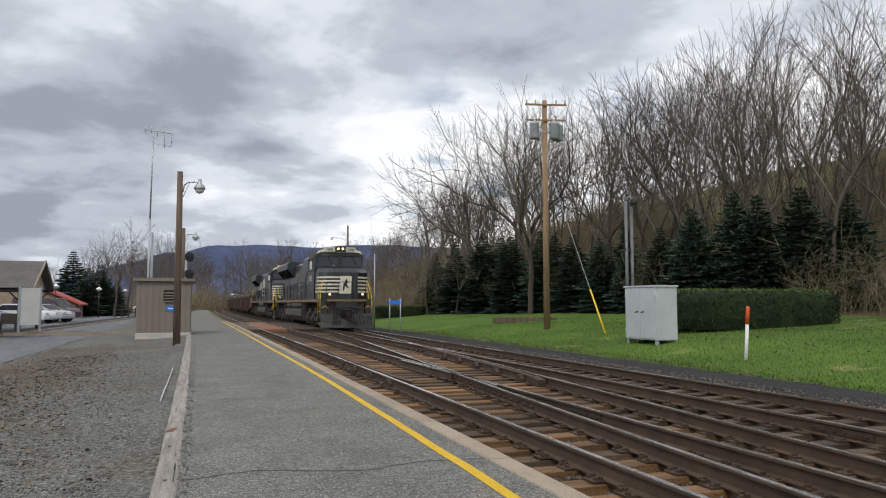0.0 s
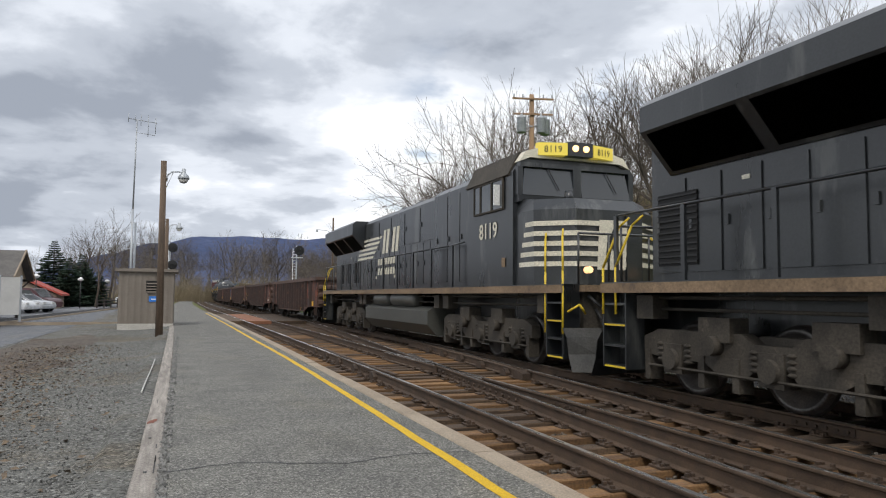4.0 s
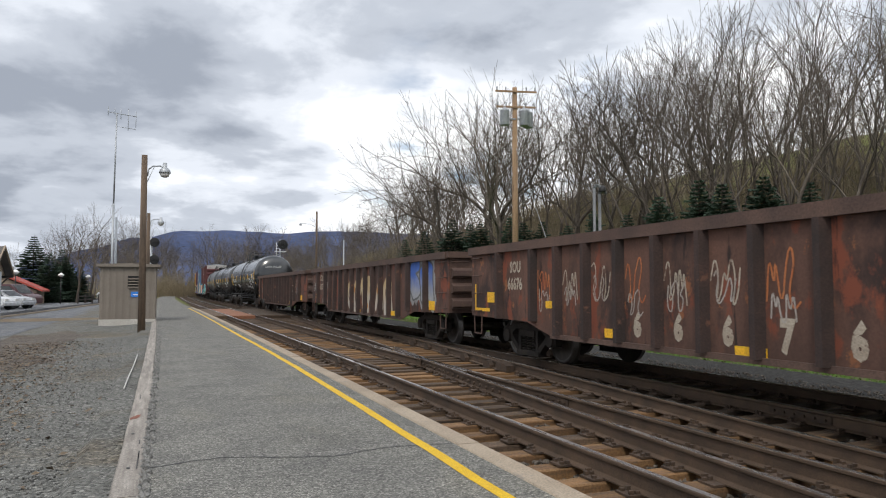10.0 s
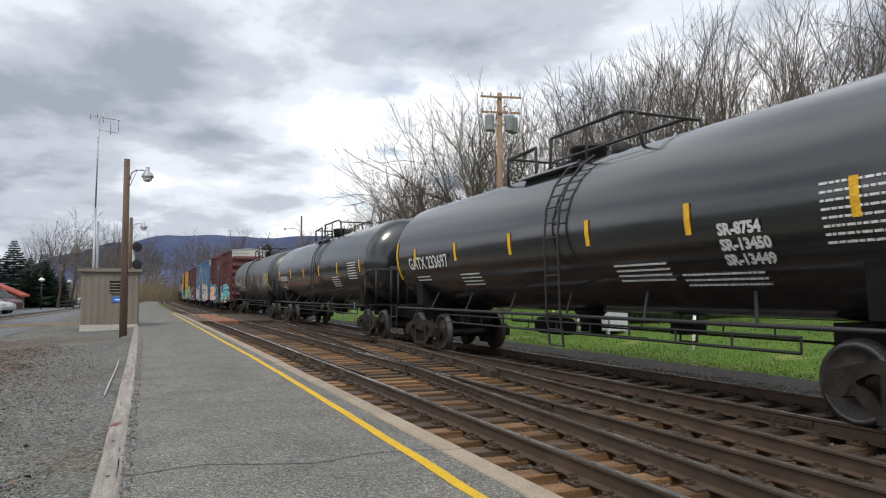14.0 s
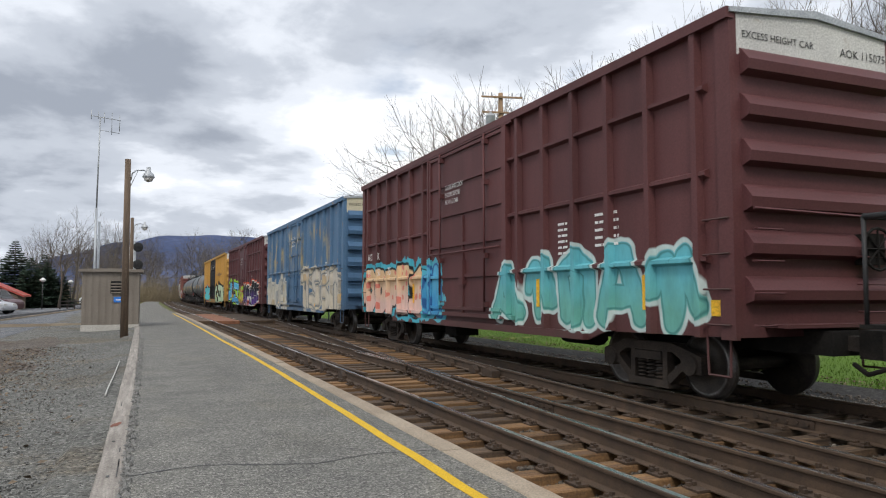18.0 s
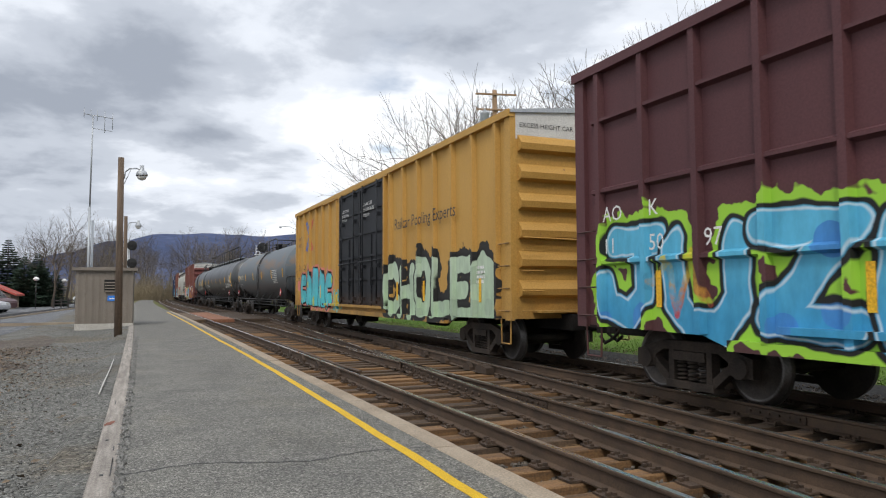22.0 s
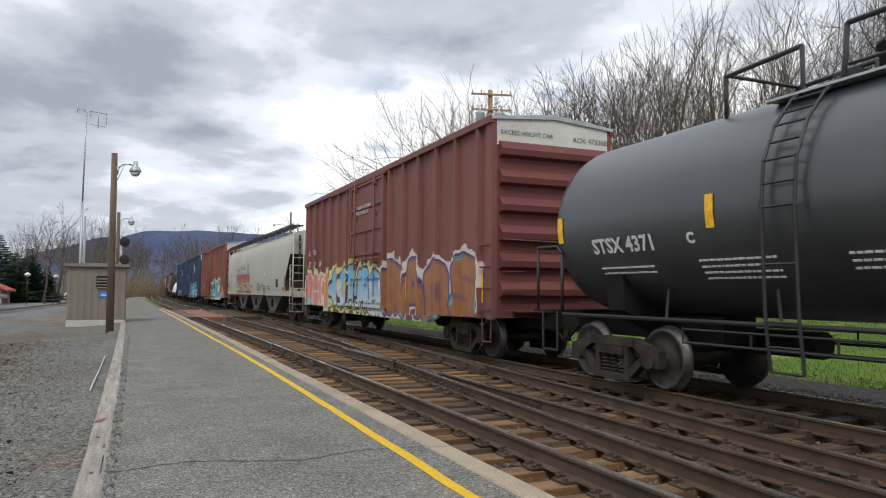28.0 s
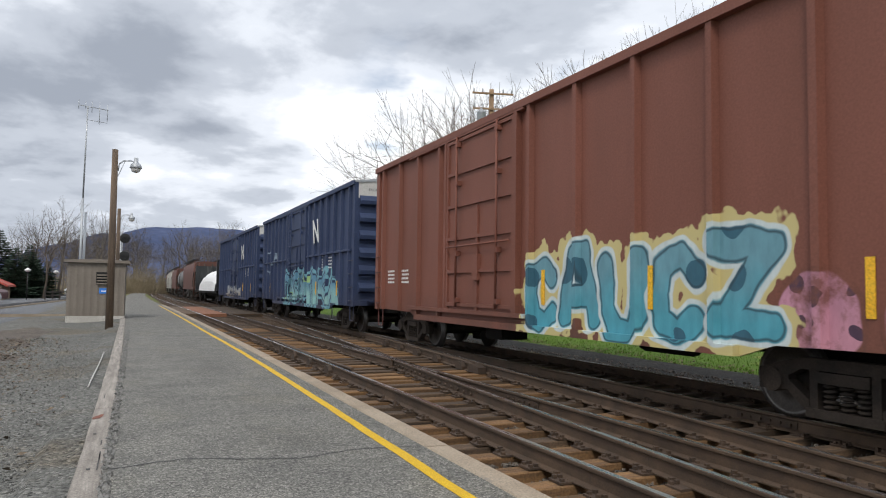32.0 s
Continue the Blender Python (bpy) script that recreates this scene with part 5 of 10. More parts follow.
g3 = gondola(*GU[2], "dark rust-brown gondola car with stencilled white numbers", g_paint[2], [("S", -5.75, 1.5, 0.46, ST), ("SOU", 6.5, 1.76, 0.3, ST), ("66676", 6.6, 1.42, 0.32, ST), ("6", 2.42, 0.74, 0.46, CS), ("6", 1.52, 0.74, 0.46, CS), ("6", 0.6, 0.74, 0.46, CS), ("7", -0.3, 0.72, 0.5, CS), ("6", -1.2, 0.72, 0.5, CS)], [(-7.2, 0.98, 0.4, 0.22), (-4.1, 1.02, 0.35, 0.12)] + GON_Y[:4], [(-4.7, 1.2 - 0.075 * i, 0.42, 0.045) for i in range(4)])
g4 = gondola(*GU[3], "brown gondola car with orange and white graffiti", g_paint[3], [("SOU", 6.62, 1.8, 0.36, ST), ("66079", 6.66, 1.42, 0.36, dict(ST, squeeze=0.86)), ("LD LMT", 5.2, 0.88, 0.13, {}), ("LT WT", 5.12, 0.72, 0.13, {})], [(7.25, 1.13, 0.5, 0.2)] + GON_Y[2:])
g5 = gondola(*GU[4], "orange-brown gondola car with big white stencilled letters", g_paint[4], [(ch, y, z, sz, dict(CS, squeeze=0.68)) for ch, y, z, sz in (("S", 3.43, 1.5, 0.82), ("O", 2.55, 1.5, 0.8), ("U", 1.62, 1.48, 0.84), ("M", -1.08, 1.5, 0.74), ("W", -1.97, 1.5, 0.64), ("6", 2.38, 0.77, 0.6), ("6", 1.5, 0.76, 0.6), ("3", 0.62, 0.72, 0.68), ("1", -0.38, 0.7, 0.74), ("9", -1.22, 0.72, 0.7))], [(7.6, 1.12, 0.3, 0.16), (4.15, 0.68, 0.4, 0.13), (-0.1, 0.66, 0.5, 0.13), (-3.95, 0.7, 0.46, 0.13), (-7.2, 1.02, 0.4, 0.24)])


def stroke(car, x, pts, r, mat):
    """A painted stroke through points (y, z)."""
    bm = bmesh.new()
    for (a, c), (d, e) in zip(pts[:-1], pts[1:]):
        t = Vector((d - a, e - c)).normalized() * r
        bm.faces.new([bm.verts.new((x, yy, zz)) for yy, zz in ((a - t.x - t.y, c - t.y + t.x), (a - t.x + t.y, c - t.y - t.x), (d + t.x + t.y, e + t.y - t.x), (d + t.x - t.y, e + t.y + t.x))])
    part("painted_mark", bm, mat, car)


GX = -1.407
scrawl(g1, GX, 6.45, 1.12, 0.95, 0.62, 3, M_cream_spray, loops=3, r=0.022)
scrawl(g1, GX, 5.9, 0.78, 0.4, 0.5, 5, M_cream_spray, loops=2, r=0.018)
stroke(g1, GX, [(-0.62, 0.98), (-0.62, 0.66), (-0.5, 0.78), (-0.62, 0.64), (-0.74, 0.78)], 0.018, M_letter)
for y, z, w in ((3.3, 1.7, 0.3), (2.4, 1.72, 0.32), (1.5, 1.68, 0.3), (0.4, 1.8, 0.34)):
    scrawl(g1, GX, y, z - 0.25, w, 0.55, int(y * 10), M_orange_spray, loops=1, r=0.03)
scrawl(g2, GX, -3.7, 1.1, 0.32, 0.55, 8, M_cream_spray, loops=2, r=0.016)
stroke(g2, GX, [(-3.74, 1.72), (-3.86, 2.12), (-3.98, 1.7), (-3.8, 1.84), (-4.02, 1.86)], 0.016, M_cream_spray)
stroke(g2, GX, [(-4.73, 1.42), (-4.73, 1.18), (-5.2, 1.2), (-5.2, 1.42), (-4.73, 1.42)], 0.016, M_letter)
for y, z in ((-3.2, 0.98), (-6.05, 0.98), (-7.35, 0.96)):
    stroke(g2, GX, [(y, z - 0.1), (y - 0.22, z + 0.1)], 0.014, M_cream_spray)
    stroke(g2, GX, [(y, z + 0.1), (y - 0.22, z - 0.1)], 0.014, M_cream_spray)
for y in (7.98, -8.05):
    s = 1 if y > 0 else -1
    stroke(g2, GX, [(y, 1.55), (y, 1.08), (y - s * 1.0, 1.04)], 0.05, M_cream_spray)
stroke(g2, GX, [(8.2, 1.75), (8.2, 0.95)], 0.045, M_reflect)
scrawl(g2, GX, -7.45, 1.5, 0.55, 0.32, 12, M_chalk, loops=3, r=0.009)
scrawl(g2, GX, 6.4, 0.75, 0.6, 0.36, 14, M_cream_spray, loops=2, r=0.02)
scrawl(g2, GX, 5.2, 1.1, 0.5, 0.22, 15, M_letter, loops=3, r=0.01)
scrawl(g2, GX, 3.9, 1.1, 0.45, 0.22, 16, M_letter, loops=3, r=0.01)
for k in range(7):
    scrawl(g3, GX, 5.35 - 0.912 * k, 1.15, 0.55, 0.75, 60 + k, M_orange_spray if k % 3 == 0 else M_cream_spray, loops=2, r=0.013)
    scrawl(g3, GX, 5.3 - 0.912 * k, 1.0 + 0.1 * (k % 3), 0.42, 0.45, 80 + k, M_chalk, loops=2, r=0.012)
for y, z, w, h, sd in ((6.2, 0.84, 0.75, 0.18, 21), (7.9, 1.3, 0.35, 0.5, 22), (7.3, 1.55, 0.5, 0.2, 23), (5.25, 1.35, 0.5, 0.5, 24)):
    scrawl(g4, GX, y, z, w, h, sd, M_chalk, loops=4, r=0.008)
scrawl(g5, GX, -5.6, 1.1, 0.5, 0.85, 25, M_chalk, loops=2, r=0.012)
scrawl(g5, GX, 6.6, 1.15, 0.6, 0.7, 26, M_chalk, loops=3, r=0.012)
stroke(g5, GX, [(-4.66, 1.62), (-4.66, 1.34), (-5.15, 1.34), (-5.15, 1.62), (-4.66, 1.62)], 0.014, M_letter)
for g in (g3, g5):
    stroke(g, GX, [(8.2, 1.5), (8.2, 0.98), (7.5, 0.98)], 0.035, M_reflect)


# ---- boxcars ----
def boxcar(u0, u1, label, paint, end_paint, cap_mat, cap_text, posts, beams, door, door_mat, texts=(), etexts=(), bars=(), refl=(), door_text=None, eave=4.88, tall_end=True, double=False):
    """posts: offsets of the side posts from the middle; beams: heights of level stiffeners; door: (y0, y1)."""
    L = (u1 - u0) / 2
    u = (u0 + u1) / 2
    car = thing("boxcar", label, "boxcar", group="boxcars of the train")
    W, zb = 1.38, 0.9
    low = 0.70
    for s in (-1, 1):
        x0, x1 = (-W, -W + 0.05) if s < 0 else (W - 0.05, W)
        bm = bmesh.new()
        prism(bm, [(-L, eave), (-L, zb), (-L + 2.7, zb - 0.04), (-L + 3.2, low), (L - 3.2, low), (L - 2.7, zb - 0.04), (L, zb), (L, eave)], "x", x0, x1)
        part("side_wall", bm, paint, car)
        o = -0.1 if s < 0 else 0.1
        xo = x0 if s < 0 else x1
        bm = bmesh.new()
        box(bm, min(xo, xo + o * 1.2), max(xo, xo + o * 1.3), -L - 0.02, L + 0.02, eave - 0.09, eave + 0.05)
        part("eave_rail", bm, paint, car)
        bm = bmesh.new()
        box(bm, min(xo, xo + o), max(xo, xo + o), -L + 3.2, L - 3.2, low, low + 0.13)
        part("side_sill", bm, paint, car)
        for y in posts:
            bm = bmesh.new()
            zl = zb - 0.02 if abs(y) > L - 2.9 else low + 0.1
            prism(bm, [(xo, y - 0.075), (xo + o, y - 0.05), (xo + o, y + 0.05), (xo, y + 0.075)], "z", zl, eave - 0.09)
            part("side_post", bm, paint, car)
        for zz in beams:
            for a, c in ((-L + 0.45, door[0] - 0.1), (door[1] + 0.1, L - 0.45)):
                bm = bmesh.new()
                prism(bm, [(xo, zz - 0.06), (xo + o * 0.86, zz - 0.025), (xo + o * 0.86, zz + 0.025), (xo, zz + 0.06)], "y", a, c)
                part("side_beam", bm, paint, car)
        for y in (-L, L):
            bm = bmesh.new()
            ya, yb = (y, y + 0.24) if y < 0 else (y - 0.24, y)
            box(bm, min(xo, xo + o * 0.7), max(xo, xo + o * 0.7), ya, yb, zb - 0.03, eave - 0.09)
            part("corner_post", bm, paint, car)
        # doors with frame, stiffeners, locking bars and tracks
        dh = eave - 0.14
        leaves = [door] if not double else [(door[0], (door[0] + door[1]) / 2 - 0.02), ((door[0] + door[1]) / 2 + 0.02, door[1])]
        for a, c in leaves:
            d = part_door(car, xo, o, a, c, 1.02, dh, door_mat)
        for f_, z0_, z1_ in ((1.25, 0.94, 1.02), (1.15, dh + 0.005, dh + 0.045)):
            bm = bmesh.new()
            box(bm, min(xo, xo + o * f_), max(xo, xo + o * f_), door[0] - 0.35, door[1] + 2.4, z0_, z1_)
            part("door_track", bm, paint, car)
        for y in (door[0] - 0.06, door[1] + 0.06):
            bm = bmesh.new()
            box(bm, min(xo, xo + o * 1.2), max(xo, xo + o * 1.2), y - 0.05, y + 0.05, 1.022, dh)
            part("door_jamb", bm, paint, car)
    # ends with level corrugations
    for s in (-1, 1):
        yo = s * L
        bm = bmesh.new()
        ya, yb = (yo, yo + 0.05) if s < 0 else (yo - 0.05, yo)
        box(bm, -W + 0.05, W - 0.05, ya, yb, zb, eave - (0.52 if tall_end else 0.0))
        part("end_wall", bm, end_paint, car)
        zz = 1.3
        while zz < eave - 0.75:
            bm = bmesh.new()
            prism(bm, [(yo, zz), (yo + s * 0.13, zz + 0.05), (yo + s * 0.15, zz + 0.17), (yo + s * 0.05, zz + 0.3), (yo, zz + 0.34)], "x", -W + 0.09, W - 0.09)
            part("end_rib", bm, end_paint, car)
            zz += 0.56
        bm = bmesh.new()
        prism(bm, [(-W + 0.05, eave - 0.52), (W - 0.05, eave - 0.52), (W - 0.05, eave), (0, eave + 0.15), (-W + 0.05, eave)], "y", ya, yb + (0.01 if s > 0 else 0))
        part("end_cap", bm, cap_mat, car, "pale excess-height panel")
    bm = bmesh.new()
    prism(bm, [(-W - 0.08, eave + 0.04), (0, eave + 0.2), (W + 0.08, eave + 0.04), (W + 0.08, eave - 0.02), (0, eave + 0.1), (-W - 0.08, eave - 0.02)], "y", -L - 0.04, L + 0.04)
    for y in span(-L + 0.6, L - 0.6, 1.15):
        prism(bm, [(-W - 0.02, eave + 0.05), (0, eave + 0.235), (W + 0.02, eave + 0.05), (0, eave + 0.19)], "y", y - 0.04, y + 0.04)
    part("roof", bm, M_galv, car, "galvanised ribbed roof")
    bm = bmesh.new()
    box(bm, -W + 0.05, W - 0.05, -L + 0.05, L - 0.05, 0.98, 1.08)
    box(bm, -0.35, 0.35, -L - 0.4, L + 0.4, 0.68, 0.98)
    for y in span(-L + 3.4, L - 3.4, 1.6):
        box(bm, -W + 0.1, W - 0.1, y - 0.05, y + 0.05, 0.74, 0.98)
    part("underframe", bm, M_under, car)
    bm = bmesh.new()
    tube(bm, (0.5, -2.4, 0.6), (0.5, -1.2, 0.6), 0.2, seg=10)
    part("brake_cylinder", bm, M_under, car)
    bm = bmesh.new()
    box(bm, -0.9, -0.3, 1.6, 2.3, 0.42, 0.75)
    part("brake_valve", bm, M_under, car)
    for k in range(4):
        for x in (-W, W):
            grab(car, x, -L + 0.07, -L + 0.5, 1.05 + 0.433 * k, 0.09, end_paint)
            grab(car, x, L - 0.5, L - 0.07, 1.05 + 0.433 * k, 0.09, end_paint)
    for x in (-W, W):
        for y in (-L + 0.35, L - 0.35):
            stirrup(car, x, y, 0.9, 0.42, end_paint)
    end_irons(car, -L - 0.12, -W + 0.1, -W + 0.52, 1.05, 2.2, 4, end_paint)
    end_irons(car, -L - 0.12, W - 0.9, W - 0.4, 1.2, 1.9, 3, end_paint)
    bm = bmesh.new()
    pipe(bm, [(-W + 0.1, -L - 0.16, 2.45), (W - 0.1, -L - 0.2, 2.4)], 0.018, 5)
    part("end_handrail", bm, end_paint, car)
    bm = bmesh.new()
    box(bm, -1.0, 1.0, -L - 0.34, -L - 0.02, 1.02, 1.06)
    part("end_platform", bm, end_paint, car)
    bm = bmesh.new()
    for k in range(16):
        a, c = k * math.tau / 16, (k + 1) * math.tau / 16
        tube(bm, (0.75 + 0.27 * math.cos(a), -L - 0.22, 2.0 + 0.27 * math.sin(a)), (0.75 + 0.27 * math.cos(c), -L - 0.22, 2.0 + 0.27 * math.sin(c)), 0.02, seg=5)
    for k in range(4):
        a = k * math.pi / 4
        tube(bm, (0.75 - 0.26 * math.cos(a), -L - 0.22, 2.0 - 0.26 * math.sin(a)), (0.75 + 0.26 * math.cos(a), -L - 0.22, 2.0 + 0.26 * math.sin(a)), 0.014, seg=5)
    box(bm, 0.6, 0.9, -L - 0.2, -L, 1.8, 2.2)
    part("brake_wheel", bm, M_under, car)
    couplers(car, L + 0.35)
    trucks(car, (-L + 2.1, L - 2.1), u, "rust")
    for text, y, z, size, kw in texts:
        side_text(car, text, y, z, size, -W - (0.106 if size > 0.25 else 0.008), **kw)
    for text, x, z, size in etexts:
        end_text(car, text, x, z, size, -L - 0.008)
    if door_text:
        for i, tx in enumerate(door_text[0]):
            side_text(car, tx, door_text[1], door_text[2] - i * 0.17, 0.15, -W - 0.111, squeeze=0.8)
    if bars:
        side_bars(car, bars, -W - 0.006)
    patches(car, refl, -W - 0.008)
    put_car(car, u)
    return car


def part_door(car, xo, o, a, c, z0, z1, mat):
    bm = bmesh.new()
    x2 = xo + o * 0.6
    box(bm, min(xo, x2), max(xo, x2), a, c, z0, z1)
    d = part("door", bm, mat, car)
    bm = bmesh.new()
    x3 = xo + o * 1.05
    for zz in span(z0 + 0.1, z1 - 0.05, (z1 - z0) / 5):
        box(bm, min(x2, x3), max(x2, x3), a + 0.05, c - 0.05, zz - 0.035, zz + 0.035)
    for y in (a + 0.05, (a + c) / 2, c - 0.05):
        zt = z1 if y != (a + c) / 2 else z0 + (z1 - z0) * 0.58
        box(bm, min(x2, x3), max(x2, x3), y - 0.04, y + 0.04, z0, zt)
    part("door_frame", bm, mat, d)
    x4 = xo + o * 1.45
    for y in (a + (c - a) * 0.2, a + (c - a) * 0.8):
        bm = bmesh.new()
        tube(bm, (x4, y, z0 + 0.05), (x4, y, z1 + 0.02), 0.026, seg=6)
        for zz in (z0 + 0.2, z0 + 1.2, z1 - 1.0, z1 - 0.15):
            box(bm, min(xo, x4) - 0.02, max(xo, x4) + 0.02, y - 0.07, y + 0.07, zz - 0.05, zz + 0.05)
        part("locking_bar", bm, mat, d)
    bm = bmesh.new()
    tube(bm, (x4, a + 0.1, z0 + 1.35), (x4, c - 0.1, z0 + 1.35), 0.02, seg=6)
    part("operating_rod", bm, mat, d)
    bm = bmesh.new()
    box(bm, min(xo, x4), max(xo, x4), (a + c) / 2 - 0.12, (a + c) / 2 + 0.12, z0 + 0.62, z0 + 1.15)
    part("lock_box", bm, mat, d)
    return d


M_cap = surf("pale_grey_panel", (0.5, 0.49, 0.47), (0.6, 0.59, 0.56), 1.2, 40, 0.7, 0.1, wear=(0.38, 0.34, 0.3), wear_at=0.62)
M_capy = surf("cream_panel", (0.52, 0.47, 0.33), (0.6, 0.55, 0.4), 1.2, 40, 0.7, 0.1, wear=(0.4, 0.34, 0.24), wear_at=0.62)
AQ = (0.14, 0.42, 0.42)
P_B1 = painted("maroon_boxcar_paint", (0.07, 0.024, 0.025), (0.12, 0.043, 0.043), (
    ("COPES", 7.75, 5.4, 0.84, 1.36, 0.27, (0.66, 0.46, 0.4), (0.66, 0.46, 0.27), BLK, (0.06, 0.36, 0.46), ((0.62, 0.2, 0.15), 3.2), None, 3),
    ("hb", 2.4, 1.1, 0.9, 1.2, 0.18, (0.05, 0.28, 0.52), (0.1, 0.4, 0.6), (0.03, 0.12, 0.3), (0.1, 0.42, 0.52), None, None, 6),
    ("zwbAw", -1.5, 5.9, 0.8, 1.35, 0.21, (0.14, 0.4, 0.34), (0.12, 0.42, 0.48), (0.5, 0.6, 0.58), None, None, (0.05, 0.2, 0.19), 8)), rust=(0.16, 0.06, 0.045), rust_at=0.72)
P_B1E = painted("maroon_end_paint", (0.085, 0.03, 0.032), (0.105, 0.038, 0.04), rust=(0.2, 0.09, 0.06), rust_at=0.7)
P_B2 = painted("faded_blue_boxcar_paint", (0.062, 0.135, 0.235), (0.09, 0.17, 0.275), (
    ("bbhb", 7.9, 5.7, 0.74, 1.45, 0.24, (0.52, 0.49, 0.42), (0.42, 0.41, 0.36), (0.27, 0.28, 0.28), (0.46, 0.44, 0.38), ((0.42, 0.36, 0.25), 1.3), None, 5),
    ("TShb", -1.2, 6.6, 0.72, 1.7, 0.22, (0.54, 0.49, 0.4), (0.52, 0.48, 0.41), (0.17, 0.19, 0.2), (0.44, 0.4, 0.32), ((0.48, 0.38, 0.25), 1.1), (0.3, 0.28, 0.24), 15)), rust=(0.3, 0.17, 0.06), rust_at=0.62, blots=(((0.04, 0.09, 0.17), 1.2, 0.58, 0.12, (1, 1.2, 0.3)),), fade=(0.36, 0.3, 0.17), fade_box=(-6.0, 7.6, 2.4, 4.6))
P_B2E = painted("blue_end_paint", (0.048, 0.11, 0.205), (0.07, 0.14, 0.24), rust=(0.2, 0.15, 0.1), rust_at=0.74)
P_B3 = painted("dark_maroon_boxcar_paint", (0.08, 0.03, 0.034), (0.1, 0.038, 0.042), (
    ("JUZE", 7.8, 6.0, 0.72, 1.55, 0.24, (0.05, 0.3, 0.52), (0.1, 0.42, 0.62), BLK, (0.3, 0.56, 0.05), ((0.06, 0.24, 0.55), 1.2), (0.55, 0.66, 0.72), 11),
    ("w", 6.6, 1.2, 0.9, 1.1, 0.07, (0.5, 0.05, 0.06), (0.6, 0.5, 0.04), None, None, None, None, 12),
    ("kh", 1.7, 2.2, 0.78, 1.15, 0.15, (0.55, 0.5, 0.06), (0.3, 0.5, 0.06), (0.5, 0.12, 0.1), None, ((0.5, 0.1, 0.1), 2.0), None, 17),
    ("hMES", -0.5, 6.3, 0.68, 1.5, 0.25, (0.09, 0.05, 0.22), (0.018, 0.02, 0.024), (0.58, 0.6, 0.55), (0.5, 0.1, 0.06), None, (0.03, 0.04, 0.04), 13)), rust=(0.16, 0.06, 0.045), rust_at=0.74)
P_B4 = painted("golden_yellow_boxcar_paint", (0.42, 0.235, 0.055), (0.5, 0.29, 0.075), (
    ("CAMAC", 9.25, 5.5, 0.82, 1.5, 0.22, (0.1, 0.48, 0.54), (0.11, 0.46, 0.54), BLK, (0.55, 0.2, 0.16), ((0.45, 0.5, 0.1), 1.2), None, 21),
    ("kh", 3.6, 1.2, 0.78, 0.7, 0.12, (0.5, 0.36, 0.04), (0.55, 0.42, 0.05), (0.1, 0.4, 0.45), None, None, None, 22),
    ("CHOLEb", -2.45, 6.9, 0.66, 1.55, 0.2, (0.4, 0.53, 0.36), (0.45, 0.56, 0.42), BLK, (0.02, 0.02, 0.02), ((0.36, 0.46, 0.34), 1.3), None, 23)), rust=(0.25, 0.12, 0.05), rust_at=0.73)
P_B4E = painted("yellow_end_paint", (0.4, 0.22, 0.05), (0.47, 0.27, 0.07), rust=(0.22, 0.12, 0.05), rust_at=0.68)
P_B5 = painted("brick_red_boxcar_paint", (0.15, 0.055, 0.045), (0.19, 0.075, 0.06), (
    ("bChb", 8.0, 3.6, 0.76, 1.35, 0.24, (0.5, 0.25, 0.22), (0.55, 0.22, 0.2), (0.6, 0.5, 0.42), (0.42, 0.5, 0.26), ((0.16, 0.44, 0.46), 1.2), None, 31),
    ("hCAMb", 4.4, 5.8, 0.74, 1.4, 0.22, (0.42, 0.5, 0.55), (0.16, 0.4, 0.62), (0.05, 0.05, 0.12), (0.48, 0.5, 0.2), ((0.5, 0.56, 0.58), 1.4), (0.5, 0.38, 0.12), 33),
    ("bAbS", -1.5, 6.0, 0.66, 1.5, 0.25, (0.27, 0.12, 0.05), (0.3, 0.14, 0.07), (0.07, 0.05, 0.16), (0.5, 0.46, 0.42), ((0.1, 0.36, 0.33), 0.9), (0.16, 0.07, 0.12), 35)), rust=(0.08, 0.035, 0.03), rust_at=0.66)
P_B5E = painted("dark_red_end_paint", (0.11, 0.035, 0.032), (0.14, 0.045, 0.04), rust=(0.07, 0.03, 0.03), rust_at=0.7)
P_B6 = painted("red_oxide_boxcar_paint", (0.165, 0.062, 0.042), (0.205, 0.078, 0.055), (
    ("dd", -5.6, 2.4, 0.72, 0.9, 0.5, (0.55, 0.26, 0.33), (0.5, 0.24, 0.32), None, None, ((0.07, 0.04, 0.07), 3.0), None, 43),
    ("CAUCZ", -0.2, 5.6, 0.72, 1.42, 0.21, (0.08, 0.32, 0.4), (0.14, 0.3, 0.36), (0.55, 0.62, 0.62), (0.52, 0.44, 0.2), ((0.04, 0.12, 0.17), 1.3), (0.03, 0.06, 0.08), 41)), rust=(0.24, 0.1, 0.07), rust_at=0.74)
P_B7 = painted("navy_boxcar_paint", (0.022, 0.036, 0.085), (0.035, 0.052, 0.11), (
    ("bhwbkz", 2.6, 9.0, 0.75, 1.35, 0.16, (0.24, 0.42, 0.42), (0.12, 0.26, 0.36), (0.03, 0.05, 0.1), (0.16, 0.34, 0.4), ((0.3, 0.46, 0.2), 1.2), None, 51),
    ("hw", 7.4, 3.0, 1.9, 1.4, 0.05, (0.3, 0.38, 0.45), (0.3, 0.38, 0.45), None, None, None, None, 52)), rust=(0.1, 0.1, 0.12), rust_at=0.7)
P_B8 = painted("dark_blue_boxcar_paint", (0.022, 0.036, 0.085), (0.035, 0.052, 0.11), (("hbwk", 4.0, 7.0, 0.75, 0.8, 0.12, (0.3, 0.26, 0.22), (0.3, 0.32, 0.34), (0.03, 0.05, 0.1), None, None, None, 53),), rust=(0.1, 0.1, 0.12), rust_at=0.7)
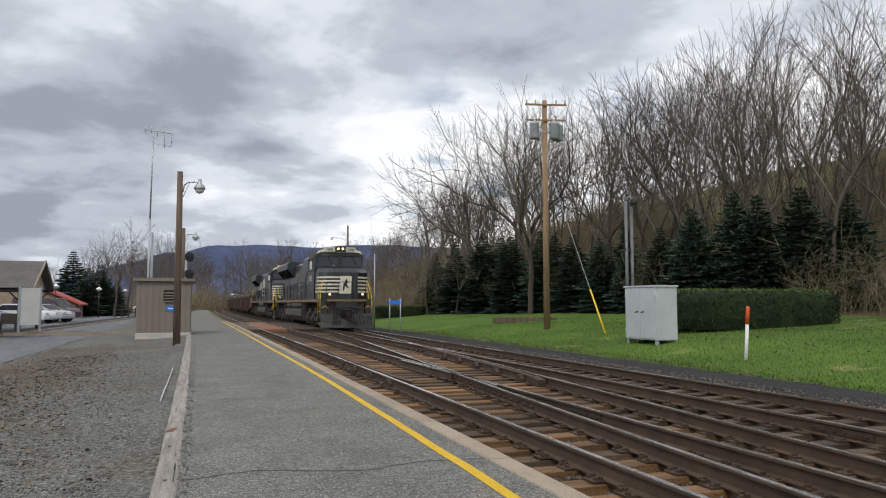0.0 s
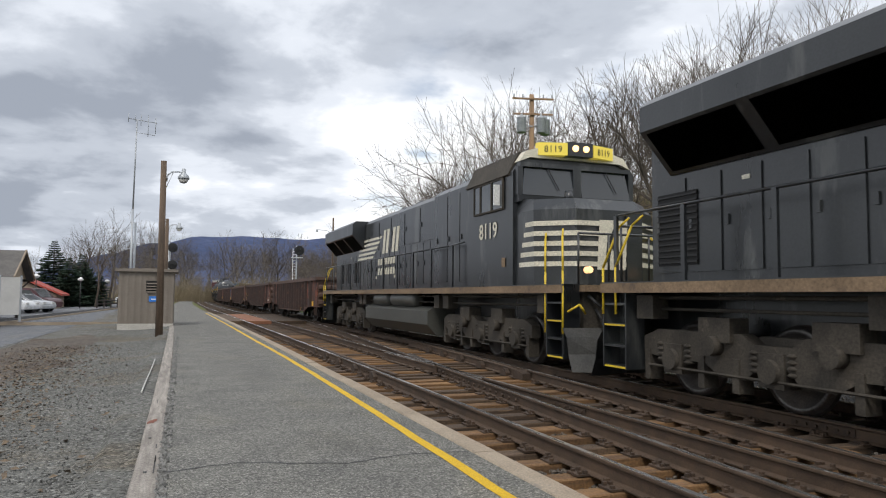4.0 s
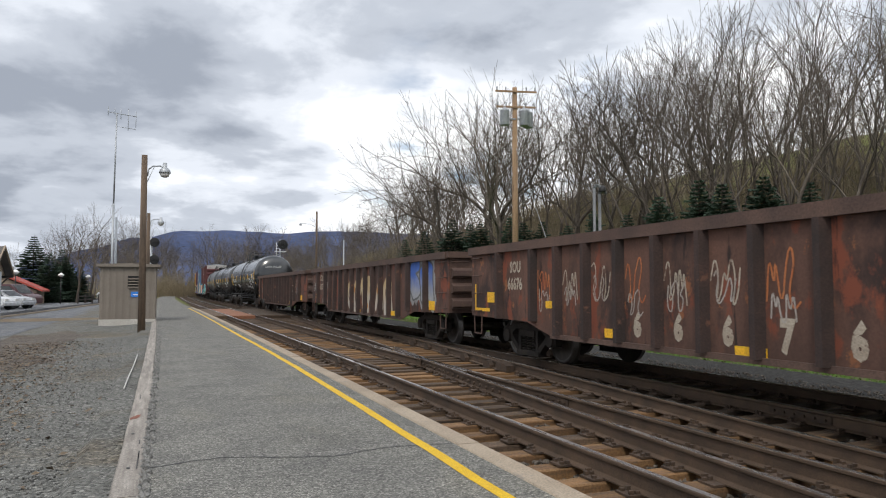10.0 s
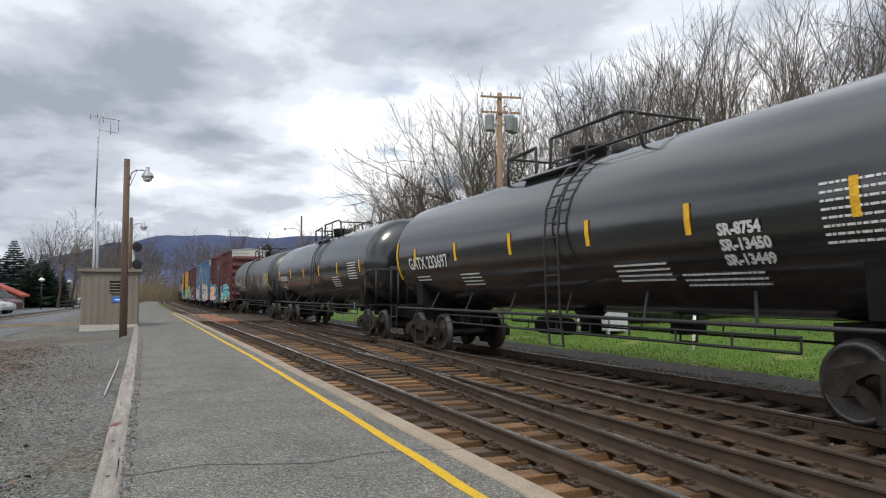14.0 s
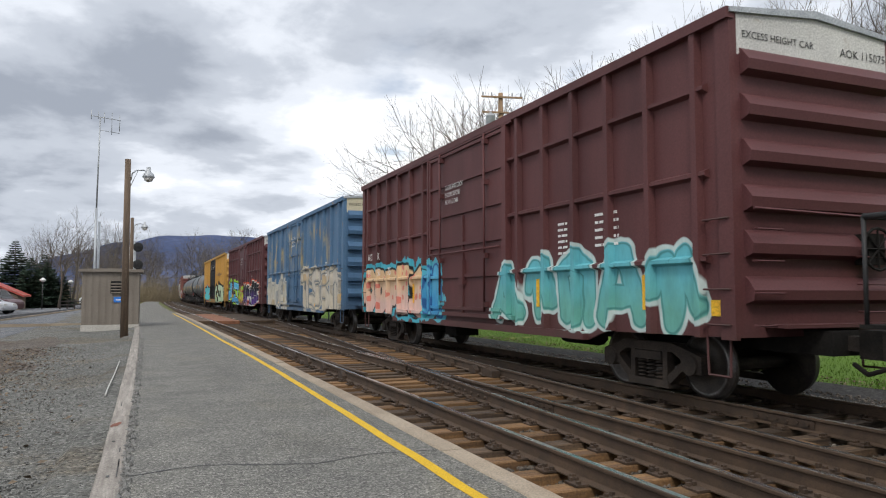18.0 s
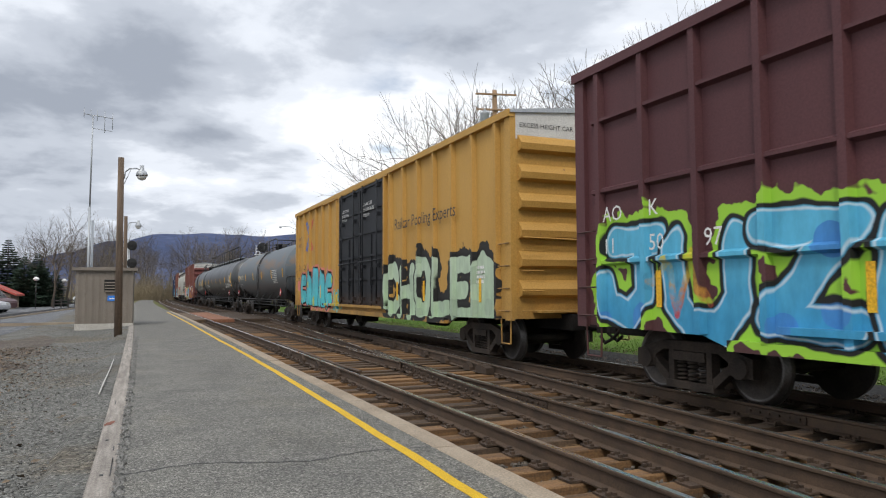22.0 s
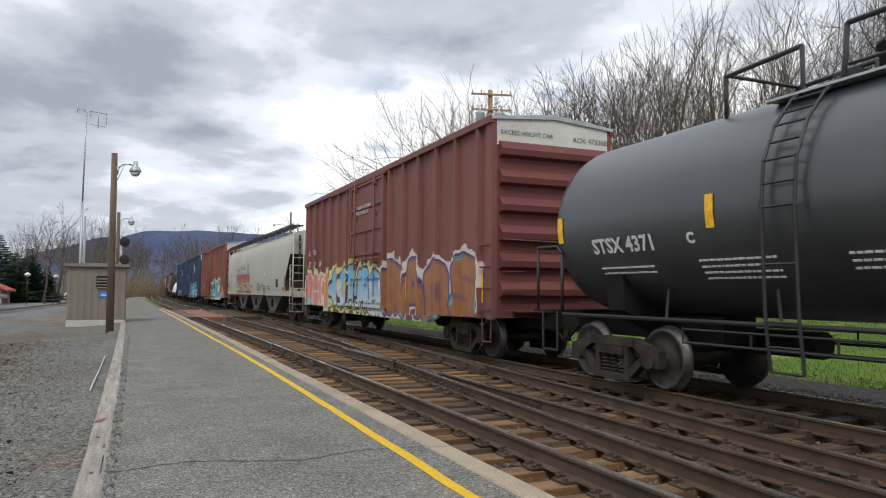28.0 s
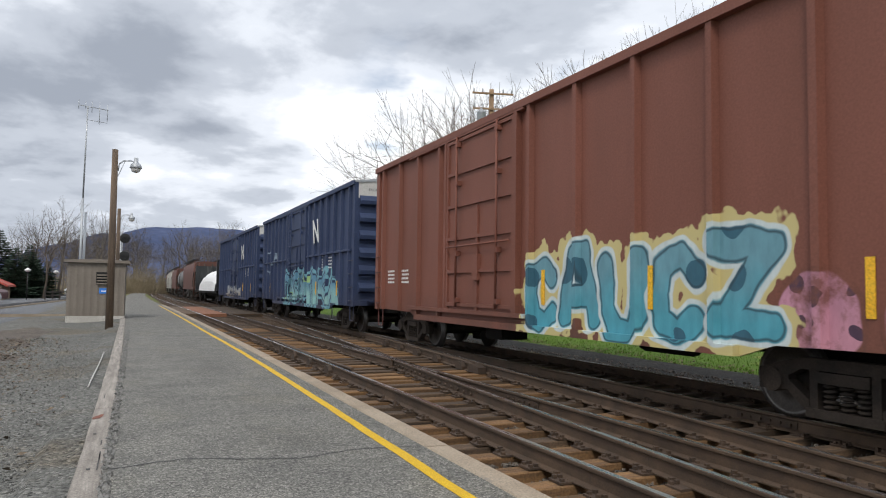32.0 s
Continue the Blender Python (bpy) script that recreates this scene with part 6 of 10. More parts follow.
P_BDOOR = painted("black_door_paint", (0.009, 0.0105, 0.0135), (0.017, 0.019, 0.023), (), rust=(0.3, 0.14, 0.06), rust_at=0.76, grime=(0.22, 0.11, 0.05), grime_top=1.45)

CLOSE = ("CLOSE AND LOCK", "DOORS BEFORE", "MOVING CAR")
EX = lambda num: [("EXCESS HEIGHT CAR", -1.25, 4.58, 0.13), (num, 0.45, 4.55, 0.16)]


def ladder_posts(L, door, step=1.0):
    out = []
    for a, c in ((-L + 0.62, door[0] - 0.5), (door[1] + 0.5, L - 0.62)):
        k = max(2, round((c - a) / step))
        out += [a + (c - a) * i / k for i in range(k + 1)]
    return out


D = (-2.05, 1.95)
CODES = [(-3.9, 2.6 - 0.1 * i, 0.28, 0.04) for i in range(6)] + [(-5.0, 2.65 - 0.12 * i, 0.6, 0.042) for i in range(5)]
REF = [(y, 1.45, 0.1, 0.5) for y in (-6.2, -3.2, 3.3, 6.4)]
boxcar(232.1, 248.0, "maroon high-cube boxcar with peach and teal graffiti", P_B1, P_B1E, M_cap, "", ladder_posts(7.95, D), (4.05, 2.95, 1.86), D, P_B1, [("AO", 7.18, 2.46, 0.32, {}), ("K", 6.2, 2.46, 0.32, {}), ("11", 7.18, 1.98, 0.32, {}), ("50", 6.2, 1.98, 0.32, {}), ("75", 5.22, 1.98, 0.32, {})], EX("AOK 115075"), CODES, REF + [(-7.7, 1.25, 0.42, 0.2)], (CLOSE, 0.9, 3.85))
boxcar(250.4, 266.95, "sun-faded blue high-cube boxcar with rust and pale graffiti", P_B2, P_B2E, M_capy, "", ladder_posts(8.27, (-1.2, 2.0), 1.25), (2.55,), (-1.2, 2.0), P_B2, [], [("EXCESS HEIGHT CAR", -1.25, 4.62, 0.13), ("NS 473420", 0.35, 4.5, 0.17)], CODES, [(-7.9, 1.35, 0.3, 0.28), (-3.7, 1.0, 0.4, 0.12), (2.4, 1.0, 0.3, 0.12), (5.0, 1.0, 0.3, 0.12)], (CLOSE, 1.1, 4.0))
boxcar(268.8, 285.4, "dark maroon high-cube boxcar with blue, green and purple graffiti", P_B3, P_B1E, M_cap, "", ladder_posts(8.3, D), (4.05, 2.95, 1.86), D, P_B3, [("AO", 7.53, 2.46, 0.32, {}), ("K", 6.48, 2.46, 0.32, {}), ("11", 7.53, 1.98, 0.32, {}), ("50", 6.48, 1.98, 0.32, {}), ("97", 5.43, 1.98, 0.32, {})], EX("AOK 115097"), CODES, REF, (CLOSE, 0.9, 3.85))
b4 = boxcar(287.6, 307.75, "golden yellow long boxcar with black double doors and graffiti", P_B4, P_B4E, M_cap, "", [y for y in ladder_posts(10.07, (-2.45, 2.45), 1.05)], (), (-2.45, 2.45), P_BDOOR, [("next", 9.3, 3.66, 0.32, {"mat": M_letter_b, "shear": 0.25}), ("load", 9.3, 3.36, 0.32, {"mat": M_letter_b, "shear": 0.25}), ("TB", 9.3, 2.36, 0.34, {"mat": M_letter_b, "shear": 0.2}), ("OX", 8.26, 2.36, 0.34, {"mat": M_letter_b, "shear": 0.2}), ("66", 9.3, 1.92, 0.34, {"mat": M_letter_b, "shear": 0.2}), ("28", 8.26, 1.92, 0.34, {"mat": M_letter_b, "shear": 0.2}), ("Railcar Pooling Experts", -3.45, 3.12, 0.44, {"mat": M_letter_b, "squeeze": 1.0})], [("EXCESS HEIGHT CAR", -1.25, 4.6, 0.13)], [(-8.3, 1.9 - 0.1 * i, 0.5, 0.06) for i in range(4)], [(y, 1.45, 0.1, 0.5) for y in (-8.6, -5.4, -3.4, 5.6)], (("CLOSE AND LOCK", "BOTH DOORS BEFORE", "MOVING CAR"), -0.4, 4.1), double=True)
boxcar(366.0, 382.4, "weathered brick-red boxcar with multicoloured graffiti", P_B5, P_B5E, M_cap, "", ladder_posts(8.2, (-1.55, 1.65), 1.05), (), (-1.55, 1.65), P_B5, [("A", 7.35, 2.75, 0.32, {}), ("OK", 6.65, 2.78, 0.32, {}), ("47", 7.4, 2.32, 0.32, {}), ("33", 6.6, 2.32, 0.32, {}), ("68", 5.7, 2.32, 0.32, {})], EX("AOK 473368"), [(6.9, 1.75, 0.5, 0.06), (5.6, 1.75, 0.5, 0.06)], [(y, 1.5, 0.1, 0.6) for y in (-7.65, -3.2, 2.6, 5.2)], (("CLOSE AND LOCK DOORS", "BEFORE MOVING CAR"), 0.95, 3.95))
boxcar(407.8, 424.5, "red oxide boxcar with blue and yellow graffiti", P_B6, P_B5E, M_cap, "", ladder_posts(8.35, (0.1, 3.2), 1.4), (), (0.1, 3.2), P_B6, [], [("EXCESS HEIGHT CAR", -1.0, 4.6, 0.12)], [(7.4, 1.9 - 0.1 * i, 0.5, 0.05) for i in range(4)] + [(6.4, 1.9 - 0.1 * i, 0.6, 0.05) for i in range(4)], [(y, 1.5, 0.1, 0.6) for y in (-6.8, -3.6, -0.8, 2.0)] + [(-7.7, 1.3, 0.6, 0.14)], None)
boxcar(426.7, 443.5, "navy blue boxcar with white emblem and pale graffiti", P_B7, P_B8, M_cap, "", ladder_posts(8.4, (-1.6, 1.6), 1.0), (2.7,), (-1.6, 1.6), P_B7, [("N", -3.0, 3.2, 1.25, {"shear": -0.25, "bold": 0.03})], [("EXCESS HEIGHT CAR", -1.0, 4.6, 0.12)], CODES, REF, None)
boxcar(445.5, 462.3, "navy blue boxcar with white emblem", P_B8, P_B8, M_cap, "", ladder_posts(8.4, (-1.6, 1.6), 1.0), (2.7,), (-1.6, 1.6), P_B8, [("N", -3.0, 3.2, 1.25, {"shear": -0.25, "bold": 0.03})], [], CODES, REF, None)

# crossed emblem and door notice on the yellow car, scrawls on the boxcars
M_bluepaint = surf("blue_emblem_paint", (0.05, 0.12, 0.42), (0.07, 0.16, 0.48), 3, 40, 0.6, 0.0)
M_redpaint = surf("red_emblem_paint", (0.5, 0.06, 0.05), (0.56, 0.08, 0.07), 3, 40, 0.6, 0.0)
for k in range(2):
    stroke(b4, -1.389, [(8.2 - 0.22 * k, 4.35), (7.65 - 0.22 * k, 3.78), (8.2 - 0.22 * k, 3.2)], 0.055, M_bluepaint)
    stroke(b4, -1.391, [(6.95 + 0.22 * k, 4.35), (7.5 + 0.22 * k, 3.78), (6.95 + 0.22 * k, 3.2)], 0.055, M_redpaint)
for i, tx in enumerate(("CLOSE THIS DOOR", "BEFORE CLOSING", "MAIN DOOR")):
    side_text(b4, tx, 2.05, 4.12 - 0.15 * i, 0.13, -1.491, squeeze=0.8)

# ---- tank cars ----
def tank_car(u0, u1, label, shell_mat, r=1.42, zc=2.5, long_walk=False, texts=(), etexts=(), bars=(), refl=(), placard=False, ladder_y=-0.75):
    L = (u1 - u0) / 2
    u = (u0 + u1) / 2
    car = thing("tank_car", label, "tank car", group="tank cars of the train")
    bm = bmesh.new()
    T = L - 0.25
    prof = [(-T, 0.02)]
    for k in range(1, 8):
        a = k * math.pi / 14
        prof.append((-T + 0.62 * (1 - math.cos(a)), r * math.sin(a) ** 0.75))
    prof += [(-T + 0.64, r), (-T + 0.8, r), (-T + 0.84, r)]
    prof += [(T - 0.84, r), (T - 0.8, r), (T - 0.64, r)]
    for k in range(7, 0, -1):
        a = k * math.pi / 14
        prof.append((T - 0.62 * (1 - math.cos(a)), r * math.sin(a) ** 0.75))
    prof.append((T, 0.02))
    lathe(bm, prof, "y", (0, 0, zc), 48)
    part("tank_shell", bm, shell_mat, car)
    # saddles, stub sills and running boards
    for s in (-1, 1):
        bm = bmesh.new()
        y = s * (L - 2.0)
        prism(bm, [(-0.25, 0.72), (-1.15, 1.15), (-1.2, 1.9), (-0.85, 1.45), (0, 1.12), (0.85, 1.45), (1.2, 1.9), (1.15, 1.15), (0.25, 0.72)], "y", y - 0.2, y + 0.2)
        box(bm, -0.3, 0.3, min(y - s * 1.3, s * (L + 0.25)), max(y - s * 1.3, s * (L + 0.25)), 0.7, 1.08)
        box(bm, -1.35, 1.35, min(s * (L - 0.5), s * (L + 0.1)), max(s * (L - 0.5), s * (L + 0.1)), 1.08, 1.12)
        part("saddle", bm, M_under, car)
        bm = bmesh.new()
        e = s * (L + 0.05)
        pipe(bm, [(-1.38, e - s * 0.9, 1.1), (-1.38, e - s * 0.9, 2.05), (-1.36, e - s * 0.75, 2.18), (-1.3, e, 2.2), (1.3, e, 2.2), (1.36, e - s * 0.75, 2.18), (1.38, e - s * 0.9, 2.05), (1.38, e - s * 0.9, 1.1)], 0.03, 6)
        for x in (-1.3, -0.8, 0.8, 1.3):
            pipe(bm, [(x, e, 1.1), (x, e, 2.2)], 0.025, 6)
        for x in (-1.38, 1.38):
            pipe(bm, [(x, e - s * 0.3, 1.1), (x, e - s * 0.3, 0.45), (x, e - s * 0.75, 0.45), (x, e - s * 0.75, 1.1)], 0.022, 5)
        part("end_railing", bm, M_black, car)
    for x in (-1.4, 1.4):
        bm = bmesh.new()
        pipe(bm, [(x, -L + 0.9, 1.06), (x, L - 0.9, 1.06)], 0.03, 6)
        rl = part("side_rail", bm, M_black, car)
        for y in span(-L + 3.4, L - 3.4, 2.2):
            bm = bmesh.new()
            pipe(bm, [(x, y, 1.06), (x * 0.75, y + 0.35, 1.45)], 0.022, 5)
            part("rail_bracket", bm, M_black, rl)
    for x in (-0.95, 0.95):
        bm = bmesh.new()
        pipe(bm, [(x, -L + 3.2, 0.74), (x, L - 3.2, 0.74)], 0.022, 5)
        for y in span(-L + 3.2, L - 3.2, 1.1):
            pipe(bm, [(x, y, 0.74), (x, y, 0.94)], 0.016, 5)
        pipe(bm, [(x, -L + 3.2, 0.92), (x, L - 3.2, 0.92)], 0.018, 5)
        part("brake_rod", bm, M_black, car)
    bm = bmesh.new()
    lathe(bm, [(0.72, 0.12), (0.72, 0.2), (0.95, 0.2), (1.12, 0.34)], "z", (0, 0.3, 0), 14)
    tube(bm, (0.6, 2.0, 0.72), (0.6, 3.2, 0.72), 0.19, seg=10)
    box(bm, 0.3, 0.8, -1.9, -1.6, 0.75, 0.95)
    pipe(bm, [(-0.5, -2.0, 0.7), (-0.5, 2.0, 0.7)], 0.03, 6)
    part("outlet_and_brake_gear", bm, M_under, car)
    # manway, platform and its railings
    bm = bmesh.new()
    zt = zc + r
    lathe(bm, [(zt - 0.08, 0.34), (zt + 0.28, 0.34), (zt + 0.28, 0.37), (zt + 0.34, 0.37), (zt + 0.34, 0.05)], "z", (0, 0.3, 0), 18)
    part("manway", bm, M_black, car)
    bm = bmesh.new()
    lathe(bm, [(zt - 0.05, 0.16), (zt + 0.2, 0.16), (zt + 0.26, 0.1)], "z", (0, -0.7, 0), 12)
    part("safety_valve", bm, M_black, car)
    bm = bmesh.new()
    box(bm, -0.14, 0.14, 0.85, 1.2, zt - 0.05, zt + 0.16)
    part("valve_box", bm, M_black, car)
    if long_walk:
        bm = bmesh.new()
        box(bm, -0.75, -0.35, -L + 1.2, L - 1.2, zt - 0.02, zt + 0.03)
        part("roof_walk", bm, M_galv, car)
        bm = bmesh.new()
        pts = [(-0.8, -L + 1.15, zt - 0.25), (-0.8, -L + 1.2, zt + 0.72), (-0.8, -L + 1.5, zt + 0.85), (-0.8, L - 1.5, zt + 0.85), (-0.8, L - 1.2, zt + 0.72), (-0.8, L - 1.15, zt - 0.25)]
        pipe(bm, pts, 0.03, 6)
        for y in span(-L + 2.4, L - 2.4, 1.75):
            pipe(bm, [(-0.8, y, zt - 0.2), (-0.8, y, zt + 0.85)], 0.024, 5)
        part("roof_railing", bm, M_black, car)
        bm = bmesh.new()
        for k in range(9):
            pipe(bm, [(0.1, -L + 0.12, 1.35 + k * 0.32), (0.6, -L + 0.12, 1.35 + k * 0.32)], 0.018, 5)
        for x in (0.1, 0.6):
            pipe(bm, [(x, -L + 0.1, 1.1), (x, -L + 0.1, 4.0)], 0.024, 5)
        part("end_ladder", bm, M_black, car)
    else:
        bm = bmesh.new()
        for s in (-1, 1):
            box(bm, s * 0.72 - 0.2, s * 0.72 + 0.2, -0.6, 1.5, zt - 0.2, zt - 0.17)
        part("roof_platform", bm, M_galv, car)
        bm = bmesh.new()
        for x in (-0.66, 0.66):
            pipe(bm, [(x, -2.2, zt - 0.2), (x, -2.0, zt + 0.42), (x, -1.7, zt + 0.52), (x, 0.6, zt + 0.52), (x, 0.7, zt - 0.4)], 0.032, 6)
            pipe(bm, [(x, 1.2, zt - 0.4), (x, 1.2, zt + 0.45), (x, 2.4, zt + 0.4), (x, 2.4, zt - 0.2)], 0.032, 6)
            pipe(bm, [(x, -0.6, zt - 0.4), (x, -0.6, zt + 0.52)], 0.026, 6)
            pipe(bm, [(x, -2.0, zt + 0.05), (x, 0.6, zt + 0.05)], 0.02, 6)
        for y in (-2.0, 2.4):
            pipe(bm, [(-0.66, y, zt + 0.42), (0.66, y, zt + 0.42)], 0.026, 6)
        part("platform_railing", bm, M_black, car)
        for x in (-1.5, 1.5):
            bm = bmesh.new()
            s = -1 if x < 0 else 1
            arc = [(s * (r + 0.1) * math.cos(radians(a)), zc + (r + 0.1) * math.sin(radians(a))) for a in (-45, -25, -5, 15, 32, 48, 60)]
            arc = [(s * 1.42, 0.55), (s * 1.48, 1.1)] + arc[2:]
            for y in (ladder_y - 0.22, ladder_y + 0.22):
                pipe(bm, [(a, y, z) for a, z in arc], 0.022, 5)
            for (a, z), (a2, z2) in zip(arc[:-1], arc[1:]):
                for f in (0.0, 0.5):
                    pipe(bm, [(a + (a2 - a) * f, ladder_y - 0.22, z + (z2 - z) * f), (a + (a2 - a) * f, ladder_y + 0.22, z + (z2 - z) * f)], 0.015, 5)
            part("side_ladder", bm, M_black, car)
    couplers(car, L + 0.25)
    trucks(car, (-L + 1.75, L - 1.75), u, "rust")
    # markings follow the curve of the shell: each is set on its tangent plane
    def shell(me, name, y, a, label="", kind=""):
        a = radians(a)
        nrm = Vector((-math.cos(a), 0, math.sin(a)))
        pos = Vector((0, y, zc)) + nrm * (r + 0.012)
        up = Vector((math.sin(a), 0, math.cos(a)))
        right = Vector((0, -1, 0))
        ob = link_part(name, me, car, Matrix(((right.x, up.x, nrm.x, pos.x), (right.y, up.y, nrm.y, pos.y), (right.z, up.z, nrm.z, pos.z), (0, 0, 0, 1))), label)
        if kind:
            tagged(ob, kind=kind)
    for tx, y, a, size, mt in texts:
        shell(lettering(tx, size, mt, bold=0.01), "lettering", y, a)
    for y, a, w, h, mt in refl:
        bm = bmesh.new()
        k = max(1, int(h / 0.22))
        for i in range(k):
            box(bm, -w / 2, w / 2, -0.105, 0.105, -0.006, 0.006)
            shell(mesh_of("reflector", bm, mt), "reflector", y, a + (i - (k - 1) / 2) * 8.3)
            bm = bmesh.new()
        bm.free()
    for y, a, w, rows in bars:
        for i in range(rows):
            bm = bmesh.new()
            p = 0.0
            while p < w:
                q = min(rnd(0.03, 0.11), w - p)
                box(bm, p, p + q, -0.013, 0.013, -0.004, 0.004)
                p += q + 0.022
            shell(mesh_of("small_print", bm, M_letter), "small_print", y, a - i * 3.6, kind="stuff")
    for tx, x, z, size in etexts:
        end_text(car, tx, x, z, size, -T - 0.03, M_letter)
    if placard:
        for y in (-L + 1.75, L - 1.75):
            bm = bmesh.new()
            prism(bm, [(y - 0.2, 1.42), (y, 1.62), (y + 0.2, 1.42), (y, 1.22)], "x", -1.5, -1.48)
            prism(bm, [(y - 0.1, 1.42), (y, 1.52), (y + 0.1, 1.42), (y, 1.32)], "x", -1.505, -1.5, 1)
            part("placard", bm, [surf_red, M_white], car, "red diamond hazard placard")
    put_car(car, u)
    return car


surf_red = surf("placard_red", (0.55, 0.05, 0.05), (0.6, 0.07, 0.06), 3, 40, 0.6, 0.0)
K_black = surf("glossy_black_tank", (0.007, 0.0078, 0.0088), (0.014, 0.0155, 0.0172), 0.6, 20, 0.18, 0.0, stretch=(1, 1, 0.4), wear=(0.03, 0.03, 0.03), wear_at=0.66, fine_amt=0.05, spec=1.0)
K_black2 = surf("dull_black_tank", (0.014, 0.0155, 0.017), (0.027, 0.03, 0.032), 0.6, 20, 0.38, 0.0, stretch=(1, 1, 0.4), wear=(0.06, 0.06, 0.057), wear_at=0.64, fine_amt=0.05, spec=0.9)
K_grey = surf("slate_tank_paint", (0.048, 0.064, 0.075), (0.08, 0.1, 0.113), 0.5, 20, 0.5, 0.0, stretch=(1, 0.3, 1.3), wear=(0.15, 0.095, 0.058), wear_at=0.57, wear_scale=0.5, fine_amt=0.05, spec=0.8)
K_dark = surf("dark_grey_tank_paint", (0.021, 0.025, 0.028), (0.036, 0.042, 0.046), 0.6, 20, 0.36, 0.0, stretch=(1, 1, 0.4), fine_amt=0.05, spec=0.9)
K_light = surf("weathered_grey_tank", (0.12, 0.12, 0.12), (0.19, 0.19, 0.185), 0.6, 20, 0.6, 0.05, stretch=(1, 1, 0.4), wear=(0.08, 0.075, 0.07), wear_at=0.58, fine_amt=0.05)
Yl = M_reflect


def yrefl(L, n_, a=-5, h=0.45, w=0.1):
    return [(-L + 1.4 + (2 * L - 2.8) * i / (n_ - 1), a, w, h, Yl) for i in range(n_)]


tank_car(177.0, 194.0, "glossy black tank car with white lettering and yellow reflectors", K_black, 1.42, 2.52, False, [("GATX 233697", 6.7, -18, 0.44, M_letter), ("SR-8754", -4.5, -15, 0.2, M_letter), ("SR-13450", -4.5, -23, 0.2, M_letter), ("SR-13449", -4.5, -31, 0.2, M_letter)], [("GATX 233697", -0.75, 3.0, 0.2)], [(6.4, -27, 0.9, 2), (3.6, -27, 1.0, 4), (-2.2, -28, 1.2, 4), (-3.6, -36, 1.4, 3), (-6.0, 2, 1.2, 8)], [(y, -5, 0.1, 0.45, Yl) for y in (6.2, 3.6, 0.95, -1.7, -4.0, -6.4)] + [(-7.6, -8, 0.1, 1.1, Yl), (7.6, -8, 0.1, 1.1, Yl)])
tank_car(195.5, 212.95, "shiny black tank car with white lettering", K_black, 1.42, 2.5, False, [("GATX 233705", 7.0, -16, 0.3, M_letter)], [], [(6.9, -27, 0.9, 3), (-3.4, -18, 1.0, 5), (-5.8, 0, 1.0, 7)], yrefl(8.7, 6))
k3 = tank_car(214.4, 230.5, "dull black tank car with white graffiti tags", K_black2, 1.44, 2.5, False, [("SHPX 207885", 6.2, -18, 0.32, M_letter)], [("SHPX 207885", -0.6, 2.95, 0.2)], [(6.0, -30, 1.1, 2), (1.2, -26, 1.0, 2), (-5.7, 5, 1.2, 9)], yrefl(8.0, 6) + [(-7.3, -14, 0.12, 1.1, Yl)], ladder_y=0.45)
for yy, sd in ((4.3, 1), (2.8, 2), (-3.2, 5), (-4.7, 8)):
    scrawl(k3, 0, yy, 1.55, 1.1, 0.6, sd, loops=4, r=0.019, shell=(1.44, 2.5))
    scrawl(k3, 0, yy - 0.15, 1.75, 0.75, 0.5, sd + 20, loops=2, r=0.017, shell=(1.44, 2.5))
    scrawl(k3, 0, yy - 0.3, 2.28, 0.22, 0.16, sd + 40, loops=1, r=0.017, shell=(1.44, 2.5))
tank_car(309.3, 327.65, "slate grey tank car with rusty streaks on the shell", K_grey, 1.46, 2.52, False, [("ADMX 30197", 7.6, -9, 0.36, M_cream)], [("ADMX 30197", -0.7, 3.0, 0.2)], [(7.6, -22, 1.0, 2), (-4.8, 2, 1.3, 8)], yrefl(9.1, 6), placard=True)
tank_car(329.2, 350.75, "long black pressure tank car with railed roof walk", K_black2, 1.5, 2.52, True, [("CTCX 780044", 7.6, -22, 0.3, M_letter), ("NON-ODORIZED", -6.6, -20, 0.2, M_letter), ("LIQUEFIED PETROLEUM GAS", -5.9, -27, 0.2, M_letter)], [("CTCX 780044", -0.7, 3.0, 0.2)], [(7.4, -30, 1.0, 2), (-8.2, 8, 1.2, 9), (-3.4, -30, 1.0, 2)], yrefl(10.7, 7, -4) + [(-9.6, -4, 0.14, 1.1, Yl)], placard=True)
tank_car(352.1, 364.45, "dark grey short tank car with white lettering", K_dark, 1.42, 2.5, False, [("STSX 4371", 4.45, -20, 0.32, M_letter), ("C", 2.4, -18, 0.2, M_letter)], [], [(4.4, -30, 1.2, 2), (2.3, -28, 1.2, 4), (0.2, -28, 1.0, 3), (-1.4, -27, 1.0, 4), (-2.5, 4, 1.2, 9)], [(y, -3, 0.13, 0.5, Yl) for y in (5.3, 1.95, -1.2, -4.0)] + [(-4.9, -5, 0.14, 1.1, Yl)], ladder_y=0.85)


# ---- covered hoppers ----
M_faint = surf('faded_grey_print', (0.16, 0.155, 0.14), (0.24, 0.235, 0.21), 4, 50, 0.7, 0.0)
M_bay = surf('grimy_bay_steel', (0.05, 0.047, 0.041), (0.1, 0.094, 0.082), 1.0, 30, 0.7, 0.15, wear=(0.03, 0.045, 0.04), wear_at=0.56, stretch=(1, 1, 0.4))

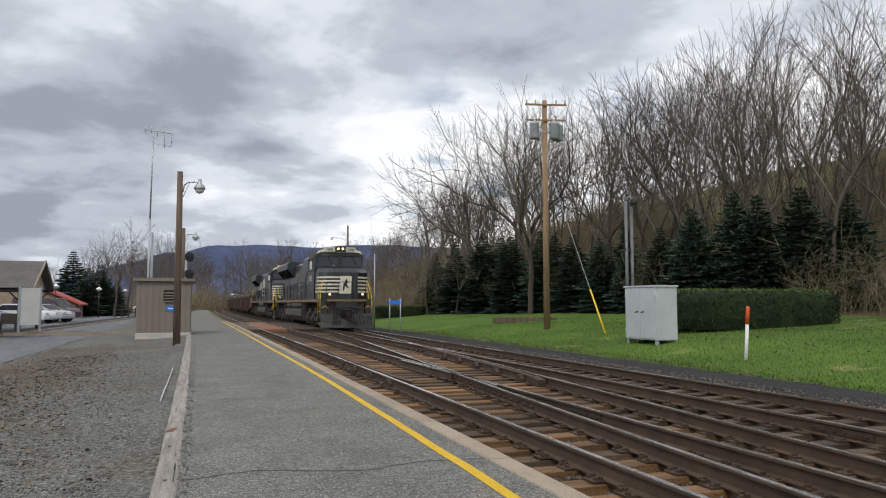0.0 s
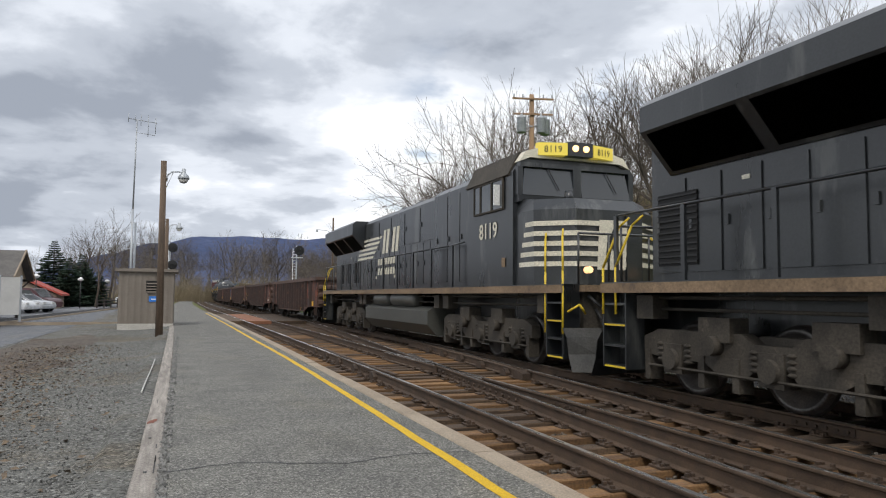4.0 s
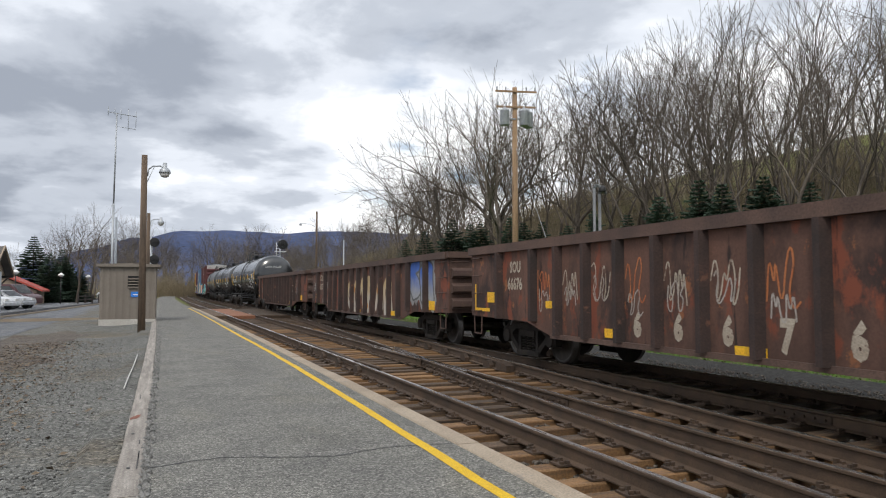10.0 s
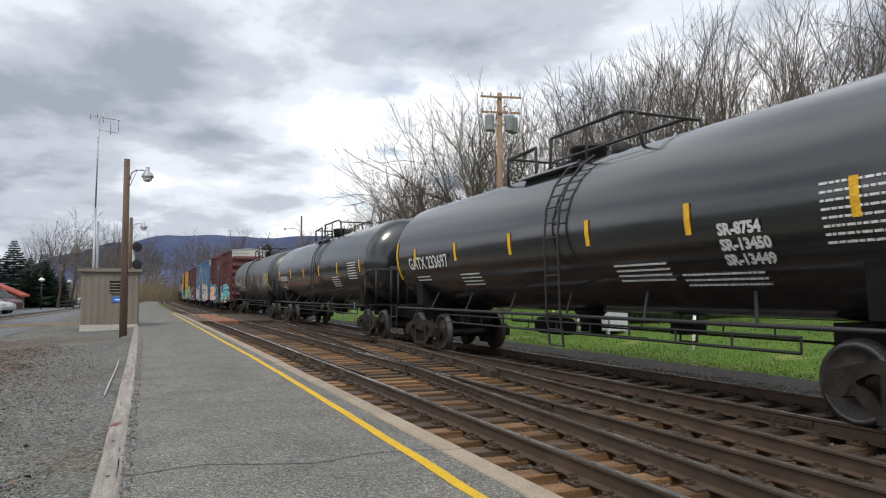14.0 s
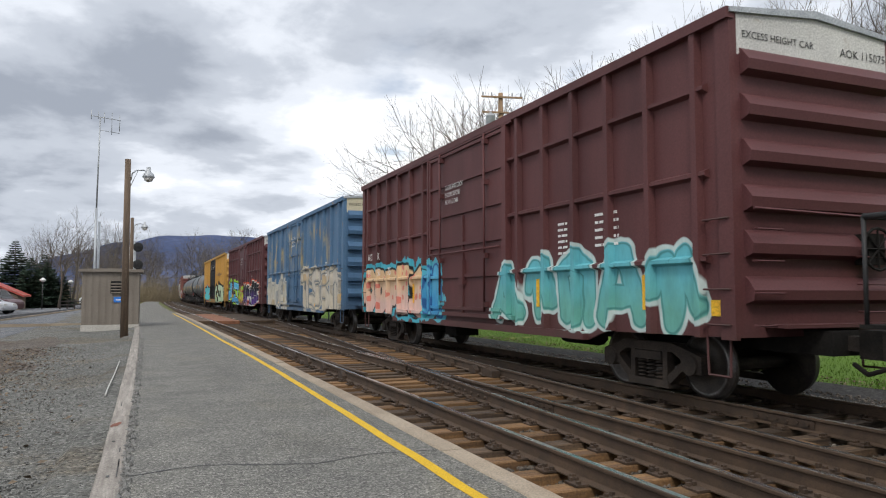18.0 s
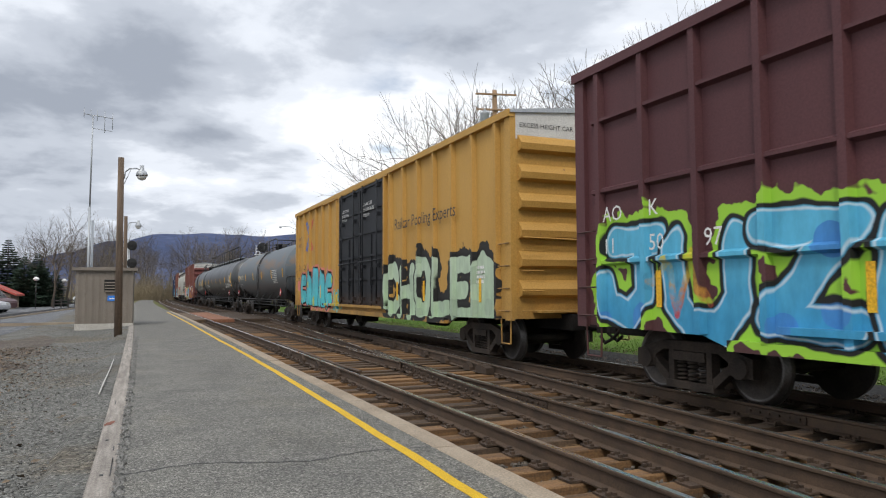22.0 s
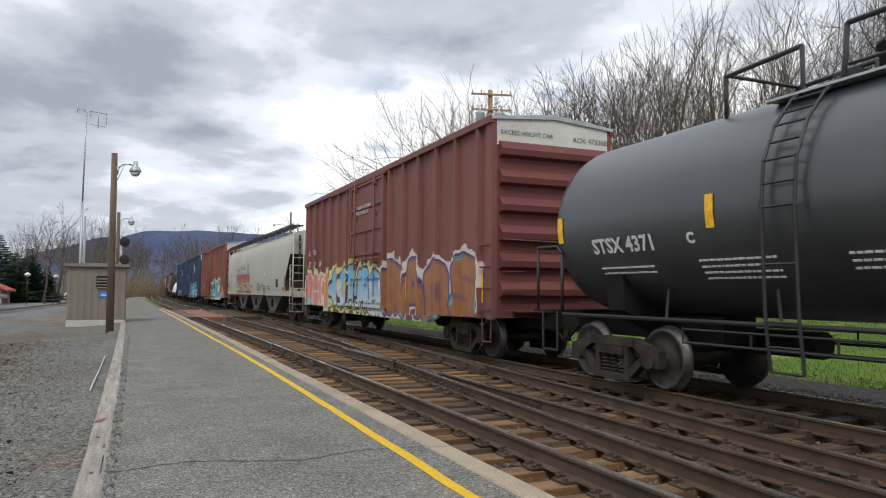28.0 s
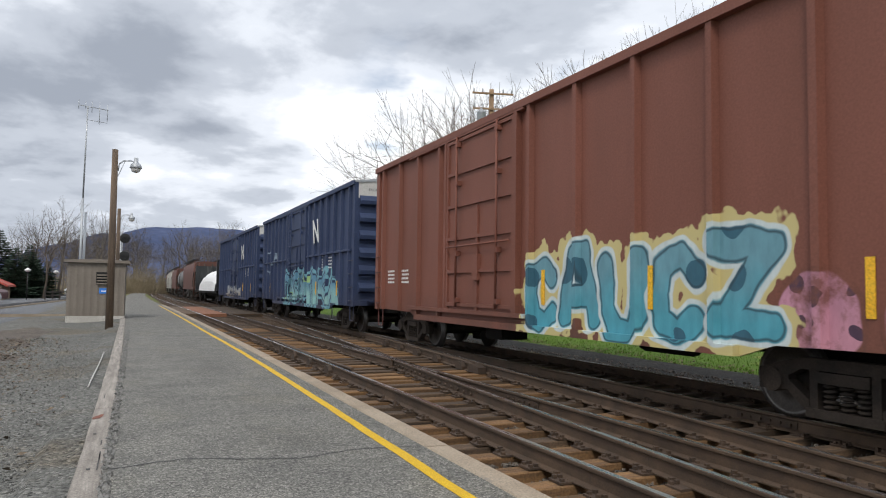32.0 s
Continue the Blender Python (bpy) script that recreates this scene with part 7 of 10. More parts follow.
def hopper(u0, u1, label, paint, texts=(), bars=(), refl=()):
    L = (u1 - u0) / 2
    u = (u0 + u1) / 2
    car = thing("hopper_car", label, "hopper car", group="hopper cars of the train")
    half = [(-1.46, 1.3), (-1.48, 1.6), (-1.49, 1.95), (-1.5, 2.3), (-1.5, 3.05), (-1.46, 3.5), (-1.36, 3.85), (-1.2, 4.04), (-0.9, 4.12)]
    sect = half + [(-x, z) for x, z in half[::-1]]
    bm = bmesh.new()
    # the ends are cut back below, where the slope sheets run in under the body
    cut = lambda z: -L + 0.25 + 1.05 * min(1.0, max(0.0, (3.05 - z) / 1.1))
    A, B = ([bm.verts.new((x, sgn * cut(z), z)) for x, z in sect] for sgn in (1, -1))
    k = len(sect)
    for i in range(k - 1):
        f = bm.faces.new((A[i], A[i + 1], B[i + 1], B[i]))
        f.smooth = True
    for R_ in ([bm.verts.new(v.co) for v in A], [bm.verts.new(v.co) for v in B]):
        for i in range(k // 2 - 1):
            f = bm.faces.new((R_[i], R_[i + 1], R_[k - 2 - i], R_[k - 1 - i]))
            # the lower end faces get a dark material as painted underside shade
            f.material_index = 1 if i < 4 else 0
    part("hopper_body", bm, [paint, M_loco_gr], car)
    bm = bmesh.new()
    for x in (-1.4, 1.4):
        box(bm, x - 0.07, x + 0.07, -L, L, 1.18, 1.42)
    for s in (-1, 1):
        box(bm, -1.4, 1.4, s * L - 0.06, s * L + 0.06, 1.14, 1.42)
        prism(bm, [(s * (L - 0.3), 1.42), (s * (L - 0.3), 1.55), (s * (L - 1.9), 1.55), (s * (L - 1.9), 1.42)], "x", -1.3, 1.3)
    part("side_sill", bm, paint, car)
    nb = 3 if L > 9 else 2
    for i in range(nb):
        yc = -L + 3.1 + (2 * L - 6.2) * (i + 0.5) / nb
        hw = (2 * L - 6.2) / nb / 2 - 0.06
        bm = bmesh.new()
        prism(bm, [(yc - hw, 1.3), (yc - 0.7, 0.42), (yc + 0.7, 0.42), (yc + hw, 1.3)], "x", -1.22, 1.22)
        bay = part("discharge_bay", bm, M_bay, car, "grimy sloping discharge bay")
        bm = bmesh.new()
        box(bm, -1.27, 1.27, yc - 0.8, yc + 0.8, 0.3, 0.44)
        part("outlet_gate", bm, M_loco_gr, bay)
        bm = bmesh.new()
        lathe(bm, [(-1.28, 0.08), (-1.28, 0.2), (-1.22, 0.22)], "x", (0, yc, 0.8), 10)
        part("hatch_boss", bm, M_under, bay)
    for s in (-1, 1):
        bm = bmesh.new()
        prism(bm, [(s * (L - 0.25), 2.9), (s * (L - 2.7), 1.25), (s * (L - 2.9), 1.25), (s * (L - 0.45), 2.95)], "x", -1.25, 1.25)
        part("slope_sheet", bm, M_loco_gr, car)
        for x in (-1.1, -0.4, 0.4, 1.1):
            bm = bmesh.new()
            tube(bm, (x, s * (L - 0.15), 1.3), (x, s * (L - 0.15), 3.9), 0.05, seg=6)
            part("end_post", bm, M_loco_gr, car)
        bm = bmesh.new()
        box(bm, -0.35, 0.35, min(s * (L - 3), s * (L + 0.3)), max(s * (L - 3), s * (L + 0.3)), 0.7, 1.1)
        part("stub_sill", bm, M_under, car)
    for x in (-1.17, 1.17):
        for y in span(-L + 0.3, L - 0.3, 1.75):
            bm = bmesh.new()
            box(bm, x - 0.03, x + 0.03, y - 0.035, y + 0.035, 4.0, 4.42)
            part("board_bracket", bm, paint, car)
        V, F = [], []

        def bar(x0, x1, y0, y1, z0, z1):
            o = len(V)
            V.extend(((x0, y0, z0), (x1, y0, z0), (x1, y1, z0), (x0, y1, z0), (x0, y0, z1), (x1, y0, z1), (x1, y1, z1), (x0, y1, z1)))
            F.extend(tuple(o + i for i in q) for q in ((0, 3, 2, 1), (4, 5, 6, 7), (0, 1, 5, 4), (1, 2, 6, 5), (2, 3, 7, 6), (3, 0, 4, 7)))
        for k2 in range(9):
            xx = x - 0.24 + 0.06 * k2
            bar(xx - 0.005, xx + 0.005, -L + 0.1, L - 0.1, 4.32, 4.35)
        for y in span(-L + 0.1, L - 0.1, 0.09):
            bar(x - 0.24, x + 0.24, y - 0.006, y + 0.006, 4.322, 4.348)
        s = -1 if x < 0 else 1
        for zz in (4.2, 4.25, 4.3, 4.4):
            bar(x + s * 0.24 - 0.008, x + s * 0.24 + 0.008, -L + 0.1, L - 0.1, zz - 0.007, zz + 0.007)
        for y in span(-L + 0.1, L - 0.1, 0.09):
            bar(x + s * 0.24 - 0.006, x + s * 0.24 + 0.006, y - 0.007, y + 0.007, 4.2, 4.4)
        me = bpy.data.meshes.new("running_board")
        me.from_pydata(V, [], F)
        me.materials.append(M_black)
        link_part("running_board", me, car, Matrix(), "dark grated running board on the roof")
    bm = bmesh.new()
    for i in range(5):
        y = -L + 3 + (2 * L - 6) * i / 4
        box(bm, -0.35, 0.35, y - 1.4, y + 1.4, 4.12, 4.2)
    part("roof_hatch", bm, paint, car)
    for s in (-1, 1):
        for x in (-1.42, 1.42):
            bm = bmesh.new()
            xi, yy = x - 0.47 * (1 if x > 0 else -1), s * (L + 0.03)
            for xr, top in ((x, 4.1), (xi, 3.95)):
                pipe(bm, [(xr, yy, 0.5), (xr, yy, top)], 0.03, 6)
            for kz in range(11):
                pipe(bm, [(x, yy, 0.5 + kz * 0.34), (xi, yy, 0.5 + kz * 0.34)], 0.016, 5)
            part("ladder", bm, paint, car)
            bm = bmesh.new()
            ys_ = s * (L - 0.55)
            pipe(bm, [(x, ys_, 0.5), (x, ys_, 2.55), (x, s * L, 2.6)], 0.024, 6)
            for kz in range(6):
                pipe(bm, [(x, ys_, 0.5 + kz * 0.36), (x, s * L, 0.5 + kz * 0.36)], 0.016, 5)
            part("side_steps", bm, paint, car)
    bm = bmesh.new()
    for k2 in range(16):
        a, c = k2 * math.tau / 16, (k2 + 1) * math.tau / 16
        tube(bm, (-0.4 + 0.28 * math.cos(a), -L - 0.2, 2.2 + 0.28 * math.sin(a)), (-0.4 + 0.28 * math.cos(c), -L - 0.2, 2.2 + 0.28 * math.sin(c)), 0.022, seg=5)
    for k2 in range(4):
        a = k2 * math.pi / 4
        tube(bm, (-0.4 - 0.27 * math.cos(a), -L - 0.2, 2.2 - 0.27 * math.sin(a)), (-0.4 + 0.27 * math.cos(a), -L - 0.2, 2.2 + 0.27 * math.sin(a)), 0.014, seg=5)
    tube(bm, (-0.4, -L, 2.2), (-0.4, -L - 0.2, 2.2), 0.05, seg=6)
    part("brake_wheel", bm, M_loco_gr, car)
    couplers(car, L + 0.25)
    trucks(car, (-L + 1.6, L - 1.9), u, "dark")
    for tx, y, z, size, kw in texts:
        side_text(car, tx, y, z, size, -1.512 if z > 2.2 else -1.496, **kw)
    if bars:
        side_bars(car, bars, -1.508, M_faint)
    patches(car, refl, -1.478)
    put_car(car, u)
    return car


P_H1 = painted("pale_grey_hopper_paint", (0.36, 0.355, 0.312), (0.415, 0.41, 0.362), (), rust=(0.33, 0.3, 0.25), rust_at=0.68, grime=(0.27, 0.25, 0.21), grime_top=2.0, blots=(((0.3, 0.285, 0.25), 0.9, 0.6, 0.12, (1, 1, 0.2)),))
P_H2 = painted("brown_hopper_paint", (0.1, 0.045, 0.035), (0.14, 0.062, 0.048), (), rust=(0.2, 0.1, 0.07), rust_at=0.7)
P_H3 = painted("cream_hopper_paint", (0.3, 0.29, 0.26), (0.38, 0.36, 0.32), (), rust=(0.2, 0.14, 0.1), rust_at=0.68)
h1 = hopper(384.9, 405.95, "pale grey covered hopper car with flame graffiti", P_H1, [("CRDX", 9.35, 2.32, 0.34, {"mat": M_letter_b}), ("15150", 9.3, 1.88, 0.34, {"mat": M_letter_b})], [(-3.3, 1.62 - 0.09 * i, 0.75, 0.04) for i in range(4)] + [(-4.5, 1.6 - 0.12 * i, 0.6, 0.06) for i in range(2)] + [(9.0, 1.62, 0.7, 0.05), (7.0, 1.75, 0.3, 0.12), (0.8, 1.62, 0.5, 0.1)], [(4.9, 1.3, 0.4, 0.12), (2.5, 1.3, 0.4, 0.12), (-0.4, 1.3, 0.45, 0.12), (-3.85, 1.3, 0.45, 0.12), (-9.0, 1.5, 0.5, 0.16)])

# flame lettering in spray paint: tan below, red licking up, black outline
m, n, l, b = nodes_of("flame_spray_paint")
co = n.new("ShaderNodeTexCoord").outputs["Object"]
sp_ = n.new("ShaderNodeSeparateXYZ")
l.new(co, sp_.inputs[0])
mx = n.new("ShaderNodeMath")
mx.operation = "MULTIPLY_ADD"
mx.inputs[1].default_value = 0.5
l.new(noise_fac(n, l, co, 4.0, 3, 0.6, (1.6, 0.4, 1)), mx.inputs[0])
l.new(sp_.outputs[1], mx.inputs[2])
l.new(ramp(n, l, mx.outputs[0], [(0.0, (0.5, 0.42, 0.27)), (0.68, (0.42, 0.3, 0.16)), (0.8, (0.42, 0.08, 0.06)), (1.0, (0.5, 0.06, 0.06))]), b.inputs["Base Color"])
b.inputs["Roughness"].default_value = 0.6
M_flame = m
M_redspray = surf("red_spray_paint", (0.45, 0.05, 0.06), (0.52, 0.08, 0.08), 3, 40, 0.6, 0.0)
HX = -1.505
random.seed(5)
for ch, y, w in (("D", 6.1, 1.15), ("A", 5.05, 1.1), ("P", 3.98, 1.15), ("E", 3.0, 1.15), ("R", 2.1, 1.35)):
    side_text(h1, ch, y + 0.05, 1.4, 1.3, HX - 0.004, M_letter_b, bold=0.09, squeeze=w * 0.95)
    side_text(h1, ch, y, 1.43, 1.22, HX - 0.009, M_flame, bold=0.045, squeeze=w)
    for k in range(5):
        bm = bmesh.new()
        yc, zt = y - 0.1 - k * 0.19, 2.25 + rnd(0.1, 0.34)
        for r, off, mi in ((0.12, -0.002, 1), (0.085, -0.007, 0)):
            f = bm.faces.new([bm.verts.new((HX + off, yy, zz)) for yy, zz in ((yc + r, 2.12), (yc + r * 0.5 - 0.03, 2.35), (yc - 0.05, zt + r * 0.6), (yc - r * 0.4, 2.3), (yc - r, 2.12))])
            f.material_index = mi
        part("painted_flame", bm, [M_redspray, M_letter_b], h1)
for tx, y, z, sz in (("W.O.D", 6.95, 2.3, 0.24), ("KSHOR", 6.9, 2.02, 0.24), ("WEPR", 5.8, 2.6, 0.28), ("CYPHER", 4.6, 2.72, 0.27), ("136", 4.35, 2.5, 0.2), ("EL", 3.5, 2.95, 0.24), ("ROCK", 3.55, 2.68, 0.26), ("O.G.", 2.3, 3.1, 0.27), ("EYEZ", 2.2, 2.76, 0.36), ("WEST", 2.2, 2.5, 0.27)):
    me = lettering(tx, sz, M_letter_b, shear=0.15, squeeze=0.9)
    link_part("lettering", me, h1, Matrix.Translation((HX - 0.004, y, z)) @ Matrix.Rotation(0.0, 4, "X") @ Matrix(((0, 0, -1, 0), (-1, 0, 0, 0), (0, 1, 0, 0), (0, 0, 0, 1))))
stroke(h1, HX - 0.004, [(-1.7, 1.75), (-1.55, 1.9), (-1.4, 1.7), (-1.75, 1.5), (-1.5, 1.4), (-2.0, 1.85), (-2.1, 1.45), (-2.3, 1.8), (-2.4, 1.5), (-2.7, 1.75), (-3.0, 1.6), (-3.2, 1.8), (-3.3, 1.45)], 0.022, M_letter_b)
bm = bmesh.new()
lathe(bm, [(0, 0.17), (0.006, 0.17)], "x", (HX - 0.008, -3.7, 2.2), 24)
part("round_emblem", bm, M_cap, h1, "round white emblem")
stroke(h1, HX - 0.016, [(-3.55, 2.24), (-3.82, 2.12)], 0.02, M_letter_b)
# a square placard and the orange corner mark
bm = bmesh.new()
box(bm, HX - 0.008, HX + 0.004, -7.2, -6.75, 1.6, 1.98)
part("placard", bm, M_black, h1, "black square placard")
stroke(h1, HX - 0.006, [(-8.75, 2.05), (-8.8, 1.52), (-8.3, 1.52)], 0.06, M_orange_spray)
# the marks stand a little nearer to the front of the car
for ob in h1.children:
    if ob.name.split(".")[0] in ("lettering", "painted_flame", "painted_mark", "round_emblem", "small_print", "placard"):
        ob.matrix_basis = Matrix.Translation((0, -0.35, 0)) @ ob.matrix_basis

# ---- flat car with a tarpaulin over its load, and the cars behind it ----
def flat_car(u0, u1):
    L, u = (u1 - u0) / 2, (u0 + u1) / 2
    car = thing("flat_car", "dark flat car with bulkheads and a white tarpaulin load", "flat car")
    bm = bmesh.new()
    box(bm, -1.4, 1.4, -L, L, 0.95, 1.15)
    box(bm, -0.5, 0.5, -L, L, 0.6, 0.95)
    part("deck", bm, M_under, car)
    for s in (-1, 1):
        bm = bmesh.new()
        box(bm, -1.4, 1.4, s * L - 0.12, s * L + 0.12, 1.15, 3.6)
        part("bulkhead", bm, M_loco, car)
    bm = bmesh.new()
    rows = []
    for i in range(15):
        y = -L + 1.0 + (2 * L - 5) * i / 14
        row = []
        for j in range(13):
            t = j / 12 * math.pi
            e = 1 - 0.35 * (abs(i - 7) / 7) ** 3
            row.append(bm.verts.new((-1.42 * math.cos(t) * (1 + 0.06 * noise.noise((i, j, 0))), y, 1.12 + (1.85 * e + 0.22 * noise.noise((i * 0.7, j * 0.6, 2))) * math.sin(t) ** 0.6)))
        rows.append(row)
    for a, b_ in zip(rows[:-1], rows[1:]):
        for j in range(12):
            bm.faces.new((a[j], a[j + 1], b_[j + 1], b_[j])).smooth = False
    part("tarpaulin", bm, M_white, car, "crumpled white tarpaulin over the load")
    couplers(car, L)
    trucks(car, (-L + 1.9, L - 1.9), u, "dark")
    put_car(car, u)


flat_car(464.2, 482.0)
hopper(483.6, 499.5, "brown covered hopper car", P_H2)
tank_car(501.2, 513.5, "weathered grey tank car", K_light)
hopper(515.2, 531.0, "dull brown covered hopper car", P_H2)
hopper(532.8, 549.0, "cream covered hopper car", P_H3)
hopper(550.8, 567.0, "weathered cream covered hopper car", P_H3)
hopper(568.8, 585.0, "weathered brown covered hopper car", P_H2)

# ---- locomotives ----
M_mane = surf('sooty_faded_cream_paint', (0.09, 0.085, 0.072), (0.3, 0.28, 0.23), 1.2, 40, 0.6, 0.0, wear=(0.04, 0.04, 0.04), wear_at=0.58, wear_scale=2.0)
def loco_truck_mesh():
    bm = bmesh.new()
    z = LWHEEL_R
    for s in (-1, 1):
        x0, x1 = (-1.2, -1.0) if s < 0 else (1.0, 1.2)
        prism(bm, [(-2.55, z + 0.05), (-2.55, z + 0.3), (-2.2, z + 0.42), (-0.5, z + 0.42), (-0.3, z + 0.3), (0.3, z + 0.3), (0.5, z + 0.42), (2.2, z + 0.42), (2.55, z + 0.3), (2.55, z + 0.05), (2.25, z + 0.02), (1.2, z + 0.0), (0.9, z - 0.16), (0.45, z - 0.16), (0.2, z + 0.05), (-0.2, z + 0.05), (-0.45, z - 0.16), (-0.9, z - 0.16), (-1.2, z), (-2.25, z + 0.02)], "x", x0, x1)
        for y in (-1.85, 0, 1.85):
            box(bm, x0 - 0.03, x1 + 0.03, y - 0.2, y + 0.2, z - 0.2, z + 0.22)
            tube(bm, (x0 - 0.1 if s < 0 else x0, y, z), (x1 if s < 0 else x1 + 0.1, y, z), 0.15, seg=14)
            for d in (-0.3, 0.3):
                for j in range(4):
                    zz = z - 0.05 + j * 0.075
                    lathe(bm, [(zz, 0.06), (zz + 0.03, 0.1), (zz + 0.06, 0.06)], "z", ((x0 + x1) / 2 + s * 0.05, y + d, 0), 10)
        for y in (-0.95, 0.95):
            box(bm, x0 - 0.06, x1 + 0.06, y - 0.3, y + 0.3, z + 0.3, z + 0.62)
            tube(bm, (x0 - 0.16 if s < 0 else x1, y, z + 0.25), (x0 if s < 0 else x1 + 0.16, y, z + 0.25), 0.13, seg=12)
        pipe(bm, [(s * 1.22, -2.4, z - 0.12), (s * 1.22, 2.4, z - 0.12)], 0.022, 5)
        for y in (-2.4, -1.2, 0.6, 1.25, 2.45):
            box(bm, x0 - 0.02, x1 + 0.02, y - 0.06, y + 0.06, z - 0.34, z + 0.1)
    box(bm, -1.0, 1.0, -0.4, 0.4, z, z + 0.4)
    return mesh_of("truck", bm, M_loco_gr)


LTRUCK_ME = loco_truck_mesh()


def stairs(car, y0, s, xs, mat=None):
    """A step well at a corner: risers and treads with yellow edges."""
    a, b_ = xs * 1.1, xs * 1.44
    ya, yb = min(y0, y0 + s * 0.62), max(y0, y0 + s * 0.62)
    bm = bmesh.new()
    prism(bm, [(b_, ya - 0.015), (a, ya - 0.015), (a, yb + 0.015), (b_, yb + 0.015), (b_, yb - 0.015), (a + xs * 0.035, yb - 0.015), (a + xs * 0.035, ya + 0.015), (b_, ya + 0.015)], "z", 0.3, 1.62)
    well = part("step_well", bm, M_loco, car, "dark step well with yellow-edged treads")
    for k in range(4):
        z = 0.32 + k * 0.33
        bm = bmesh.new()
        box(bm, min(xs * 1.135, xs * 1.41), max(xs * 1.135, xs * 1.41), ya + 0.015, yb - 0.015, z - 0.02, z + 0.02)
        box(bm, min(xs * 1.41, xs * 1.43), max(xs * 1.41, xs * 1.43), ya + 0.015, yb - 0.015, z - 0.014, z + 0.014, 1 if k in (0, 2) else 0)
        part("tread", bm, [M_loco, M_rail_y], well)


def locomotive(u0, u1, label, number, spec, numboard_mat):
    """spec: the layout along y, from the nose (negative) to the rear."""
    L, u = (u1 - u0) / 2, (u0 + u1) / 2
    car = thing("locomotive", label, "locomotive", group="locomotives of the train")
    DK, tail = 1.66, spec.get("tail", 0.0)
    bm = bmesh.new()
    box(bm, -1.46, 1.46, -L + 0.3, L - 0.3 + tail, DK - 0.04, DK)
    box(bm, -0.6, 0.6, -L + 0.2, L - 0.2, 0.9, DK - 0.05)
    part("underframe", bm, M_loco, car)
    for x in (-1.47, 1.47):
        bm = bmesh.new()
        box(bm, x - 0.015, x + 0.015, -L + 0.3, L - 0.3 + tail, DK - 0.17, DK - 0.02)
        part("side_sill", bm, M_sill, car, "tan weathered frame sill")
    # pilots with plow and couplers
    for s in (-1, 1):
        e = s * (L - 0.3) + (tail if s > 0 else 0)
        bm = bmesh.new()
        box(bm, -1.02, 1.02, min(e, e - s * 0.12), max(e, e - s * 0.12), 0.55, DK - 0.08)
        part("pilot_plate", bm, M_loco_gr, car)
        bm = bmesh.new()
        box(bm, -1.1, 1.1, min(e - s * 0.3, e + s * 0.16), max(e - s * 0.3, e + s * 0.16), DK - 0.14, DK - 0.02)
        part("anti_climber", bm, M_sill, car, "tan stained shelf above the pilot")
        bm = bmesh.new()
        rowz = ((0.86, 0.0, 0.1), (0.7, 0.14, 0.22), (0.4, 0.2, 0.5), (0.1, 0.34, 0.86))
        V = [[bm.verts.new((x, e + s * (ys_ + (yc_ - ys_) * (1 - abs(x) / 1.46)), z - (0.2 if abs(x) < 0.5 and z > 0.6 else 0.0))) for x in (-1.46, -0.95, -0.5, 0, 0.5, 0.95, 1.46)] for z, ys_, yc_ in rowz]
        for a in range(3):
            for c in range(6):
                bm.faces.new((V[a][c], V[a][c + 1], V[a + 1][c + 1], V[a + 1][c]))
        bmesh.ops.solidify(bm, geom=bm.faces[:], thickness=0.025)
        part("plow", bm, M_plow, car, "scuffed grey steel plow")
        for x in (-0.78, -0.62, -0.46, 0.46, 0.62, 0.78):
            bm = bmesh.new()
            pipe(bm, [(x, e + s * 0.04, 1.2), (x, e + s * 0.24, 1.0), (x * 1.04, e + s * 0.5, 0.62), (x * 1.1, e + s * 0.62, 0.3)], 0.026, 6)
            part("air_hose", bm, M_black, car)
        bm = bmesh.new()
        pipe(bm, [(-0.95, e + s * 0.05, 1.45), (-0.75, e + s * 0.18, 1.22), (-0.35, e + s * 0.22, 1.12), (0.15, e + s * 0.22, 1.2), (0.6, e + s * 0.2, 1.08), (0.9, e + s * 0.14, 1.2), (1.0, e + s * 0.06, 1.42)], 0.03, 6)
        part("control_cable", bm, M_black, car)
        bm = bmesh.new()
        box(bm, -0.28, 0.28, min(e, e + s * 0.2), max(e, e + s * 0.2), 0.62, 1.05)
        part("draft_gear_pocket", bm, M_under, car)
        for xs in (-1, 1):
            bm = bmesh.new()
            pipe(bm, [(xs * 1.38, e + s * 0.04, 1.15), (xs * 1.2, e + s * 0.16, 1.28), (xs * 1.04, e + s * 0.1, 1.12)], 0.022, 6)
            part("uncoupling_lever", bm, M_rail_y, car)
        for xs in (-1, 1):
            stairs(car, e - s * 0.02, -s, xs)
    couplers(car, L + 0.05)
    # hood, stepped along the length
    for i, (a, c, w, z0, z1) in enumerate(spec["hood"]):
        bm = bmesh.new()
        prism(bm, [(-w, z0), (w, z0), (w, z1 - 0.16), (w - 0.16, z1), (-w + 0.16, z1), (-w, z1 - 0.16)], "y", a, c)
        part("hood", bm, M_loco, car)
    for a, c, w, z0, z1, dw in spec["doors"]:
        for y in span(a, c, dw)[:-1]:
            for s in (-1, 1):
                bm = bmesh.new()
                box(bm, min(s * w, s * (w + 0.022)), max(s * w, s * (w + 0.022)), y + 0.03, y + dw - 0.03, z0, z1)
                box(bm, min(s * w, s * (w + 0.05)), max(s * w, s * (w + 0.05)), y + dw - 0.14, y + dw - 0.08, (z0 + z1) / 2 - 0.07, (z0 + z1) / 2 + 0.07)
                part("hood_door", bm, M_loco, car)
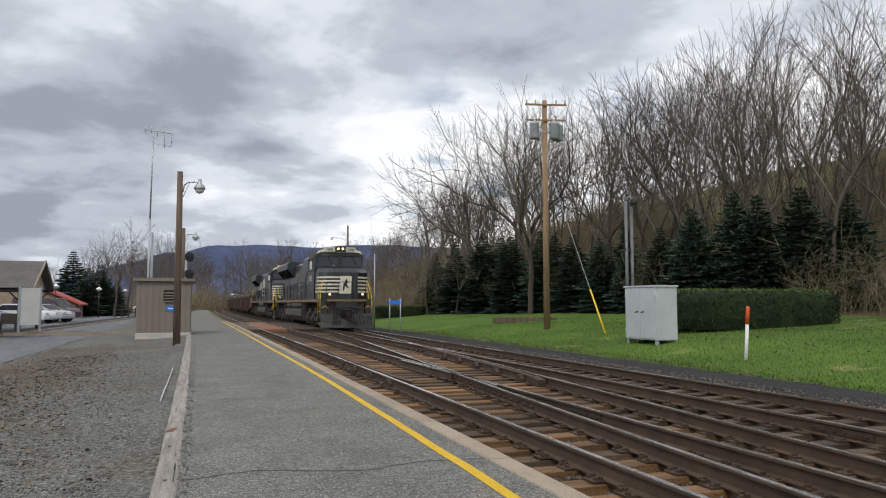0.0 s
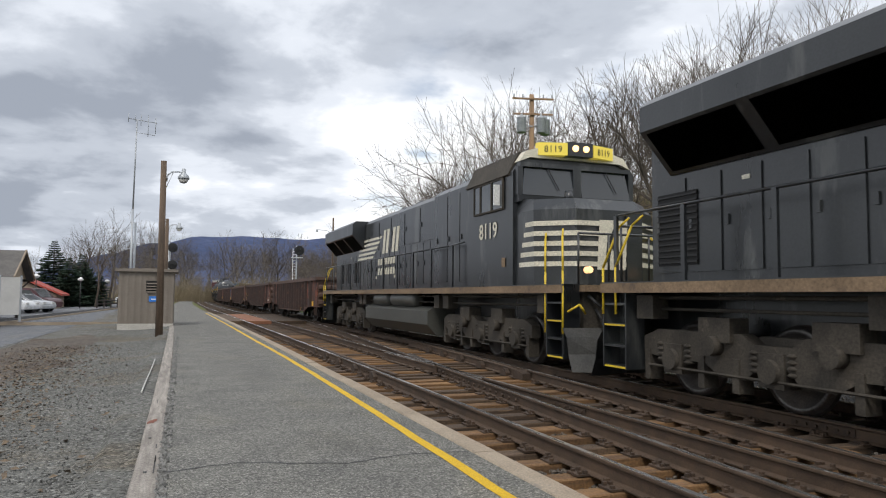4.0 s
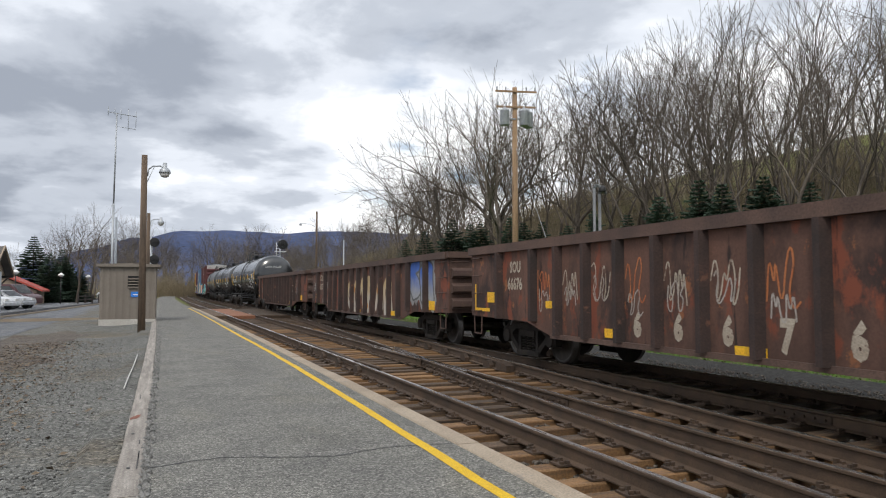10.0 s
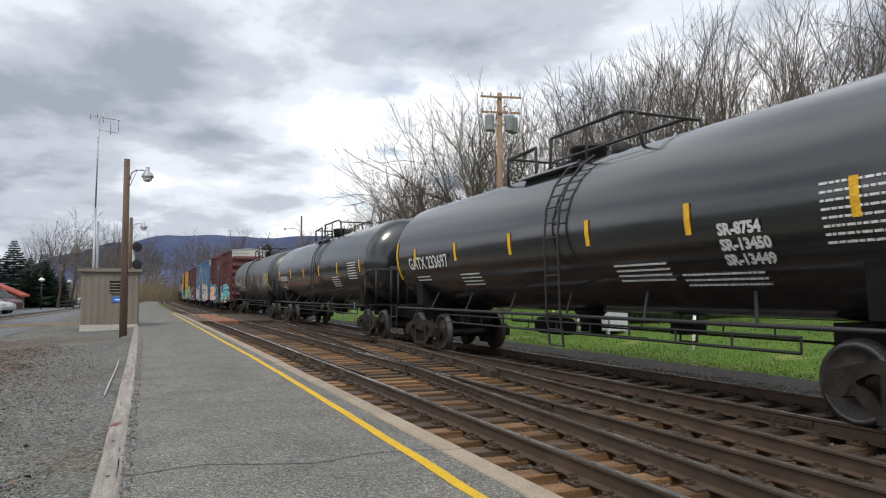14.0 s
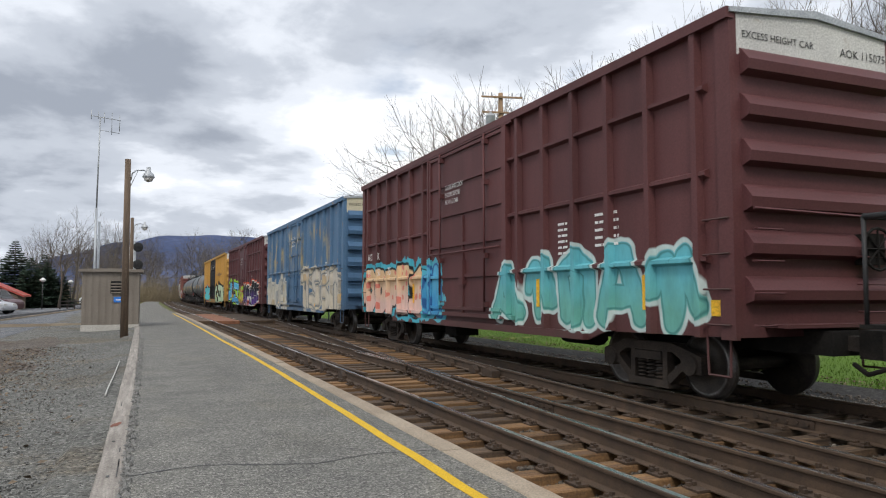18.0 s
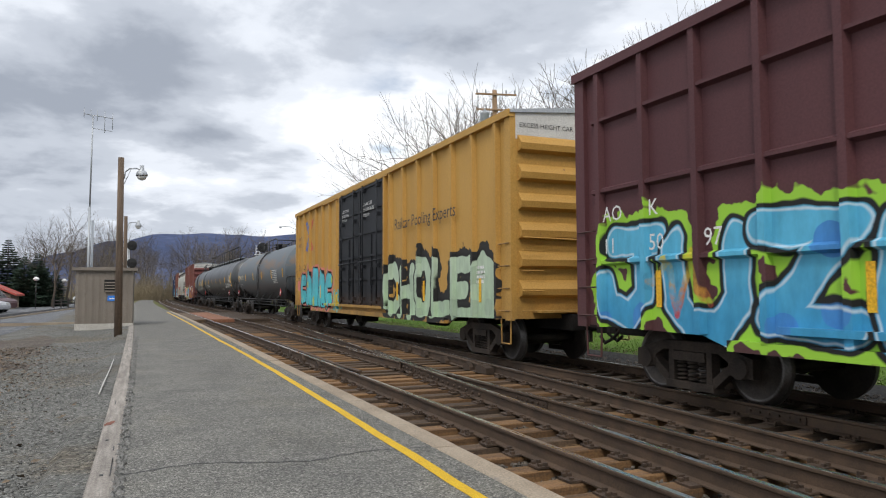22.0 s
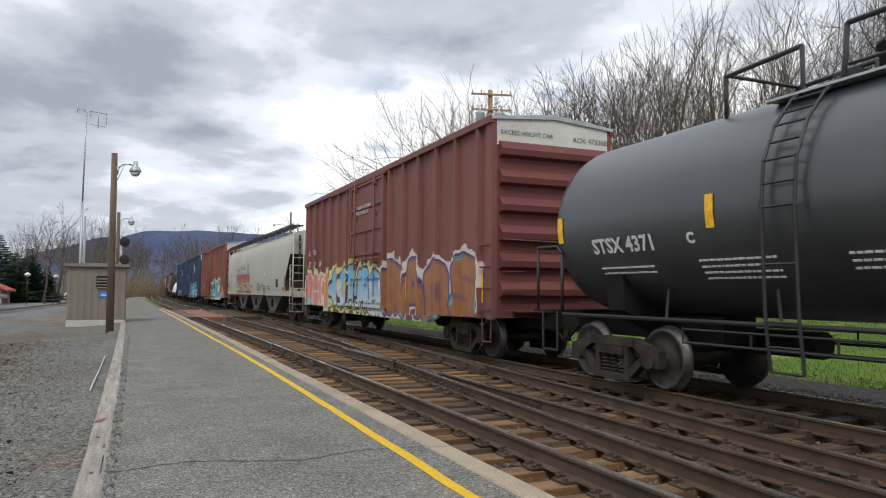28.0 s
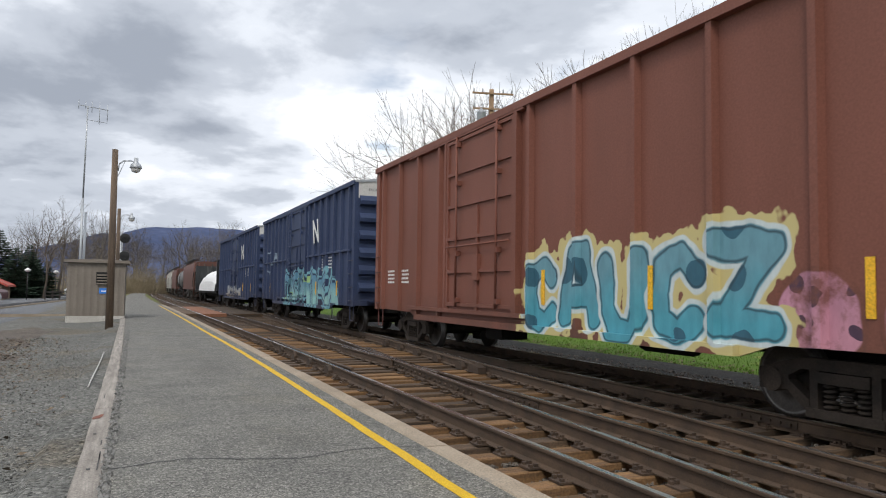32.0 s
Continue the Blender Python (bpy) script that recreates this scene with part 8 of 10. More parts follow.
    for a, c, z0, z1, w in spec["grilles"]:
        for s in (-1, 1):
            bm = bmesh.new()
            box(bm, min(s * w, s * (w + 0.014)), max(s * w, s * (w + 0.014)), a, c, z0, z1, 0)
            for zz in span(z0 + 0.05, z1 - 0.05, 0.09):
                box(bm, min(s * w, s * (w + 0.03)), max(s * w, s * (w + 0.03)), a, c, zz - 0.012, zz + 0.012, 1)
            part("grille", bm, [M_grille, M_black], car)
    for yy, w, z0, z1, hw_ in spec.get("panes", ()):
        for s in (-1, 1):
            bm = bmesh.new()
            box(bm, min(s * hw_, s * (hw_ + 0.035)), max(s * hw_, s * (hw_ + 0.035)), yy, yy + w, z0, z1)
            part("door_pane", bm, M_glass, car)
    # radiator wings
    a, c, z0, z1 = spec["wing"]
    bm = bmesh.new()
    prism(bm, [(-0.95, z0 - 0.62), (0.95, z0 - 0.62), (1.5, z0), (1.5, z1 - 0.12), (1.35, z1), (-1.35, z1), (-1.5, z1 - 0.12), (-1.5, z0)], "y", a, c)
    part("radiator_housing", bm, M_loco, car)
    for s in (-1, 1):
        bm = bmesh.new()
        k = 3
        for i in range(k):
            ya, yb = a + (c - a) * i / k + 0.12, a + (c - a) * (i + 1) / k - 0.12
            v = [bm.verts.new(p) for p in ((s * 1.0, ya, z0 - 0.575), (s * 1.0, yb, z0 - 0.575), (s * 1.47, yb, z0 - 0.045), (s * 1.47, ya, z0 - 0.045))]
            bm.faces.new(v)
        bmesh.ops.solidify(bm, geom=bm.faces[:], thickness=0.03)
        part("radiator_grille", bm, M_grille, car)
    # cab
    ya, yb, zt = spec["cab"]
    bm = bmesh.new()
    prism(bm, [(-1.46, DK), (1.46, DK), (1.46, 4.05), (1.22, zt - 0.08), (0.9, zt), (-0.9, zt), (-1.22, zt - 0.08), (-1.46, 4.05)], "y", ya, yb)
    part("cab", bm, M_loco, car)
    bm = bmesh.new()
    prism(bm, [(-1.36, 4.26), (-1.2, zt - 0.03), (-0.92, zt + 0.05), (0.92, zt + 0.05), (1.2, zt - 0.03), (1.36, 4.26), (1.1, 4.36), (-1.1, 4.36)], "y", ya - 0.1, ya + 0.16)
    part("cab_visor", bm, M_cream, car, "cream roof edge")
    bm = bmesh.new()
    prism(bm, [(-1.52, 4.0), (-1.26, zt - 0.02), (-0.9, zt + 0.06), (0.9, zt + 0.06), (1.26, zt - 0.02), (1.52, 4.0), (1.46, 3.98), (1.2, zt - 0.08), (-1.2, zt - 0.08), (-1.46, 3.98)], "y", ya + 0.14, yb)
    part("cab_roof", bm, M_loco_gr, car)
    for s in (-1, 1):
        for y0, y1 in ((ya + 0.45, ya + 1.0), (ya + 1.05, ya + 1.62), (ya + 1.67, ya + 2.0)):
            if y1 > yb:
                continue
            bm = bmesh.new()
            x = s * 1.465
            box(bm, min(x, x + s * 0.02), max(x, x + s * 0.02), y0, y1, 3.33, 3.95, 0)
            for q0, q1, r0, r1 in ((y0 - 0.03, y1 + 0.03, 3.95, 3.99), (y0 - 0.03, y1 + 0.03, 3.29, 3.33), (y0 - 0.03, y0, 3.33, 3.95), (y1, y1 + 0.03, 3.33, 3.95)):
                box(bm, min(x, x + s * 0.04), max(x, x + s * 0.04), q0, q1, r0, r1, 1)
            part("cab_window", bm, [M_glass, M_loco_gr], car)
        bm = bmesh.new()
        box(bm, min(s * 1.48, s * 1.62), max(s * 1.48, s * 1.62), ya + 0.6, ya + 0.64, 3.4, 3.85)
        part("mirror", bm, M_white, car)
    # windscreen above the nose
    for x0, x1 in ((-1.32, -0.1), (0.1, 1.32)):
        bm = bmesh.new()
        v = []
        for dy, in ((0.0,), (0.05,)):
            v.append([bm.verts.new((x, y + dy, z)) for x, y, z in ((x0, ya - 0.17, 3.55), (x1, ya - 0.17, 3.55), (x1 * (0.94 if x1 > 1 else 1), ya - 0.08, 4.15), (x0 * (0.94 if x0 < -1 else 1), ya - 0.08, 4.15))])
        bm.faces.new(v[0])
        bm.faces.new(v[1][::-1])
        for i in range(4):
            bm.faces.new((v[0][i], v[0][(i + 1) % 4], v[1][(i + 1) % 4], v[1][i]))
        ws = part("windscreen", bm, M_glass, car)
        bm = bmesh.new()
        xm = (x0 + x1) / 2
        pipe(bm, [(xm, ya - 0.12, 4.17), (xm + 0.25, ya - 0.19, 3.68)], 0.012, 5)
        part("wiper", bm, M_black, ws)
    bm = bmesh.new()
    for q in ((-1.4, 1.4, 3.4, 3.55), (-1.36, 1.36, 4.15, 4.24), (-0.1, 0.1, 3.55, 4.15), (-1.42, -1.3, 3.55, 4.15), (1.3, 1.42, 3.55, 4.15)):
        box(bm, q[0], q[1], ya - 0.15, ya + 0.02, q[2], q[3])
    part("windscreen_frame", bm, M_loco, car)
    # nose
    yn = spec["nose"]
    bm = bmesh.new()
    outline = [(-1.4, ya), (-1.4, yn + 0.55), (-0.75, yn), (0.75, yn), (1.4, yn + 0.55), (1.4, ya)]
    A = [bm.verts.new((x, y, DK)) for x, y in outline]
    B = [bm.verts.new((x, y + (0.04 if y < ya else 0), 3.15)) for x, y in outline]
    C = [bm.verts.new((x * 0.93, y + (0.22 if y < ya else 0), 3.38 if y < ya else 3.48)) for x, y in outline]
    for P, Q in ((A, B), (B, C)):
        for i in range(5):
            bm.faces.new((P[i], P[i + 1], Q[i + 1], Q[i]))
    bm.faces.new(C)
    bm.faces.new(A[::-1])
    part("nose", bm, M_loco, car)
    bm = bmesh.new()
    box(bm, 0.36, 0.72, yn - 0.03, yn - 0.002, 1.75, 3.1)
    part("nose_door", bm, M_loco, car)
    bm = bmesh.new()
    tube(bm, (-0.5, yn + 0.75, 3.35), (-0.5, yn + 0.75, 3.6), 0.1, 0.08, 10)
    part("nose_vent", bm, M_loco, car)
    # cream stripes that wrap the nose
    for k in range(5):
        z = 2.02 + k * 0.2
        bm = bmesh.new()
        pts = [(-1.412, ya - 0.2 - 0.07 * k), (-1.412, yn + 0.545), (-0.756, yn - 0.012), (0.756, yn - 0.012), (1.412, yn + 0.545), (1.412, ya - 0.2)]
        for p, q in zip(pts[:-1], pts[1:]):
            v = [bm.verts.new((*p, z)), bm.verts.new((*q, z)), bm.verts.new((*q, z + 0.095)), bm.verts.new((*p, z + 0.095))]
            bm.faces.new(v)
        part("nose_stripe", bm, M_cream, car)
    bm = bmesh.new()
    prism(bm, [(-0.32, 1.96), (0.32, 1.96), (0.38, 2.94), (-0.26, 2.94)], "y", yn - 0.03, yn - 0.014, 0)
    prism(bm, [(-0.14, 2.1), (-0.06, 2.1), (0.0, 2.38), (0.12, 2.27), (0.2, 2.3), (0.1, 2.45), (0.16, 2.64), (0.06, 2.8), (-0.02, 2.64), (-0.1, 2.5)], "y", yn - 0.036, yn - 0.03, 1)
    part("nose_emblem", bm, [M_cream, M_letter_b], car, "cream panel with a plain black emblem")
    # lights and number boards
    for x in (-0.13, 0.13):
        bm = bmesh.new()
        lathe(bm, [(ya - 0.34, 0.06), (ya - 0.3, 0.07), (ya - 0.14, 0.075)], "y", (x, 0, zt + 0.06), 16)
        part("headlight", bm, M_lamp, car, "lit round headlight")
    bm = bmesh.new()
    box(bm, -0.3, 0.3, ya - 0.3, ya - 0.05, zt - 0.1, zt + 0.2)
    part("headlight_box", bm, M_loco, car)
    for s in (-1, 1):
        bm = bmesh.new()
        prism(bm, [(s * 0.32, ya - 0.3), (s * 0.92, ya - 0.12), (s * 0.92, ya + 0.02), (s * 0.32, ya + 0.02)], "z", zt - 0.1, zt + 0.17)
        nb = part("number_board", bm, numboard_mat, car, "lit number board above the windscreen")
        me = lettering(number, 0.2, M_letter_b, align="CENTER")
        ang = math.atan2(0.18, 0.6) * s
        link_part("lettering", me, nb, Matrix.Translation((s * 0.62, ya - 0.222, zt - 0.035)) @ Matrix.Rotation(ang, 4, "Z") @ Matrix.Rotation(math.pi / 2, 4, "X"))
        bm = bmesh.new()
        lathe(bm, [(-L + 0.2, 0.05), (-L + 0.23, 0.062), (-L + 0.36, 0.062)], "y", (s * 0.92, 0, 1.92), 16)
        part("ditch_light", bm, M_ditch, car, "lit ditch light above the pilot")
    # handrails: yellow at the corners, dark along the walkways
    for s in (-1, 1):
        for xs in (-1, 1):
            e = s * (L - 0.32) + (tail if s > 0 else 0)
            for yy in (e, e - s * (0.66 if s < 0 else 0.36)):
                bm = bmesh.new()
                pipe(bm, [(xs * 1.44, yy, 0.75 if s < 0 else 1.15), (xs * 1.44, yy, 1.9), (xs * 1.3, yy - s * 0.25, 2.55), (xs * 1.2, yy - s * 0.4, 2.7)], 0.021, 6)
                part("corner_handrail", bm, M_rail_y, car, "yellow corner handrail")
    a, c = spec["rails"]
    for xs in (-1, 1):
        bm = bmesh.new()
        x = xs * 1.42
        pipe(bm, [(x, a, 2.75 if spec["kind"] else 3.35), (x, a + 1.0, 2.72), (x, c, 2.72)], 0.022, 6)
        for y in span(a + 0.8, c, 1.65):
            box(bm, x - 0.022, x + 0.022, y - 0.04, y + 0.04, DK - 0.1, 2.72)
        part("walkway_handrail", bm, M_loco, car)
    for yy in (-L + 0.34, L - 0.34 + tail):
        bm = bmesh.new()
        pipe(bm, [(-1.1, yy, 2.6), (1.1, yy, 2.6)], 0.022, 6)
        for x in (-1.1, -0.45, 0.45, 1.1):
            pipe(bm, [(x, yy, DK), (x, yy, 2.6)], 0.022, 6)
        part("end_handrail", bm, M_loco, car)
    # fuel tank and air reservoirs
    a, c = spec["tank"]
    bm = bmesh.new()
    prism(bm, [(-1.15, 0.32), (1.15, 0.32), (1.42, 0.62), (1.42, 1.0), (1.2, 1.12), (-1.2, 1.12), (-1.42, 1.0), (-1.42, 0.62)], "y", a, c)
    part("fuel_tank", bm, M_dusty_tank, car, "dusty grey fuel tank with sloped sides")
    for s in (-1, 1):
        for y0, y1 in spec["reservoirs"]:
            bm = bmesh.new()
            lathe(bm, [(y0, 0.08), (y0 + 0.06, 0.2), (y0 + 0.14, 0.23), (y1 - 0.14, 0.23), (y1 - 0.06, 0.2), (y1, 0.08)], "y", (s * 1.2, 0, 1.32), 16)
            part("air_reservoir", bm, M_dusty_tank, car)
    bm = bmesh.new()
    for s in (-1, 1):
        x = s * 1.2
        for y in (a - 0.5, c + 0.5, a - 1.2, c + 1.1, -L + 1.3, L - 1.3):
            box(bm, x - 0.14, x + 0.14, y - 0.2, y + 0.2, 1.1, 1.45)
        pipe(bm, [(x, -L + 1.0, 1.42), (x, L - 1.0, 1.42)], 0.03, 6)
        pipe(bm, [(x * 0.97, -L + 1.0, 1.25), (x * 0.97, L - 1.0, 1.25)], 0.025, 6)
    part("piping", bm, M_loco_gr, car)
    for y in spec["trucks"]:
        t = link_part("truck", LTRUCK_ME, car, pose(0, y, 0))
        for s in (-1.85, 0, 1.85):
            w = link_part("wheelset", LWHEEL_ME, t, pose(0, s, LWHEEL_R))
            WHEELS.append((w, s, LWHEEL_R, u + y + s))
    # roof fittings
    bm = bmesh.new()
    for y in spec["fans"]:
        lathe(bm, [(0, 0.62), (0.12, 0.62), (0.16, 0.55), (0.17, 0.1)], "z", (0, y, spec["hood"][0][4]), 20)
    y = spec["fans"][0]
    lathe(bm, [(0.0, 0.12), (0.3, 0.12), (0.34, 0.18), (0.4, 0.18)], "z", (0.25, spec["stack"], spec["hood"][0][4]), 12)
    for k in range(3):
        tube(bm, (0.25 * k - 0.25, spec["horn"], zt + 0.3), (0.25 * k - 0.25, spec["horn"] - 0.4, zt + 0.3), 0.03, 0.09, 8)
    part("roof_fittings", bm, M_loco, car)
    # mane stripes and lettering blocks on the hood
    hw = spec["hood"][0][2] + 0.026
    y0 = spec["mane"]
    bm = bmesh.new()
    for k in range(5):
        z = 2.85 + k * 0.17
        prism(bm, [(y0 + 2.0 - 0.1 * k, z), (y0 - 0.3 - 0.3 * k, z), (y0 - 0.5 - 0.3 * k, z + 0.09), (y0 + 1.95 - 0.1 * k, z + 0.09)], "x", -hw - 0.004, -hw + 0.004)
    part("mane_stripes", bm, M_mane if spec["kind"] == 0 else M_cream, car, "cream mane stripes on the hood")
    bm = bmesh.new()
    for yy in (y0 - 1.7, y0 - 2.9):
        for dy in (0.0, 0.45):
            prism(bm, [(yy - dy, 2.95), (yy - dy - 0.28, 2.95), (yy - dy - 0.5, 3.8), (yy - dy - 0.22, 3.8)], "x", -hw - 0.004, -hw + 0.004)
    for r_ in range(2):
        for k in range(7):
            yy = y0 - 1.1 - k * 0.33
            zz = 2.55 - r_ * 0.36
            prism(bm, [(yy, zz), (yy - 0.22, zz), (yy - 0.28, zz + 0.24), (yy - 0.06, zz + 0.24)], "x", -hw - 0.004, -hw + 0.004)
    part("railroad_emblem", bm, M_mane if spec["kind"] == 0 else M_cream, car, "cream emblem shapes and name bars on the hood")
    for yy, zz, w, h, mt in ((ya + 0.35, 2.05, 0.16, 0.2, M_sill), (1.0, 2.05, 0.16, 0.1, M_cream), (3.4, 2.05, 0.16, 0.1, M_cream), (5.2, 3.0, 0.1, 0.06, M_cream), (7.6, 3.0, 0.14, 0.06, M_cream)):
        bm = bmesh.new()
        xx = -1.475 if yy < -5 else -hw - 0.004
        box(bm, xx - 0.004, xx + 0.004, yy, yy + w, zz, zz + h)
        part("warning_plate", bm, mt, car)
    side_text(car, number, ya + 1.75, 2.72, 0.5, -1.475, M_cream, bold=0.008)
    put_car(car, u)
    return car


locomotive(39.0, 60.35, "black diesel locomotive with cream nose stripes and lit headlights", "1088", {
    "kind": 0,
    "panes": ((-5.8, 0.32, 2.35, 3.15, 1.35), (-4.75, 0.62, 2.3, 3.25, 1.35)),
    "hood": [(-1.07, 9.73, 0.92, 1.66, 4.2), (-3.6, -1.07, 1.0, 1.66, 4.35), (-6.1, -3.6, 1.35, 1.66, 4.3)],
    "doors": [(-0.87, 9.63, 0.92, 1.8, 3.2, 0.75), (-0.87, 2.63, 0.92, 3.25, 3.95, 0.75), (-3.5, -1.3, 1.0, 1.8, 3.3, 1.1), (-5.9, -3.9, 1.35, 1.8, 3.2, 1.0)],
    "grilles": [(-3.55, -2.0, 3.55, 4.2, 1.0), (8.63, 9.53, 1.9, 3.0, 0.945)],
    "wing": (3.03, 9.23, 3.9, 4.4), "cab": (-8.4, -6.1, 4.5), "nose": -10.05, "rails": (-5.6, 10.0), "tank": (-3.3, 4.3), "reservoirs": [(-3.2, 1.3), (1.6, 3.8)], "trucks": (-6.75, 7.03), "fans": (1.0, 4.8, 7.0), "stack": -0.2, "horn": -2.4, "mane": 2.35}, M_numboard)
M_numboard2 = glow("yellow_number_board", (0.7, 0.55, 0.08), 0.3)
locomotive(61.0, 83.9, "black diesel locomotive with overhanging radiator and yellow handrails", "8119", {
    "kind": 1,
    "hood": [(-3.5, 10.7, 0.98, 1.66, 4.4), (-6.6, -3.5, 1.2, 1.66, 4.38)],
    "doors": [(-3.2, 10.4, 0.98, 1.8, 3.05, 0.62), (-3.2, 4.8, 0.98, 3.1, 4.15, 1.55), (-6.4, -3.7, 1.2, 1.8, 4.1, 0.9)],
    "grilles": [(6.0, 6.35, 1.95, 2.85, 1.005), (6.65, 7.0, 1.95, 2.85, 1.005), (7.9, 8.25, 1.95, 2.85, 1.005), (9.1, 9.45, 1.95, 2.85, 1.005)],
    "wing": (5.4, 11.0, 3.85, 4.4), "cab": (-9.1, -6.6, 4.52), "nose": -10.5, "rails": (-6.3, 10.9), "tank": (-3.6, 3.4), "reservoirs": [(-2.2, 0.3), (0.6, 2.4)], "trucks": (-6.9, 6.9), "fans": (-2.0, -0.2, 1.6), "stack": 3.6, "tail": 0.28, "horn": -4.0, "mane": 4.4}, M_numboard2)

# ---- trees ----
def limb(V, F, pts, radii, seg):
    """A bent tapered limb through pts."""
    base = len(V)
    for i, p in enumerate(pts):
        d = (pts[min(i + 1, len(pts) - 1)] - pts[max(i - 1, 0)]).normalized()
        a = d.orthogonal().normalized()
        b_ = d.cross(a)
        for k in range(seg):
            t = k * math.tau / seg
            V.append(p + (a * math.cos(t) + b_ * math.sin(t)) * radii[i])
    for i in range(len(pts) - 1):
        for k in range(seg):
            q = base + i * seg
            F.append((q + k, q + (k + 1) % seg, q + seg + (k + 1) % seg, q + seg + k))


def grow(p, d, length, n_, bend, up):
    """Points of a limb that wanders and turns upward."""
    pts = [p.copy()]
    d = d.normalized()
    for i in range(n_):
        d = (d + Vector((rnd(-bend, bend), rnd(-bend, bend), rnd(-bend, bend) + up))).normalized()
        pts.append(pts[-1] + d * (length / n_))
    return pts, d


def taper(r0, r1, k):
    return [r0 + (r1 - r0) * i / k for i in range(k + 1)]


def bare_tree(seed, H, r0, clear, spread, levels, wander, keep, shoots=1):
    """A leafless tree: a trunk that forks again and again into limbs, branches and twigs."""
    random.seed(seed)
    made = []

    def branch(p, d, ln, r, level):
        k = 5 if level == 0 else 3 if level < 4 else 2 if level < levels - 1 else 1
        pts, d2 = grow(p, d, ln, k, wander * (0.5 if level == 0 else 1.0), 0.02 if level == 0 else keep)
        made.append((level, pts, taper(max(r, 0.009), max(r * 0.72, 0.0065), k)))
        if level >= levels:
            return
        side = d2.orthogonal().normalized()
        side.rotate(Matrix.Rotation(rnd(0, 6.28), 3, d2))
        forks = 3 if random.random() < (0.7 if level < 2 else 0.22) else 2
        for i in range(forks):
            out = Matrix.Rotation(i * math.tau / forks + rnd(-0.4, 0.4), 3, d2) @ side
            a = rnd(0.1, 0.3) if i == 0 else rnd(0.36, 0.72)
            branch(pts[-1], d2 * math.cos(a * spread) + out * math.sin(a * spread), ln * (rnd(0.8, 0.95) if i == 0 else rnd(0.62, 0.86)) * (0.6 if level == 0 else 1.0), r * (0.72 if i == 0 else rnd(0.46, 0.6)), level + 1)
        for i in range(shoots if 0 < level < levels - 1 else 0):
            q = pts[random.randrange(1, k)] if k > 1 else pts[0]
            out = Matrix.Rotation(rnd(0, 6.28), 3, d2) @ side
            branch(q, d2 * 0.6 + out * 0.8, ln * rnd(0.4, 0.7), r * 0.3, min(levels, level + 3))

    branch(Vector((0, 0, -0.4)), Vector((rnd(-0.05, 0.05), rnd(-0.05, 0.05), 1)), H * clear, r0, 0)
    f = H / max(p.z for _, pts, _ in made for p in pts)
    out = []
    for nm, mt in (("trunk", M_bark), ("crown", M_twig)):
        V, F = [], []
        for level, pts, radii in made:
            if (level == 0) == (nm == "trunk"):
                limb(V, F, [p * f for p in pts], radii, 8 if level == 0 else 5 if level < 3 else 3)
        me = bpy.data.meshes.new(nm)
        me.from_pydata(V, [], F)
        me.materials.append(mt)
        me.polygons.foreach_set("use_smooth", [True] * len(F))
        out.append(me)
    return out


def plant(meshes, label, x, y, s, turn, group, name="bare_tree", category="tree", z=None):
    t = thing(name, label, category, Matrix.Translation((x, y, (ground_z(x, y) if z is None else z) - 0.1)) @ Matrix.Rotation(turn, 4, "Z") @ Matrix.Diagonal((s, s, s, 1)), group)
    link_part("trunk", meshes[0], t, Matrix())
    link_part("crown", meshes[1], t, Matrix())
    return t


WIDE = [bare_tree(11 + k, 18, 0.24, 0.26, 0.95, 7, 0.24, 0.04, 1) for k in range(5)]
SLIM = [bare_tree(31 + k, 20, 0.16, 0.5, 0.8, 6, 0.17, 0.05) for k in range(6)]
SMALL = [bare_tree(51 + k, 9, 0.07, 0.2, 0.95, 6, 0.22, 0.06) for k in range(2)]


random.seed(77)
spots = []


def free(x, y, d):
    for a, b_ in spots:
        if (a - x) ** 2 + (b_ - y) ** 2 < d * d:
            return False
    spots.append((x, y))
    return True


count = 0
tries = 0
while count < 112 and tries < 6000:
    tries += 1
    y = rnd(16, 190)
    x = toe(y) + 2.0 + 34 * random.random() ** 1.3
    az = math.degrees(math.atan2(x, y))
    if not 8.5 < az < 60 or not free(x, y, 3.2 if az > 28 else 5.0):
        continue
    kind = SLIM if az > 28 or random.random() < 0.5 else WIDE
    s = rnd(0.66, 0.94) if az > 16 else rnd(0.5, 0.75)
    if az > 40:
        s *= 1.08
    plant(random.choice(kind), "bare grey-brown deciduous tree on the wooded slope" if kind is SLIM else "spreading bare deciduous tree on the wooded slope", x, y, s, rnd(0, 6.28), "bare trees of the hillside")
    count += 1
count = 0
while count < 42:
    az, d = radians(rnd(32, 57)), rnd(38, 70)
    x, y = d * math.sin(az), d * math.cos(az)
    if x < toe(y) + 1.5 or not free(x, y, 1.3):
        continue
    plant(random.choice(SLIM), "bare grey-brown deciduous tree on the wooded slope", x, y, rnd(0.7, 1.0), rnd(0, 6.28), "bare trees of the hillside")
    count += 1
for x, y, s, k in ((25.0, 52, 1.0, 0), (29.0, 60, 1.18, 1), (32.5, 52, 1.15, 2), (35.5, 46, 1.12, 0), (27.5, 70, 1.08, 1), (30.0, 80, 0.95, 2), (31.5, 66, 1.2, 1), (38.5, 43, 1.1, 2), (33.5, 88, 0.95, 3), (35.0, 76, 1.05, 4)):
    plant(WIDE[k], "tall spreading bare tree behind the evergreens", x, y, s, x * 1.7, "bare trees of the hillside")
